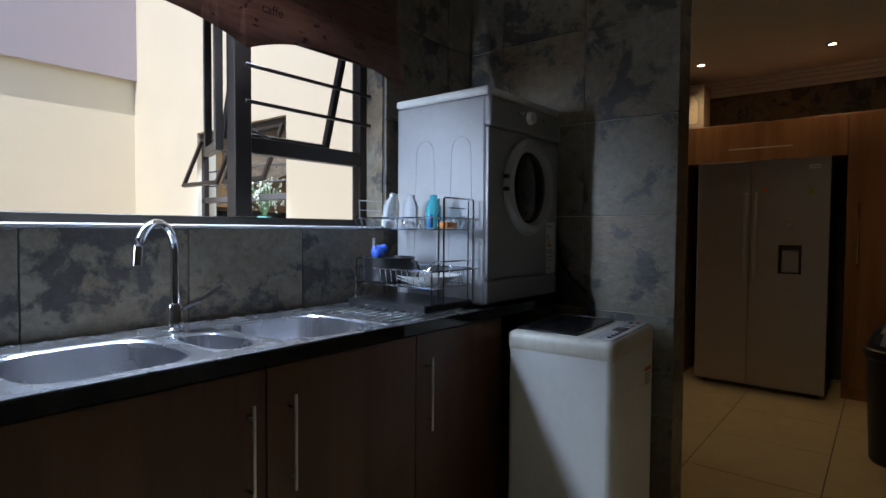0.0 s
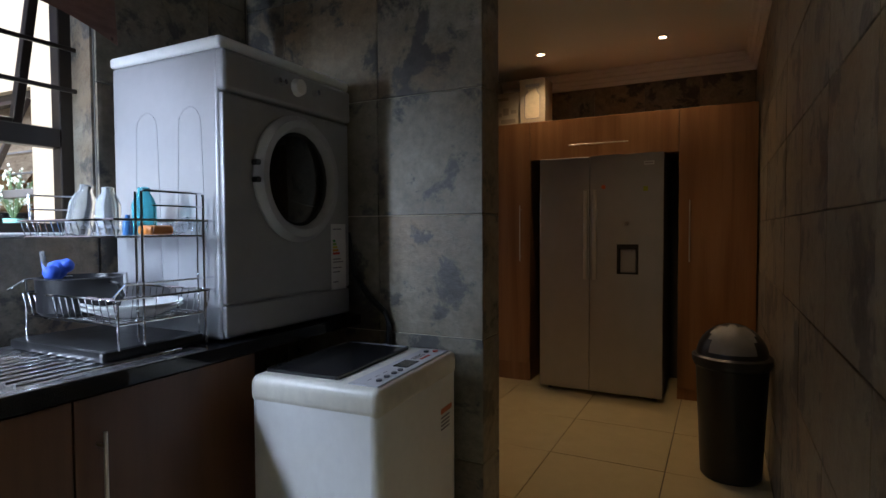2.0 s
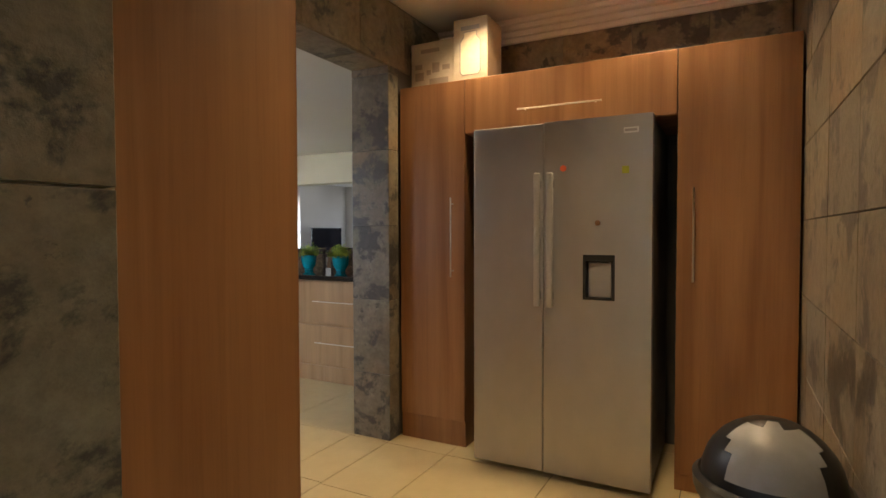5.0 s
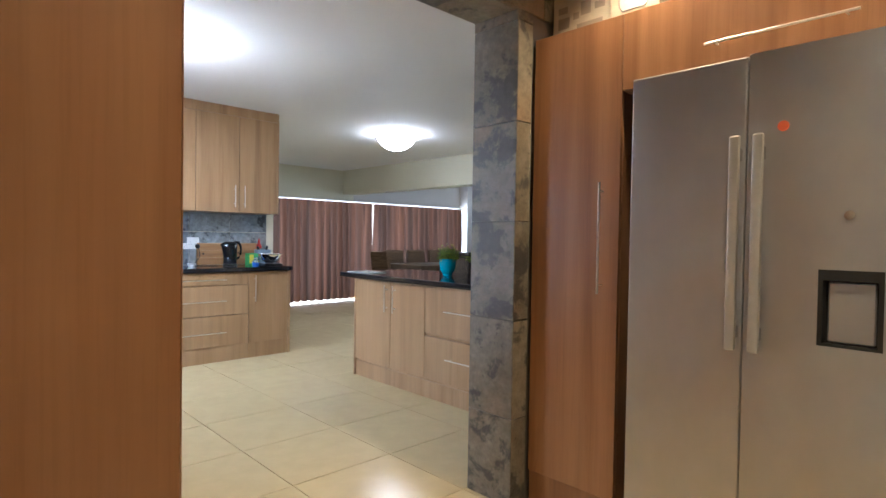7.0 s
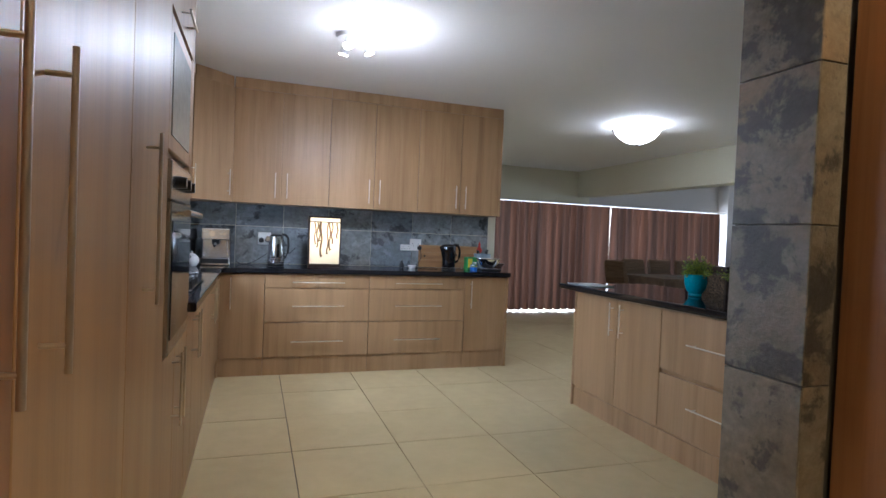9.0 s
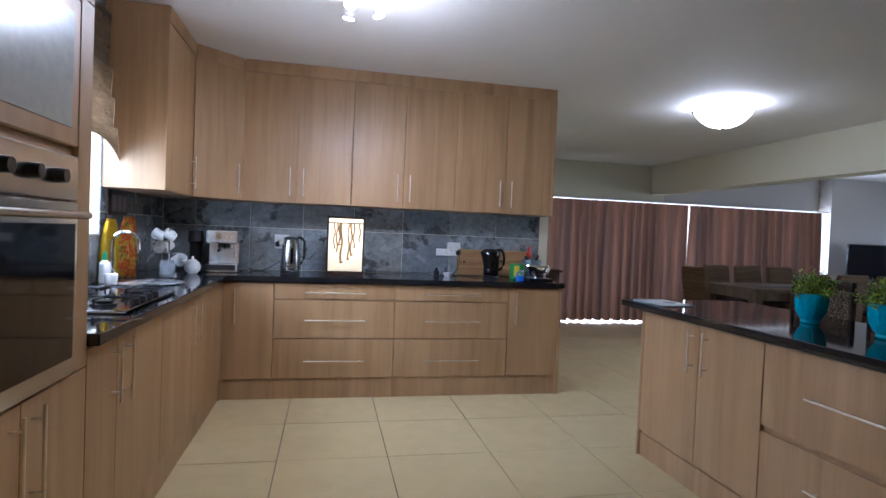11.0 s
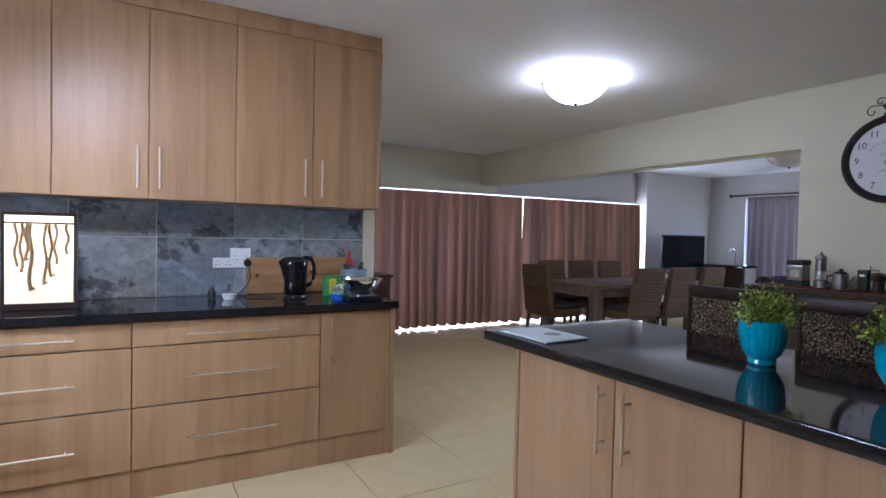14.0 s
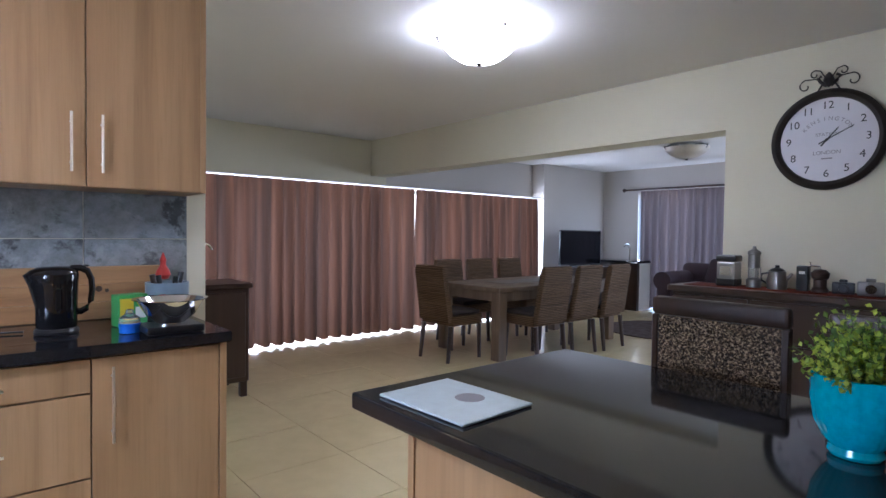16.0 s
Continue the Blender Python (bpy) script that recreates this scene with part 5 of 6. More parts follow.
part("crank", bm_tube(bmesh.new(), [(0, 0, 0.30), (0, 0, 0.33), (0.06, -0.01, 0.335), (0.07, -0.01, 0.36)], 0.005), CHROME, dark_canister)

CLOTH_Y = cloth("yellow_cloth", (0.70, 0.48, 0.03), (0.62, 0.42, 0.04), 0.1)
CLOTH_F = mat("floral_cloth", (0.7, 0.3, 0.05), 0.9)
t_, b_ = nodes(CLOTH_F)
n_ = noise_tex(t_, coords(t_, by_object=False), 11, 3)
t_.links.new(ramp(t_, n_, [(0.36, (0.65, 0.48, 0.05)), (0.47, (0.6, 0.07, 0.02)), (0.55, (0.75, 0.42, 0.05)), (0.65, (0.10, 0.16, 0.03))]), b_.inputs["Base Color"])


def draped(name, m, w, h, material, label):
    bm = bmesh.new()
    nx, nz = 14, 16
    g = [[bm.verts.new((w * (i / nx - 0.5) * (0.35 + 0.65 * (1 - j / nz) ** 0.6), 0.018 * math.sin(i * 1.5 + j * 0.2) * (1 - 0.3 * j / nz), h * j / nz)) for i in range(nx + 1)] for j in range(nz + 1)]
    for j in range(nz):
        for i in range(nx):
            bm.faces.new((g[j][i], g[j][i + 1], g[j + 1][i + 1], g[j + 1][i]))
    bmesh.ops.solidify(bm, geom=bm.faces[:], thickness=0.004)
    return solo(name, bm, material, m, label, "tea towel", "hanging cloths")


draped("tea_towel", pose(2.83, 4.78, Z, 0, 0, 70), 0.16, 0.36, CLOTH_Y, "yellow cloth hanging by the prep sink")
draped("tea_towel", pose(2.86, 4.98, Z, 0, 0, 75), 0.22, 0.38, CLOTH_F, "orange floral tea towel hanging by the tap")
pf = thing("picture_frame", pose(2.783, 5.0, 1.36, 0, 0, 90), "dark frame with three small pictures", "picture")
part("frame", box(-0.14, -0.018, -0.075, 0.14, 0, 0.075, 0.004), BRONZE, pf)
for k in (-1, 0, 1):
    part("picture", box(k * 0.085 - 0.033, -0.0195, -0.05, k * 0.085 + 0.033, -0.017, 0.05), plain("grey_print", (0.22, 0.20, 0.20), 0.6), pf)

soap = thing("soap_bottle", pose(2.87, 4.60, Z), "white soap bottle with a green pump", "bottle")
part("bottle", bm_lathe(bmesh.new(), [(0.0, 0), (0.026, 0), (0.028, 0.01), (0.028, 0.11), (0.012, 0.13), (0.0, 0.13)]), WHITE, soap)
part("cap", bm_lathe(bmesh.new(), [(0.011, 0.13), (0.013, 0.15), (0.006, 0.175), (0.0, 0.178)]), plain("green_cap", (0.02, 0.30, 0.14), 0.4), soap)
solo("ceramic_cup", bm_lathe(bmesh.new(), [(0, 0), (0.03, 0), (0.035, 0.06), (0.032, 0.06), (0.028, 0.006), (0, 0.006)]), WHITE, pose(2.93, 4.52, Z), "small white cup beside the soap", "cup")

ps = thing("prep_sink", pose(3.06, 4.68, 0.9005), "round stainless steel prep sink", "sink")
part("bowl", bm_lathe(bmesh.new(), [(0.20, 0.0), (0.205, 0.006), (0.19, 0.008), (0.178, 0.004), (0.15, 0.0025), (0.03, 0.002), (0.0, 0.002)], seg=44), SINK_STEEL, ps)
pt = thing("kitchen_tap", pose(2.87, 4.70, Z), "chrome arched kitchen tap", "tap")
part("base", bm_lathe(bmesh.new(), [(0.025, 0), (0.022, 0.01), (0.018, 0.07), (0.0, 0.075)]), CHROME, pt)
part("spout", bm_tube(bmesh.new(), [(0, 0, 0.06), (0, 0, 0.22)] + [(0.07 * (1 - math.cos(a)), 0, 0.22 + 0.07 * math.sin(a)) for a in np.linspace(0.3, math.pi, 9)] + [(0.14, 0, 0.17)], 0.011, 10), CHROME, pt)

hob = thing("gas_hob", pose(2.86, 3.50, 0.9015), "stainless steel gas hob with black pan supports", "hob")
part("plate", box(0.0, 0.0, 0.0, 0.48, 0.70, 0.012, 0.006, 2), brushed("hob_steel", (0.30, 0.31, 0.33), 0.14), hob)
for x, y, r in ((0.13, 0.15, 0.045), (0.35, 0.15, 0.035), (0.13, 0.50, 0.035), (0.35, 0.50, 0.045)):
    bu = part("burner", bm_lathe(bmesh.new(), [(0.0, 0.012), (r + 0.014, 0.012), (r + 0.012, 0.02), (r, 0.022), (r, 0.032), (0.0, 0.034)], (x, y, 0), 24), BLACK, hob)
    gb = bmesh.new()
    for a in (0, 90):
        dx, dy = 0.10 * math.cos(radians(a)), 0.10 * math.sin(radians(a))
        bm_tube(gb, [(x - dx, y - dy, 0.014), (x - dx, y - dy, 0.046), (x + dx, y + dy, 0.046), (x + dx, y + dy, 0.014)], 0.0055, 6)
    for sx, sy in ((-1, -1), (1, -1), (1, 1), (-1, 1)):
        bm_tube(gb, [(x + sx * 0.10, y + sy * 0.10, 0.044), (x + sx * 0.10, y - sy * 0.10, 0.044)], 0.005, 6)
    part("pan_support", gb, BLACK, hob)
for k in range(4):
    part("knob", bm_cyl(bmesh.new(), (0.445, 0.22 + 0.085 * k, 0.012), (0.445, 0.22 + 0.085 * k, 0.034), 0.018, 0.015, 16), BLACK, hob)

brd = thing("cutting_board", pose(5.20, 5.935, Z), "long knotty wooden board leaning on the tiled splashback", "board")
for k, (h0, h1) in enumerate(((0.0, 0.074), (0.0745, 0.150), (0.1505, 0.225))):
    part("plank", box(0, 0.0012 * (k % 2), h0, 0.64, 0.028, h1, 0.003), WOOD_BOARD, brd)
for u, z, r in ((0.06, 0.115, 0.011), (0.40, 0.13, 0.013), (0.43, 0.122, 0.008), (0.55, 0.05, 0.009)):
    part("knot", bm_cyl(bmesh.new(), (u, 0.0008, z), (u, -0.0012, z), r, r * 0.8, 12), WOOD_DARK, brd)
tb = thing("tea_box", pose(5.67, 5.70, Z, 0, 0, 12), "green and yellow tea carton", "carton")
part("carton", box(-0.055, -0.035, 0, 0.055, 0.035, 0.125, 0.002), plain("green_card", (0.05, 0.33, 0.08), 0.5), tb)
part("label", box(-0.05, -0.0362, 0.02, 0.0, -0.0345, 0.11), plain("yellow_card", (0.70, 0.55, 0.03), 0.5), tb)
part("label", box(0.008, -0.0362, 0.03, 0.048, -0.0345, 0.075), WHITE, tb)
bc = thing("baby_cup", pose(5.635, 5.52, Z), "small blue cup with a clear lid", "cup")
part("cup", bm_lathe(bmesh.new(), [(0, 0), (0.034, 0), (0.037, 0.035), (0, 0.036)]), plain("bright_blue", (0.02, 0.14, 0.62), 0.35), bc)
part("lid", bm_lathe(bmesh.new(), [(0.036, 0.036), (0.034, 0.055), (0.015, 0.07), (0.012, 0.085), (0, 0.088)]), CLEAR, bc)
sc_ = thing("kitchen_scale", pose(5.765, 5.47, Z), "flat black digital kitchen scale", "scale")
part("body", box(-0.10, -0.085, 0.0, 0.10, 0.085, 0.028, 0.008, 2), BLACK, sc_)
part("pan_rest", bm_cyl(bmesh.new(), (0, 0, 0.028), (0, 0, 0.034), 0.05, seg=24), CHROME, sc_)
solo("steel_bowl", bm_lathe(bmesh.new(), [(0.0, 0.0), (0.05, 0.0), (0.085, 0.03), (0.118, 0.085), (0.132, 0.088), (0.132, 0.091), (0.116, 0.089), (0.08, 0.034), (0.045, 0.006), (0.0, 0.005)], seg=40), CHROME, pose(5.765, 5.47, Z + 0.0345), "shallow polished steel bowl on the scale", "bowl")
uh = thing("utensil_jar", pose(5.83, 5.78, Z), "grey-blue utensil jar holding tools", "jar")
part("jar", bm_lathe(bmesh.new(), [(0, 0), (0.075, 0), (0.082, 0.01), (0.086, 0.16), (0.080, 0.16), (0.076, 0.015), (0, 0.012)], seg=32), plain("grey_blue_glaze", (0.22, 0.29, 0.36), 0.3), uh)
for a, col, ln in ((0.3, BLACK, 0.20), (1.9, BLACK, 0.185), (3.4, WOOD_DARK, 0.195), (5.0, BLACK, 0.19)):
    part("utensil", bm_cyl(bmesh.new(), (0.03 * math.cos(a), 0.03 * math.sin(a), 0.02), (0.065 * math.cos(a), 0.065 * math.sin(a), ln), 0.007, 0.012), col, uh)
RED = plain("red_glaze", (0.5, 0.03, 0.02), 0.3)
solo("rooster_ornament", bm_lathe(bmesh.new(), [(0, 0), (0.03, 0.005), (0.045, 0.03), (0.036, 0.06), (0.018, 0.085), (0.016, 0.105), (0.02, 0.12), (0.012, 0.14), (0.004, 0.165), (0, 0.168)], seg=18), RED, pose(5.84, 5.89, Z + 0.163) @ Matrix.Scale(0.72, 4), "red glazed rooster ornament", "ornament")
pc = thing("plug_adaptor", pose(4.985, 5.79, Z, 0, 0, 15), "black travel plug on the worktop", "plug")
part("body", bm_lathe(bmesh.new(), [(0, 0), (0.022, 0), (0.024, 0.03), (0.015, 0.05), (0.008, 0.065), (0, 0.066)]), BLACK, pc)
part("pin", bm_cyl(bmesh.new(), (0.01, 0, 0.06), (0.012, 0, 0.085), 0.003), CHROME, pc)
solo("small_dish", bm_lathe(bmesh.new(), [(0, 0), (0.03, 0), (0.042, 0.03), (0.039, 0.03), (0.027, 0.006), (0, 0.006)]), WHITE, pose(5.07, 5.72, Z), "small white dish near the socket", "dish")

# ---------------- island things ----------------
pm = solo("glass_board", box(-0.11, -0.14, 0, 0.11, 0.14, 0.006, 0.002), plain("pale_blue_print", (0.60, 0.70, 0.73), 0.3), pose(6.026, 4.135, 0.9015, 0, 0, 2), "pale blue printed glass board on the island", "board")
part("print", bm_lathe(bmesh.new(), [(0.0, 0.0063), (0.03, 0.0066), (0.035, 0.0062)], (0.03, -0.02, 0), 18), INK_GREY, pm)

LEAF = mat("leaf_green", (0.1, 0.2, 0.03), 0.5)
t_, b_ = nodes(LEAF)
geo = t_.nodes.new("ShaderNodeNewGeometry")
t_.links.new(ramp(t_, geo.outputs["Random Per Island"], [(0.0, (0.04, 0.10, 0.015)), (0.4, (0.18, 0.30, 0.03)), (1.0, (0.52, 0.60, 0.07))]), b_.inputs["Base Color"])
POT = plain("turquoise_glaze", (0.010, 0.40, 0.54), 0.14, vary=0.25, scale=60, Coat_Weight=0.4)


def plant(m, seed, label):
    p = thing("potted_plant", m, label, "potted plant", "island plants")
    part("pot", bm_lathe(bmesh.new(), [(0.0, 0.0), (0.048, 0.0), (0.052, 0.006), (0.049, 0.018), (0.062, 0.032), (0.078, 0.06), (0.085, 0.10), (0.086, 0.145), (0.081, 0.147), (0.079, 0.125), (0.0, 0.122)], seg=96,
                         wobble=lambda i, z: 1 + (0.018 * math.cos(i * math.pi / 2) if 0.03 < z < 0.135 else 0)), POT, p, "ribbed turquoise glazed pot")
    part("soil", bm_cyl(bmesh.new(), (0, 0, 0.118), (0, 0, 0.126), 0.079, seg=32), plain("soil", (0.03, 0.02, 0.012), 0.9), p)
    r = random.Random(seed)
    stems, bm = bmesh.new(), bmesh.new()
    for _ in range(84):
        a, el = r.uniform(0, 2 * math.pi), r.uniform(0.15, 1.5)
        ln = r.uniform(0.075, 0.125) * (0.85 + 0.35 * math.sin(el))
        d = Vector((math.cos(a) * math.cos(el), math.sin(a) * math.cos(el), math.sin(el) * 0.85 + 0.12))
        s0 = Vector((r.uniform(-0.04, 0.04), r.uniform(-0.04, 0.04), 0.12))
        bm_tube(stems, [s0, s0 + d * ln * 0.5 + Vector((0, 0, 0.012)), s0 + d * ln], 0.0012, 4)
        for k in range(26):
            f = 0.35 + 0.65 * k / 25
            c = s0 + d * ln * f + Vector((r.gauss(0, 0.009), r.gauss(0, 0.009), r.gauss(0, 0.008)))
            u = Vector((r.gauss(0, 1), r.gauss(0, 1), r.gauss(0.2, 0.8))).normalized()
            w = u.cross(Vector((r.gauss(0, 1), r.gauss(0, 1), r.gauss(0, 1)))).normalized()
            n = u.cross(w)
            L, B = r.uniform(0.010, 0.016), r.uniform(0.0045, 0.0068)
            vs = [bm.verts.new(c), bm.verts.new(c + u * L * 0.5 + w * B + n * 0.002), bm.verts.new(c + u * L), bm.verts.new(c + u * L * 0.5 - w * B + n * 0.002)]
            bm.faces.new((vs[0], vs[1], vs[2]))
            bm.faces.new((vs[0], vs[2], vs[3]))
    part("stem", stems, plain("stem_green", (0.08, 0.12, 0.03), 0.6), p)
    part("foliage", bm, LEAF, p, "dense small yellow-green leaves", smooth=0)
    return p


plant(pose(6.372, 3.458, 0.9015) @ Matrix.Diagonal((0.82, 0.82, 0.97, 1.0)), 11, "leafy green plant in a ribbed turquoise pot")
plant(pose(6.35, 3.06, 0.9015, 0, 0, 70) @ Matrix.Diagonal((0.87, 0.87, 0.97, 1.0)), 12, "second leafy plant in a turquoise pot on the island")

WEAVE = mat("woven_fibre", (0.05, 0.035, 0.025), 0.55)
t_, b_ = nodes(WEAVE)
n_ = noise_tex(t_, coords(t_, (1, 1, 1)), 130, 2)
t_.links.new(ramp(t_, n_, [(0.38, (0.010, 0.007, 0.006)), (0.52, (0.10, 0.068, 0.042)), (0.63, (0.36, 0.27, 0.17))]), b_.inputs["Base Color"])


b_.inputs["Specular IOR Level"].default_value = 0.2


def bar_stool(m):
    """Faces -y in its own coordinates."""
    s = thing("bar_stool", m, "dark bar stool with a woven fibre back", "bar stool", "stools at the island")
    for u in (-0.19, 0.19):
        part("leg", box(u - 0.019, -0.30, 0, u + 0.019, -0.262, 0.64, 0.003), WOOD_DARK, s)
        part("leg", box(u - 0.019, 0.0, 0, u + 0.019, 0.038, 0.76, 0.003), WOOD_DARK, s)
        part("stretcher", box(u - 0.012, -0.262, 0.22, u + 0.012, 0.0, 0.25, 0.002), WOOD_DARK, s)
    part("stretcher", box(-0.171, -0.29, 0.28, 0.171, -0.27, 0.31, 0.002), WOOD_DARK, s)
    part("seat", box(-0.205, -0.31, 0.64, 0.205, 0.03, 0.685, 0.012, 2), WEAVE, s)
    part("top_rail", box(-0.205, 0.0, 1.025, 0.205, 0.042, 1.085, 0.012, 2), WOOD_DARK, s)
    for u in (-0.205, 0.185):
        part("post", box(u, 0.004, 0.76, u + 0.02, 0.038, 1.026, 0.003), WOOD_DARK, s)
    part("backrest", box(-0.185, 0.012, 0.70, 0.185, 0.030, 1.026, 0.003), WEAVE, s, "woven backrest")
    wv = bmesh.new()
    r = random.Random(5)
    for j in range(22):
        z = 0.715 + 0.0142 * j
        for i in range(20):
            x = -0.178 + 0.0187 * i + (0.009 if j % 2 else 0)
            if x < 0.178:
                tw = r.uniform(-0.5, 0.5)
                c, sn = 0.0085 * math.cos(tw), 0.0085 * math.sin(tw)
                d = 0.004 + 0.003 * r.random()
                a, b, e, f = (x - c, 0.0118, z - sn - 0.005), (x + c, 0.0118, z + sn - 0.005), (x + c, 0.0118, z + sn + 0.005), (x - c, 0.0118, z - sn + 0.005)
                v = [wv.verts.new(q) for q in (a, b, e, f)]
                top = wv.verts.new((x, 0.0118 - d, z))
                for k in range(4):
                    wv.faces.new((v[k], v[(k + 1) % 4], top))
    part("weave", wv, WEAVE, s, "knotted woven strands", smooth=0)
    return s


st0 = bar_stool(pose(6.92, 3.94, 0, 0, 0, W))
copy_thing(st0, pose(6.92, 3.44, 0, 0, 0, W))

# ---------------- clock ----------------
ck = thing("wall_clock", pose(9.278, 4.272, 1.905, 0, 0, W), "large round station clock with a wrought iron crest", "clock")
R = 0.315
seg = 64
prof = [(R - 0.055, 0.012), (R - 0.05, 0.03), (R - 0.03, 0.042), (R - 0.012, 0.036), (R, 0.02), (R, 0.0), (R - 0.055, 0.0)]
bm = bmesh.new()
rings = [[bm.verts.new((r * math.cos(2 * math.pi * i / seg), -h, r * math.sin(2 * math.pi * i / seg))) for i in range(seg)] for r, h in prof]
for a, b in zip(rings, rings[1:]):
    for i in range(seg):
        bm.faces.new((a[i], a[(i + 1) % seg], b[(i + 1) % seg], b[i]))
part("rim", bm, plain("clock_rim", (0.018, 0.014, 0.012), 0.4), ck, "dark bronze moulded rim")
part("dial", bm_cyl(bmesh.new(), (0, -0.008, 0), (0, -0.014, 0), R - 0.052, seg=seg), plain("clock_dial", (0.66, 0.65, 0.70), 0.5, vary=0.06, scale=8), ck, "off-white printed dial")
for h in range(1, 13):
    a = radians(90 - 30 * h)
    text_mesh("numeral", str(h), 0.066, INK, ck, pose(0.213 * math.cos(a), -0.0148, 0.213 * math.sin(a), 90, 0, 0))
word = "KENSINGTON"
for i, ch in enumerate(word):
    a = radians(150 - 120 * i / (len(word) - 1))
    text_mesh("lettering", ch, 0.034, INK_GREY, ck, pose(0.142 * math.cos(a), -0.0148, 0.012 + 0.118 * math.sin(a), 90, 0, 0) @ pose(0, 0, 0, 0, 0, (math.degrees(a) - 90) * 0.75))
text_mesh("lettering", "STATION", 0.03, INK_GREY, ck, pose(0, -0.0148, 0.032, 90, 0, 0))
text_mesh("lettering", "LONDON", 0.034, INK_GREY, ck, pose(0, -0.0148, -0.082, 90, 0, 0))
part("print_line", box(-0.03, -0.0148, -0.122, 0.03, -0.0138, -0.114), INK_GREY, ck)
for ang_, ln, w in ((62, 0.15, 0.004), (40, 0.085, 0.005)):
    hb = bm_prism(bmesh.new(), [(-w, -0.05), (w, -0.05), (w * 0.6, ln), (0, ln + 0.012), (-w * 0.6, ln)], 0, 0.002)
    hb.transform(pose(0, -0.0175 if ln > 0.1 else -0.016, 0.0, 90, 0, 0) @ pose(0, 0, 0, 0, 0, -ang_))
    part("clock_hand", hb, INK, ck)
part("hub", bm_cyl(bmesh.new(), (0, -0.014, 0), (0, -0.021, 0), 0.009, seg=16), INK, ck)
IRON = plain("wrought_iron", (0.02, 0.015, 0.013), 0.5)


def scroll(cx, cz, r0, turns, sgn, lead):
    pts = list(lead)
    for k in range(22):
        u = k / 21
        a = math.pi * 0.5 - sgn * u * turns * 2 * math.pi
        rr = r0 * (1 - 0.75 * u)
        pts.append((cx + rr * math.cos(a), -0.015, cz + rr * math.sin(a)))
    return pts


crest = [bm_lathe(bmesh.new(), [(0.0, -0.045), (0.018, -0.03), (0.032, 0.0), (0.022, 0.025), (0.012, 0.04), (0.0, 0.052)], (0, -0.015, R + 0.055), 14)]
part("crest", crest[0], IRON, ck, "iron leaf crest")
for sgn in (-1, 1):
    part("crest_leaf", bm_tube(bmesh.new(), [(sgn * 0.012, -0.015, R + 0.02), (sgn * 0.045, -0.015, R + 0.05), (sgn * 0.058, -0.015, R + 0.075), (sgn * 0.04, -0.015, R + 0.085)], 0.010, 8), IRON, ck)
    part("scroll", bm_tube(bmesh.new(), scroll(sgn * 0.125, R + 0.035, 0.042, 0.8, sgn, [(sgn * 0.03, -0.015, R + 0.045), (sgn * 0.07, -0.015, R + 0.072)]), 0.004, 6), IRON, ck)
    part("scroll", bm_tube(bmesh.new(), scroll(sgn * 0.075, R + 0.10, 0.028, 0.8, sgn, [(sgn * 0.02, -0.015, R + 0.075), (sgn * 0.045, -0.015, R + 0.12)]), 0.004, 6), IRON, ck)
    part("stay", bm_cyl(bmesh.new(), (sgn * 0.06, -0.012, R - 0.01), (sgn * 0.03, -0.015, R + 0.04), 0.005), IRON, ck)

# ---------------- sideboard under the clock ----------------
sbd = thing("sideboard", pose(8.87, 5.06, 0, 0, 0, W), "dark wooden sideboard against the clock wall", "sideboard")
part("top", box(-0.02, -0.02, 0.915, 2.02, 0.405, 0.955, 0.006), WOOD_DARK, sbd)
part("body", box(0.0, 0.02, 0.10, 2.0, 0.395, 0.915, 0.004), WOOD_DARK, sbd)
for k in range(4):
    dr_ = part("drawer", box(0.02 + 0.49 * k, 0.0, 0.66, 0.49 + 0.49 * k, 0.022, 0.895, 0.004), WOOD_DARK, sbd)
    part("knob", bm_lathe(bmesh.new(), [(0.0, 0), (0.008, 0.0), (0.014, 0.02), (0.0, 0.026)], seg=14), BRONZE, dr_).matrix_local = pose(0.255 + 0.49 * k, 0.0, 0.78, 90, 0, 0)
    dr_ = part("door", box(0.02 + 0.49 * k, 0.0, 0.12, 0.49 + 0.49 * k, 0.022, 0.64, 0.004), WOOD_DARK, sbd)
for u in (0.03, 1.93):
    for v in (0.03, 0.33):
        part("leg", box(u, v, 0, u + 0.05, v + 0.05, 0.105, 0.003), WOOD_DARK, sbd)
runner = bmesh.new()
bm_box(runner, 0, -0.14, 0, 1.75, 0.14, 0.004, 0.001)
solo("table_runner", runner, cloth("red_runner", (0.16, 0.035, 0.02), (0.10, 0.03, 0.02), 0.0), pose(9.06, 5.0, 0.9565, 0, 0, W), "faded red woven runner on the sideboard", "runner")
ZS = 0.9615
PEWTER = brushed("pewter", (0.30, 0.29, 0.28), 0.35)
cm = thing("coffee_canister", pose(9.06, 4.757, ZS, 0, 0, W), "dark canister with a steel label", "canister")
part("body", box(-0.06, -0.055, 0, 0.06, 0.055, 0.16, 0.01, 2), PEWTER, cm)
part("lid", box(-0.066, -0.06, 0.161, 0.066, 0.06, 0.205, 0.014, 2), BLACK, cm)
part("label", box(-0.035, -0.057, 0.07, 0.035, -0.054, 0.13), STEEL, cm)
part("foot", box(-0.062, -0.057, -0.0005, 0.062, 0.057, 0.05, 0.006), BLACK, cm)
ml = thing("miners_lamp", pose(9.07, 4.605, ZS), "old brass and steel miner's lamp", "lantern")
part("base", bm_lathe(bmesh.new(), [(0, 0), (0.045, 0), (0.045, 0.05), (0.03, 0.062), (0, 0.062)]), PEWTER, ml)
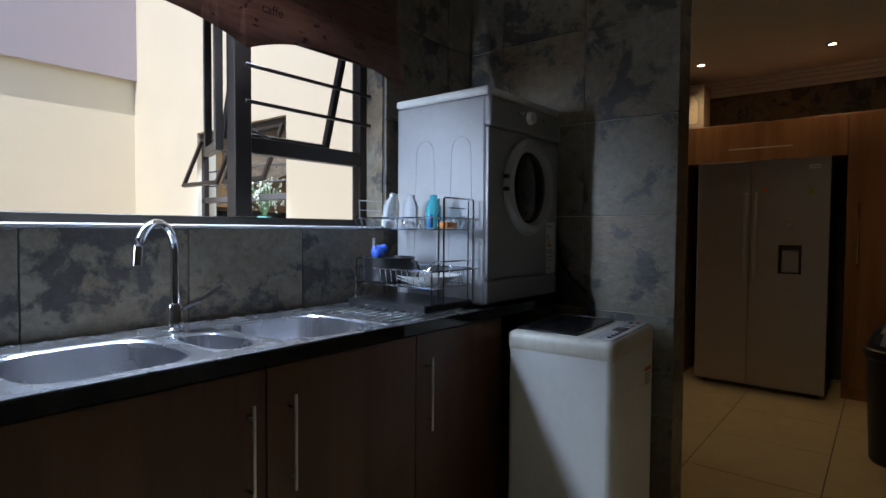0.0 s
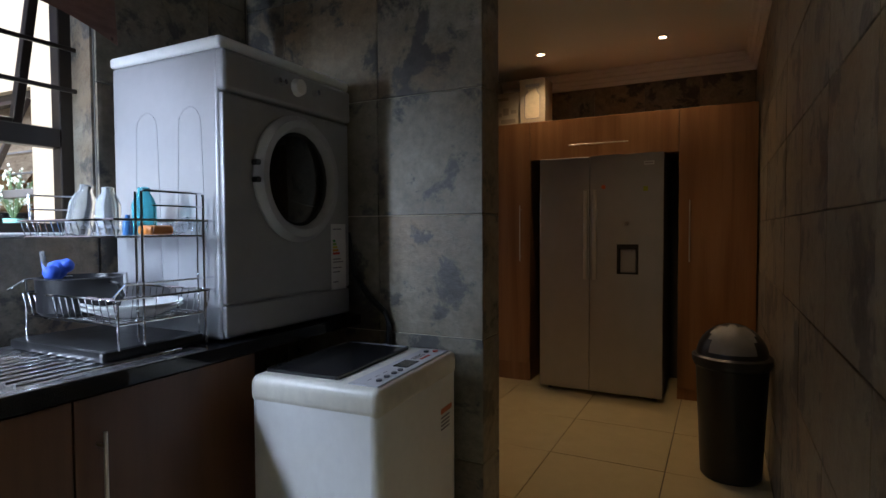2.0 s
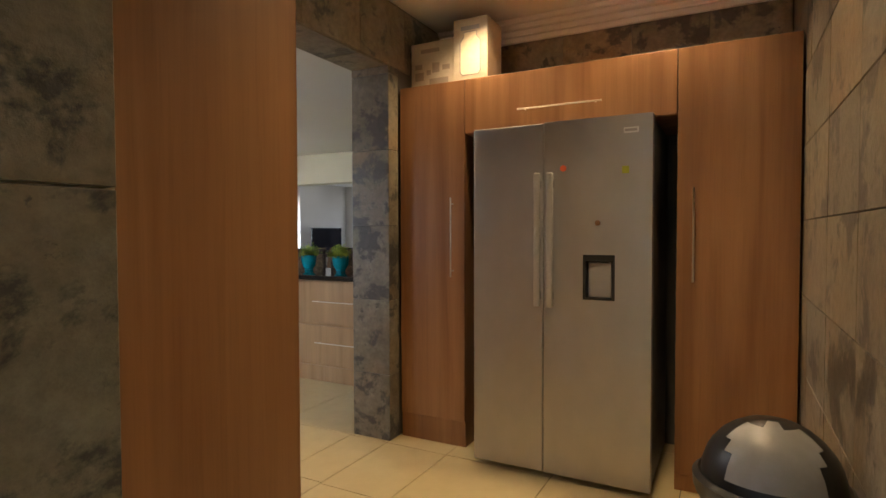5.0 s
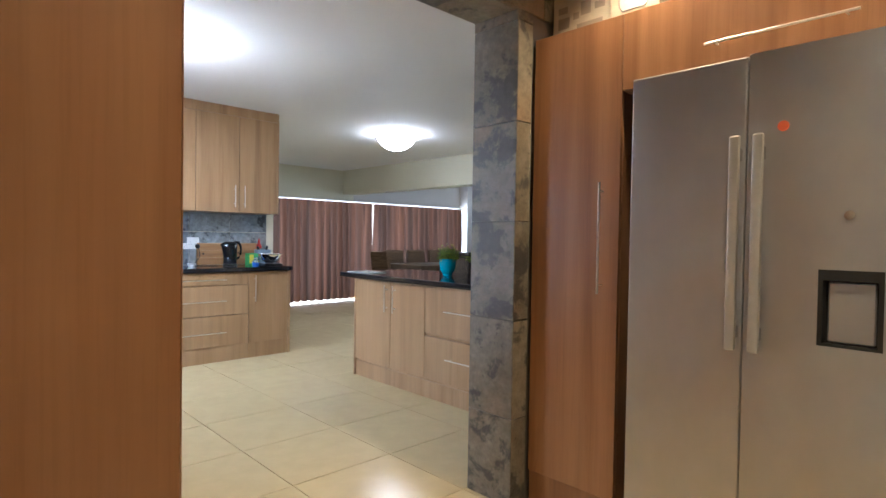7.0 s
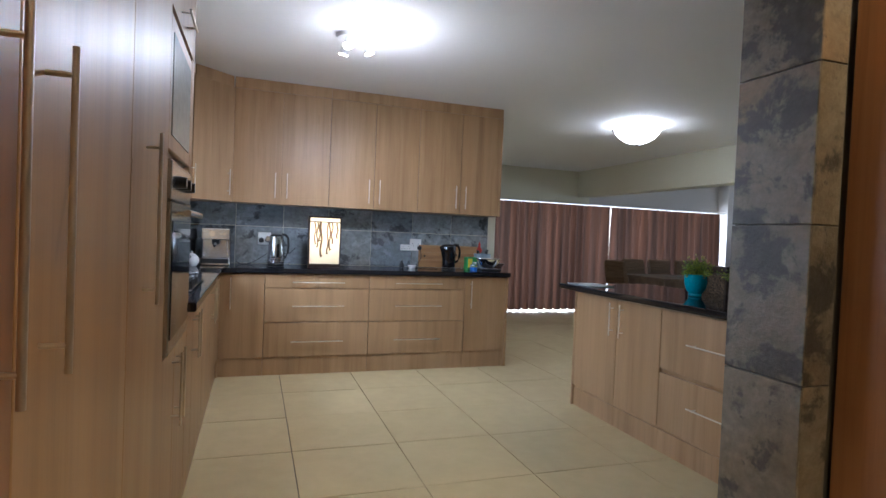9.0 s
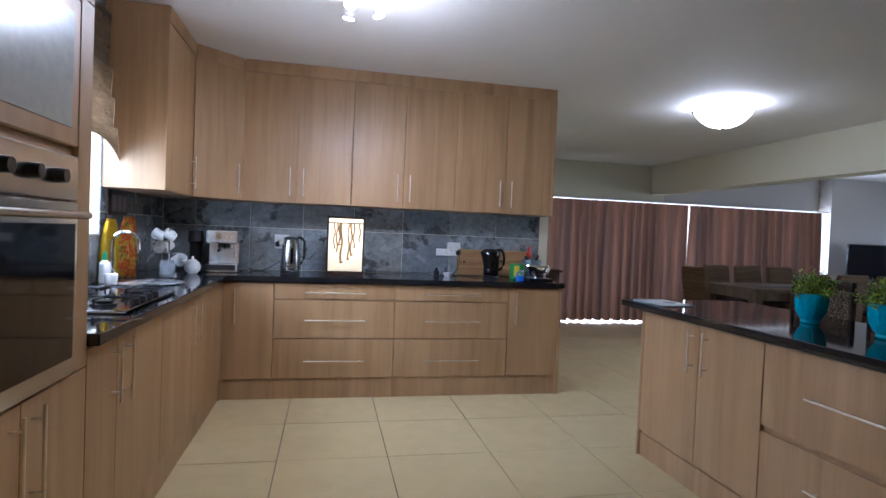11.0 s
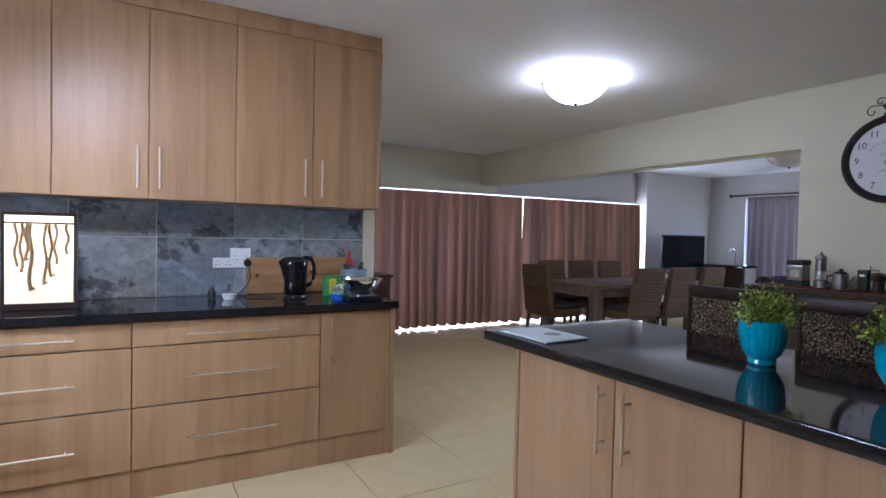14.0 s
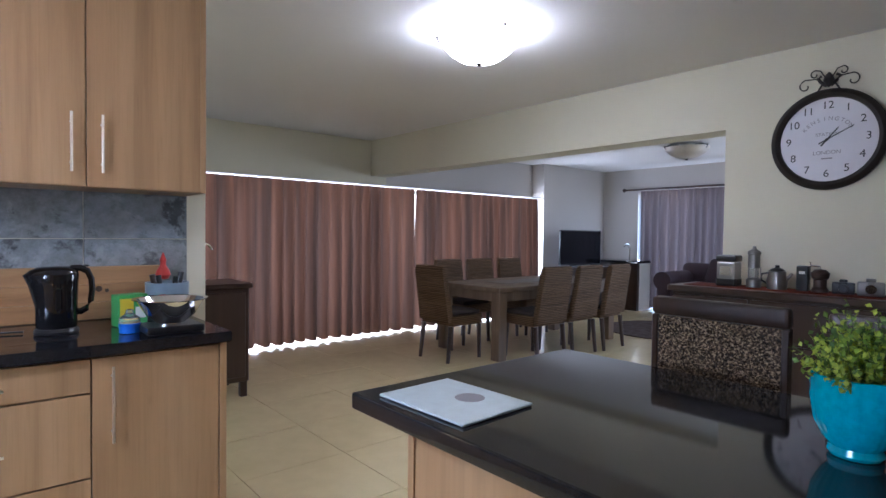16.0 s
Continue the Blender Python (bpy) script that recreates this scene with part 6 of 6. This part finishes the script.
part("glass", bm_lathe(bmesh.new(), [(0.026, 0.062), (0.03, 0.09), (0.026, 0.125), (0.0, 0.125)]), CLEAR, ml)
part("bonnet", bm_lathe(bmesh.new(), [(0.036, 0.125), (0.034, 0.21), (0.04, 0.215), (0.036, 0.235), (0.012, 0.25), (0.01, 0.265), (0, 0.268)]), PEWTER, ml)
for k in range(5):
    a = 2 * math.pi * k / 5
    part("pillar", bm_cyl(bmesh.new(), (0.038 * math.cos(a), 0.038 * math.sin(a), 0.055), (0.038 * math.cos(a), 0.038 * math.sin(a), 0.13), 0.003, seg=6), PEWTER, ml)
cj = thing("coffee_pot", pose(9.06, 4.465, ZS), "pewter coffee pot with a dark handle", "coffee pot")
part("body", bm_lathe(bmesh.new(), [(0, 0), (0.055, 0), (0.06, 0.05), (0.048, 0.10), (0.05, 0.11), (0, 0.115)]), PEWTER, cj)
part("lid", bm_lathe(bmesh.new(), [(0.048, 0.115), (0.03, 0.13), (0.012, 0.135), (0.012, 0.15), (0, 0.152)]), BLACK, cj)
part("handle", bm_tube(bmesh.new(), [(0, 0.05, 0.1), (0, 0.09, 0.09), (0, 0.09, 0.05), (0, 0.055, 0.03)], 0.007), BLACK, cj)
part("spout", bm_cyl(bmesh.new(), (0, -0.05, 0.06), (0, -0.085, 0.10), 0.013, 0.009), PEWTER, cj)
lt = thing("torch_lantern", pose(9.06, 4.32, ZS, 0, 0, W), "black rechargeable torch with a white lamp", "torch")
part("body", box(-0.032, -0.03, 0, 0.032, 0.03, 0.155, 0.008, 2), BLACK, lt)
part("lamp", box(-0.016, -0.032, 0.105, 0.016, -0.029, 0.122, 0.002), WHITE, lt)
gd = thing("coffee_mill", pose(9.07, 4.235, ZS), "dark wooden hand coffee mill", "coffee mill")
part("body", bm_lathe(bmesh.new(), [(0, 0), (0.045, 0), (0.045, 0.015), (0.034, 0.03), (0.034, 0.075), (0.045, 0.085), (0.05, 0.115), (0.03, 0.135), (0, 0.14)]), WOOD_DARK, gd)
part("crank", bm_tube(bmesh.new(), [(0, 0, 0.14), (0, 0, 0.155), (0, 0.05, 0.158), (0, 0.055, 0.18)], 0.005), CHROME, gd)
for y, s, mt, lab in ((4.115, 1.0, BLACK, "black leather pouch"), (3.985, 1.15, PEWTER, "old camera in a metal case"), (3.84, 1.2, BLACK, "black vintage camera")):
    cmr = thing("vintage_camera", pose(9.06, y, ZS, 0, 0, W + 12) @ Matrix.Scale(s, 4), lab + " on the sideboard", "camera", "old cameras")
    part("body", box(-0.055, -0.03, 0, 0.055, 0.03, 0.068, 0.008, 2), mt, cmr)
    part("lens", bm_cyl(bmesh.new(), (0, -0.028, 0.036), (0, -0.062, 0.036), 0.026, 0.022, 20), CHROME if mt is PEWTER else BLACK, cmr)
    part("viewfinder", box(-0.02, -0.015, 0.068, 0.02, 0.015, 0.085, 0.004), mt, cmr)

# ---------------- dining and living room ----------------
ch_ = thing("drinks_chest", pose(6.065, 7.42, 0), "dark wooden drinks chest on short legs", "chest")
part("body", box(0.0, 0.0, 0.12, 0.76, 0.46, 0.85, 0.006), WOOD_DARK, ch_)
part("top", box(-0.01, -0.025, 0.85, 0.785, 0.485, 0.885, 0.008), WOOD_DARK, ch_)
for u in (0.01, 0.70):
    for v in (0.01, 0.40):
        part("leg", box(u, v, 0, u + 0.05, v + 0.05, 0.125, 0.003), WOOD_DARK, ch_)
for u in (0.03, 0.39):
    d = part("door", box(u, -0.015, 0.16, u + 0.34, 0.002, 0.82, 0.006), WOOD_DARK, ch_)
    part("knob", bm_lathe(bmesh.new(), [(0, 0), (0.007, 0), (0.012, 0.016), (0, 0.02)], seg=12), BRONZE, d).matrix_local = pose(0.335 if u < 0.1 else 0.425, -0.015, 0.5, 90, 0, 0)
solo("bar_tap", bm_tube(bmesh.new(), [(0, 0, 0), (0, 0, 0.24)] + [(0.06 * (1 - math.cos(a)), -0.02, 0.24 + 0.06 * math.sin(a)) for a in np.linspace(0.3, 2.9, 8)], 0.008, 8), CHROME, pose(6.485, 7.62, 0.886), "slim chrome swan-neck tap on the chest", "tap")

tbl = thing("dining_table", pose(9.2, 7.0, 0), "weathered wooden dining table", "dining table")
for k in range(5):
    part("plank", box(0.0, 0.19 * k + 0.001, 0.70, 2.08, 0.19 * k + 0.189, 0.745, 0.004), WOOD_TABLE, tbl)
for b in ((0.03, 0.03, 0.60, 2.05, 0.06, 0.70), (0.03, 0.89, 0.60, 2.05, 0.92, 0.70), (0.03, 0.06, 0.60, 0.06, 0.89, 0.70), (2.02, 0.06, 0.60, 2.05, 0.89, 0.70)):
    part("apron", box(*b, 0.003), WOOD_TABLE, tbl)
for u in (0.0, 1.96):
    for v in (0.0, 0.83):
        part("leg", box(u + 0.002, v + 0.002, 0, u + 0.118, v + 0.118, 0.70, 0.006), WOOD_TABLE, tbl)
solo("table_mat", box(0, 0, 0, 0.9, 0.32, 0.008, 0.003), plain("table_mat_grey", (0.18, 0.16, 0.14), 0.6), pose(9.6, 7.3, 0.746), "grey mat on the dining table", "mat")

RATTAN = mat("woven_rattan", (0.16, 0.11, 0.07), 0.6)
t_, b_ = nodes(RATTAN)
wv_ = t_.nodes.new("ShaderNodeTexWave")
wv_.bands_direction = "Z"
wv_.inputs["Scale"].default_value = 18
wv_.inputs["Distortion"].default_value = 3.5
wv_.inputs["Detail"].default_value = 3
wv_.inputs["Detail Scale"].default_value = 3
t_.links.new(coords(t_), wv_.inputs["Vector"])
t_.links.new(ramp(t_, wv_.outputs["Fac"], [(0.1, (0.055, 0.033, 0.019)), (0.55, (0.12, 0.072, 0.039)), (0.95, (0.19, 0.12, 0.068))]), b_.inputs["Base Color"])
bump(t_, b_, wv_.outputs["Fac"], 0.6, 0.006)
b_.inputs["Specular IOR Level"].default_value = 0.08


def dining_chair(m):
    """Faces -y in its own coordinates; the back stands at y = 0.2."""
    c = thing("dining_chair", m, "woven rattan dining chair with dark legs", "dining chair", "chairs round the table")
    bk = box(-0.225, 0.0, 0.40, 0.225, 0.05, 0.97, 0.016, 2)
    for v in bk.verts:
        f = max(0, v.co.z - 0.45)
        v.co.y += 0.17 + 0.16 * f
        v.co.x *= 1 - 0.10 * f
    part("backrest", bk, RATTAN, c)
    rows = bmesh.new()
    rr = random.Random(8)
    for j in range(33):
        f = 0.0162 * j - 0.02
        lean, half = 0.17 + 0.16 * max(0, f), 0.222 * (1 - 0.10 * max(0, f))
        for y in (lean - 0.002, lean + 0.052):
            bm_tube(rows, [(-half, y, 0.43 + f), (-half / 3, y, 0.43 + f + rr.uniform(-0.004, 0.004)), (half / 3, y, 0.43 + f + rr.uniform(-0.004, 0.004)), (half, y, 0.43 + f)], rr.uniform(0.007, 0.0095), 6)
    part("weave", rows, RATTAN, c, "rough horizontal rattan strands")
    part("seat", box(-0.235, -0.25, 0.36, 0.235, 0.175, 0.46, 0.014, 2), RATTAN, c)
    part("cushion", box(-0.21, -0.24, 0.462, 0.21, 0.155, 0.505, 0.018, 3), plain("dark_cushion", (0.03, 0.022, 0.02), 0.85), c, "dark seat cushion")
    for u in (-0.205, 0.205):
        for v, dv in ((-0.22, -0.01), (0.18, 0.04)):
            part("leg", bm_cyl(bmesh.new(), (u, v, 0.362), (u * 1.03, v + dv, 0.0), 0.026, 0.019, 10), WOOD_DARK, c)
    return c


c0 = dining_chair(pose(9.68, 6.93, 0, 0, 0, 178))
for x, y, a in ((10.22, 6.92, 181), (10.75, 6.90, 183), (9.70, 8.08, 2), (10.24, 8.10, -1), (10.78, 8.06, 1), (8.98, 7.50, 92)):
    copy_thing(c0, pose(x, y, 0, 0, 0, a))

tv = thing("television", pose(12.62, 8.86, 0.80, 0, 0, -6), "black flat-screen television on a low cabinet", "television")
part("screen", box(0, 0, 0.0, 1.0, 0.04, 0.56, 0.004), mat("tv_screen", (0.008, 0.009, 0.012), 0.1), tv)
part("bezel", bm_tube(bmesh.new(), [(0, 0.02, 0), (1.0, 0.02, 0), (1.0, 0.02, 0.56), (0, 0.02, 0.56), (0, 0.02, 0)], 0.022, 6), BLACK, tv)
part("stand", box(0.35, -0.08, -0.05, 0.65, 0.12, -0.02, 0.004), BLACK, tv)
tvs = thing("television_stand", pose(12.5, 8.62, 0), "low dark television cabinet", "cabinet")
part("body", box(0, 0, 0.05, 1.25, 0.50, 0.72, 0.006), WOOD_DARK, tvs)
part("top", box(-0.015, -0.015, 0.72, 1.265, 0.51, 0.749, 0.004), WOOD_DARK, tvs)
part("plinth", box(0.03, 0.03, 0, 1.22, 0.47, 0.05), WOOD_DARK, tvs)
bar = thing("bar_counter", pose(13.82, 8.18, 0), "small bar counter with a black top", "counter")
part("body", box(0.03, 0.0, 0.0, 0.57, 0.95, 0.82, 0.004), WOOD_DARK, bar)
part("top", box(0.0, -0.02, 0.82, 0.58, 0.97, 0.86, 0.004), GRANITE, bar)
part("end_panel", box(0.10, -0.012, 0.0, 0.56, 0.0, 0.815), WHITE, bar, "white end panel")
solo("bar_tap", bm_tube(bmesh.new(), [(0, 0, 0), (0, 0, 0.22)] + [(-0.07 * (1 - math.cos(a)), 0.02, 0.22 + 0.07 * math.sin(a)) for a in np.linspace(0.3, 2.9, 8)], 0.012, 8), CHROME, pose(14.05, 8.45, 0.861), "chrome tap on the bar counter", "tap")
VELVET = plain("plum_upholstery", (0.035, 0.016, 0.022), 0.85, vary=0.3)
sofa = thing("sofa", pose(13.05, 6.15, 0, 0, 0, -90), "dark plum sofa with rolled arms", "sofa")
part("base", box(-1.0, -0.45, 0.06, 1.0, 0.42, 0.40, 0.04, 3), VELVET, sofa)
part("back", box(-1.0, 0.25, 0.40, 1.0, 0.48, 0.90, 0.08, 4), VELVET, sofa)
for u in (-0.92, 0.92):
    part("arm", bm_cyl(box(u - 0.10, -0.46, 0.10, u + 0.10, 0.30, 0.62, 0.04, 3), (u, -0.47, 0.66), (u, 0.30, 0.66), 0.13, seg=24), VELVET, sofa)
for u in (-0.42, 0.42):
    part("seat_cushion", box(u - 0.40, -0.46, 0.40, u + 0.40, 0.26, 0.54, 0.05, 3), VELVET, sofa)
pl_ = box(-0.24, -0.06, -0.2, 0.24, 0.06, 0.2, 0.055, 4)
pl_.transform(pose(0.45, 0.1, 0.76, -18, 8, 0))
solo("scatter_cushion", pl_, VELVET, pose(13.05, 6.9, 0, 0, 0, -90), "plum scatter cushion on the sofa", "cushion")
solo("rug", bm_lathe(bmesh.new(), [(0, 0.0), (0.8, 0.0), (0.8, 0.012), (0, 0.014)], seg=40), cloth("dark_rug", (0.06, 0.04, 0.035), (0.10, 0.08, 0.07), 0.0), pose(12.4, 6.9, 0.001), "round dark rug on the living room floor", "rug")


def curtain(name, m, width, height, pleat, material, label, seed, group=""):
    """Hangs from z = height down to z = 0 in local coordinates, along x."""
    c = thing(name, m, label, "curtain", group)
    r = random.Random(seed)
    n = int(width / pleat * 10)
    rows = [0.0, 0.02, 0.12, 0.3, 0.5, 0.7, 0.85, 0.93, 0.965, 1.0]
    bm = bmesh.new()
    ph = 0.0
    cols = []
    amps = [r.uniform(0.7, 1.2) for _ in range(n // 10 + 3)]
    drift = [r.uniform(-0.4, 0.4) for _ in range(n // 10 + 3)]
    hem = [r.uniform(-0.012, 0.014) for _ in range(n // 10 + 3)]
    for i in range(n + 1):
        x = width * i / n
        k = i // 10
        u = i / 10 + 0.30 * math.sin(x * 2.3 + seed) + 0.18 * math.sin(x * 6.1 + 2 * seed)
        col = []
        for f in rows:
            amp = 0.052 * amps[k] * (1 - 0.55 * f ** 6) * (1.12 - 0.12 * f)
            y = amp * math.sin(2 * math.pi * u + drift[k] * 0.2 * (1 - f)) + 0.015 * math.sin(4 * math.pi * u + 1.0) * (1 - f)
            z = height * f + ((hem[k] * (1 - (u % 1)) + hem[k + 1] * (u % 1)) + 0.016 * math.sin(2 * math.pi * u + 1.4) if f == 0 else 0)
            col.append(bm.verts.new((x, y, z)))
        cols.append(col)
    for a, b in zip(cols, cols[1:]):
        for j in range(len(rows) - 1):
            bm.faces.new((a[j], b[j], b[j + 1], a[j + 1]))
    part("fabric", bm, material, c, smooth=180)
    return c


cl = "floor-length brown pleated curtain drawn over the patio doors"
for x0, x1, sd in ((6.2, 9.685, 1), (9.738, 12.20, 2)):
    curtain("curtain", pose(x0, 9.05, 0.032), x1 - x0, 1.845, 0.158, CURTAIN, cl, sd, "patio curtains")
rail = thing("curtain_rail", pose(6.2, 9.03, 1.89), "white curtain track above the patio doors", "curtain rail")
part("track", box(0.0, -0.012, -0.005, 6.15, 0.03, 0.005, 0.002), WHITE, rail)
# added board that keeps the patio lamp from leaking onto the ceiling
part("pelmet_board", box(0.0, 0.0, 0.0055, 6.15, 0.448, 0.011), WHITE, rail)
for k in range(90):
    part("glider", bm_cyl(bmesh.new(), (0.04 + k * 0.066, 0.0, -0.022), (0.04 + k * 0.066, 0.0, -0.004), 0.005, seg=6), WHITE, rail)
for x in (6.9, 8.3, 9.7, 11.1, 12.15):
    part("bracket", box(x - 6.2 - 0.01, 0.031, -0.006, x - 6.2 + 0.01, 0.44, 0.005), WHITE, rail)
pdoor = thing("patio_door", pose(6.45, 9.56, 0), "aluminium sliding patio doors behind the curtains", "patio door", kind="structure")
for k in range(5):
    part("stile", box(1.42 * k, 0, 0, 1.42 * k + 0.06, 0.05, 1.92, 0.003), WHITE, pdoor)
part("head_rail", box(0, 0, 1.86, 5.75, 0.05, 1.925), WHITE, pdoor)
part("threshold", box(0, -0.02, -0.004, 5.75, 0.07, 0.012), WHITE, pdoor)
curtain("curtain", pose(14.28, 8.38, 0.03, 0, 0, -90), 2.4, 2.06, 0.14, CURTAIN_GREY, "mauve-grey pleated curtain over the far window", 3)
rod = thing("curtain_rod", pose(14.27, 8.68, 2.12, 0, 0, -90), "dark wooden curtain rod with a ball finial", "curtain rod")
part("rod", bm_cyl(bmesh.new(), (0, 0, 0), (2.8, 0, 0), 0.018), WOOD_DARK, rod)
part("finial", bm_lathe(bmesh.new(), [(0, -0.04), (0.03, -0.02), (0.035, 0), (0.03, 0.02), (0, 0.04)], (-0.03, 0, 0), 16), WOOD_DARK, rod)
part("bracket", box(0.12, 0.0, -0.012, 0.15, 0.13, 0.012), WOOD_DARK, rod)

# flowers on the kitchen sill, seen from the scullery
vs_ = thing("flower_vase", pose(2.71, 3.85, 1.1785) @ Matrix.Diagonal((1.25, 1.25, 1.6, 1)), "turquoise vase of white flowers on the sill", "vase")
part("vase", bm_lathe(bmesh.new(), [(0, 0), (0.04, 0), (0.045, 0.10), (0.047, 0.105), (0, 0.10)]), plain("pale_turquoise", (0.20, 0.52, 0.48), 0.4), vs_)
r_ = random.Random(9)
stx, flw = bmesh.new(), bmesh.new()
for _ in range(34):
    a, sp_ = r_.uniform(0, 6.28), r_.uniform(0.02, 0.12)
    tip = Vector((sp_ * math.cos(a), sp_ * math.sin(a), r_.uniform(0.18, 0.30)))
    bm_tube(stx, [(0, 0, 0.095), (tip.x * 0.4, tip.y * 0.4, 0.17), tip], 0.002, 4)
    for k in range(5):
        p = tip + Vector((r_.gauss(0, 0.012), r_.gauss(0, 0.012), r_.gauss(-0.015, 0.02)))
        bmesh.ops.create_icosphere(flw, subdivisions=1, radius=r_.uniform(0.004, 0.008), matrix=Matrix.Translation(p))
part("stem", stx, plain("stem_sage", (0.12, 0.2, 0.08), 0.6), vs_)
part("blossom", flw, plain("white_petals", (0.50, 0.54, 0.44), 0.7), vs_)

# ---------------- tiles, last ----------------
TILE_MESH = {}


def tile_mesh(w, h, th, material, ch=0.0015):
    key = (round(w, 3), round(h, 3), material.name)
    ch = 0.0006 if material is FLOOR_TILE else ch
    if key not in TILE_MESH:
        bm = bmesh.new()
        rings = []
        for i, z in ((0.0, 0.0), (0.0, th - ch), (ch, th)):
            rings.append([bm.verts.new((x, y, z)) for x, y in ((-w / 2 + i, -h / 2 + i), (w / 2 - i, -h / 2 + i), (w / 2 - i, h / 2 - i), (-w / 2 + i, h / 2 - i))])
        for a, b in zip(rings, rings[1:]):
            for k in range(4):
                bm.faces.new((a[k], a[(k + 1) % 4], b[(k + 1) % 4], b[k]))
        bm.faces.new(rings[-1])
        TILE_MESH[key] = mesh_of("tile", bm, material, 0)
    return TILE_MESH[key]


rt = random.Random(21)


def tile_area(parent, m, u0, u1, v0, v1, w, h, material, su=0.0, sv=0.0, joint=0.004, th=0.009, bond=False, holes=(), stuff=None):
    """Tiles in the local xy plane of m, facing +z, from (u0, v0) to (u1, v1); su, sv: where the grid starts."""
    row = math.floor((v0 - sv) / h)
    while sv + row * h < v1 - 0.01:
        a0, a1 = max(v0, sv + row * h), min(v1, sv + (row + 1) * h)
        shift = su + (w / 2 if bond and row % 2 else 0)
        colm = math.floor((u0 - shift) / w)
        while shift + colm * w < u1 - 0.01:
            b0, b1 = max(u0, shift + colm * w), min(u1, shift + (colm + 1) * w)
            colm += 1
            pieces = [(b0, b1, a0, a1)]
            for p0, p1, q0, q1 in holes:
                nxt = []
                for (x0, x1, y0, y1) in pieces:
                    if x1 <= p0 or x0 >= p1 or y1 <= q0 or y0 >= q1:
                        nxt.append((x0, x1, y0, y1))
                        continue
                    if x0 < p0:
                        nxt.append((x0, p0, y0, y1))
                    if x1 > p1:
                        nxt.append((p1, x1, y0, y1))
                    if y0 < q0:
                        nxt.append((max(x0, p0), min(x1, p1), y0, q0))
                    if y1 > q1:
                        nxt.append((max(x0, p0), min(x1, p1), q1, y1))
                pieces = nxt
            for (x0, x1, y0, y1) in pieces:
                if x1 - x0 < 0.02 or y1 - y0 < 0.02:
                    continue
                ob = new("tile", tile_mesh(x1 - x0 - joint, y1 - y0 - joint, th, material))
                ob.parent = parent
                ob.matrix_local = m @ pose((x0 + x1) / 2, (y0 + y1) / 2, rt.uniform(-0.0008, 0.0008), rt.uniform(-0.06, 0.06), rt.uniform(-0.06, 0.06), 0)
        row += 1


def facing(x, y, way):
    """A wall plane through (x, y): local x along the wall to the right of the viewer, y up, z towards the viewer."""
    return pose(x, y, 0, 0, 0, way) @ pose(0, 0, 0, 90, 0, 0)


TW, TH = 0.463, 0.444
tile_area(sink_wall, facing(0, 1.70, S), -1.19, 2.59, 0.0, 2.62, TW, TH, SLATE, 0.544, -0.017, holes=((-0.40, 1.937, 1.244, 2.22),))
tile_area(west_wall, facing(2.601, 0, W), -1.69, -0.58, 0.0, 2.62, TW, TH, SLATE, -1.013, -0.017)
tile_area(west_wall, facing(0, 0.590, S), 2.594, 2.752, 0.0, 2.62, TW, TH, SLATE, 2.594, -0.017)
tile_area(right_wall, facing(0, -0.411, 180), -5.79, 1.19, 0.0, 2.62, 0.50, 0.325, SLATE, 0.0, 0.006)
tile_area(fridge_wall, facing(5.799, 0, W), -1.68, 0.40, 2.10, 2.50, 0.42, 0.405, SLATE, 0, 2.10)
tile_area(column, facing(5.073, 0, W), -1.952, -1.682, 0.0, 2.25, 0.28, 0.45, SLATE, -1.952, -0.05)
tile_area(column, facing(0, 1.691, S), 5.065, 5.17, 0.0, 2.25, 0.12, 0.45, SLATE, 5.065, -0.05)
tile_area(column, facing(0, 1.691, S), 3.372, 5.79, 2.245, 2.62, TW, TH, SLATE, 3.4, 2.245)
tile_area(column, facing(0, 1.944, 180), -9.27, -5.09, 0.0, 2.5, TW, TH, SLATE, 0, 0)
tile_area(column, pose(0, 0, 2.251, 180, 0, 0), 3.375, 5.062, -1.944, -1.691, TW, 0.30, SLATE, 3.4, -1.944)
tile_area(back_wall, facing(0, 5.981, S), 2.79, 5.965, 0.90, 1.45, 0.42, 0.40, SLATE_SPLASH, 5.13 - 0.42 * 6, 0.845)
tile_area(west_wall, facing(2.779, 0, E), 3.16, 5.97, 0.90, 2.52, 0.42, 0.40, SLATE_SPLASH, 3.16, 0.90, holes=((3.40, 4.74, 1.165, 2.10),))
tile_area(floor, pose(0, 0, -0.0085), -1.19, 5.79, -0.40, 1.69, 0.605, 0.605, FLOOR_TILE, 0.2, 0.08, joint=0.005)
tile_area(floor, pose(0, 0, -0.0085), 2.8, 9.30, 1.69, 9.47, 0.597, 0.575, FLOOR_TILE, 4.447, 4.26, joint=0.005)
tile_area(floor, pose(0, 0, -0.0085), 9.30, 14.39, 1.95, 9.47, 1.194, 1.15, FLOOR_TILE, 4.447, 4.26, joint=0.005)
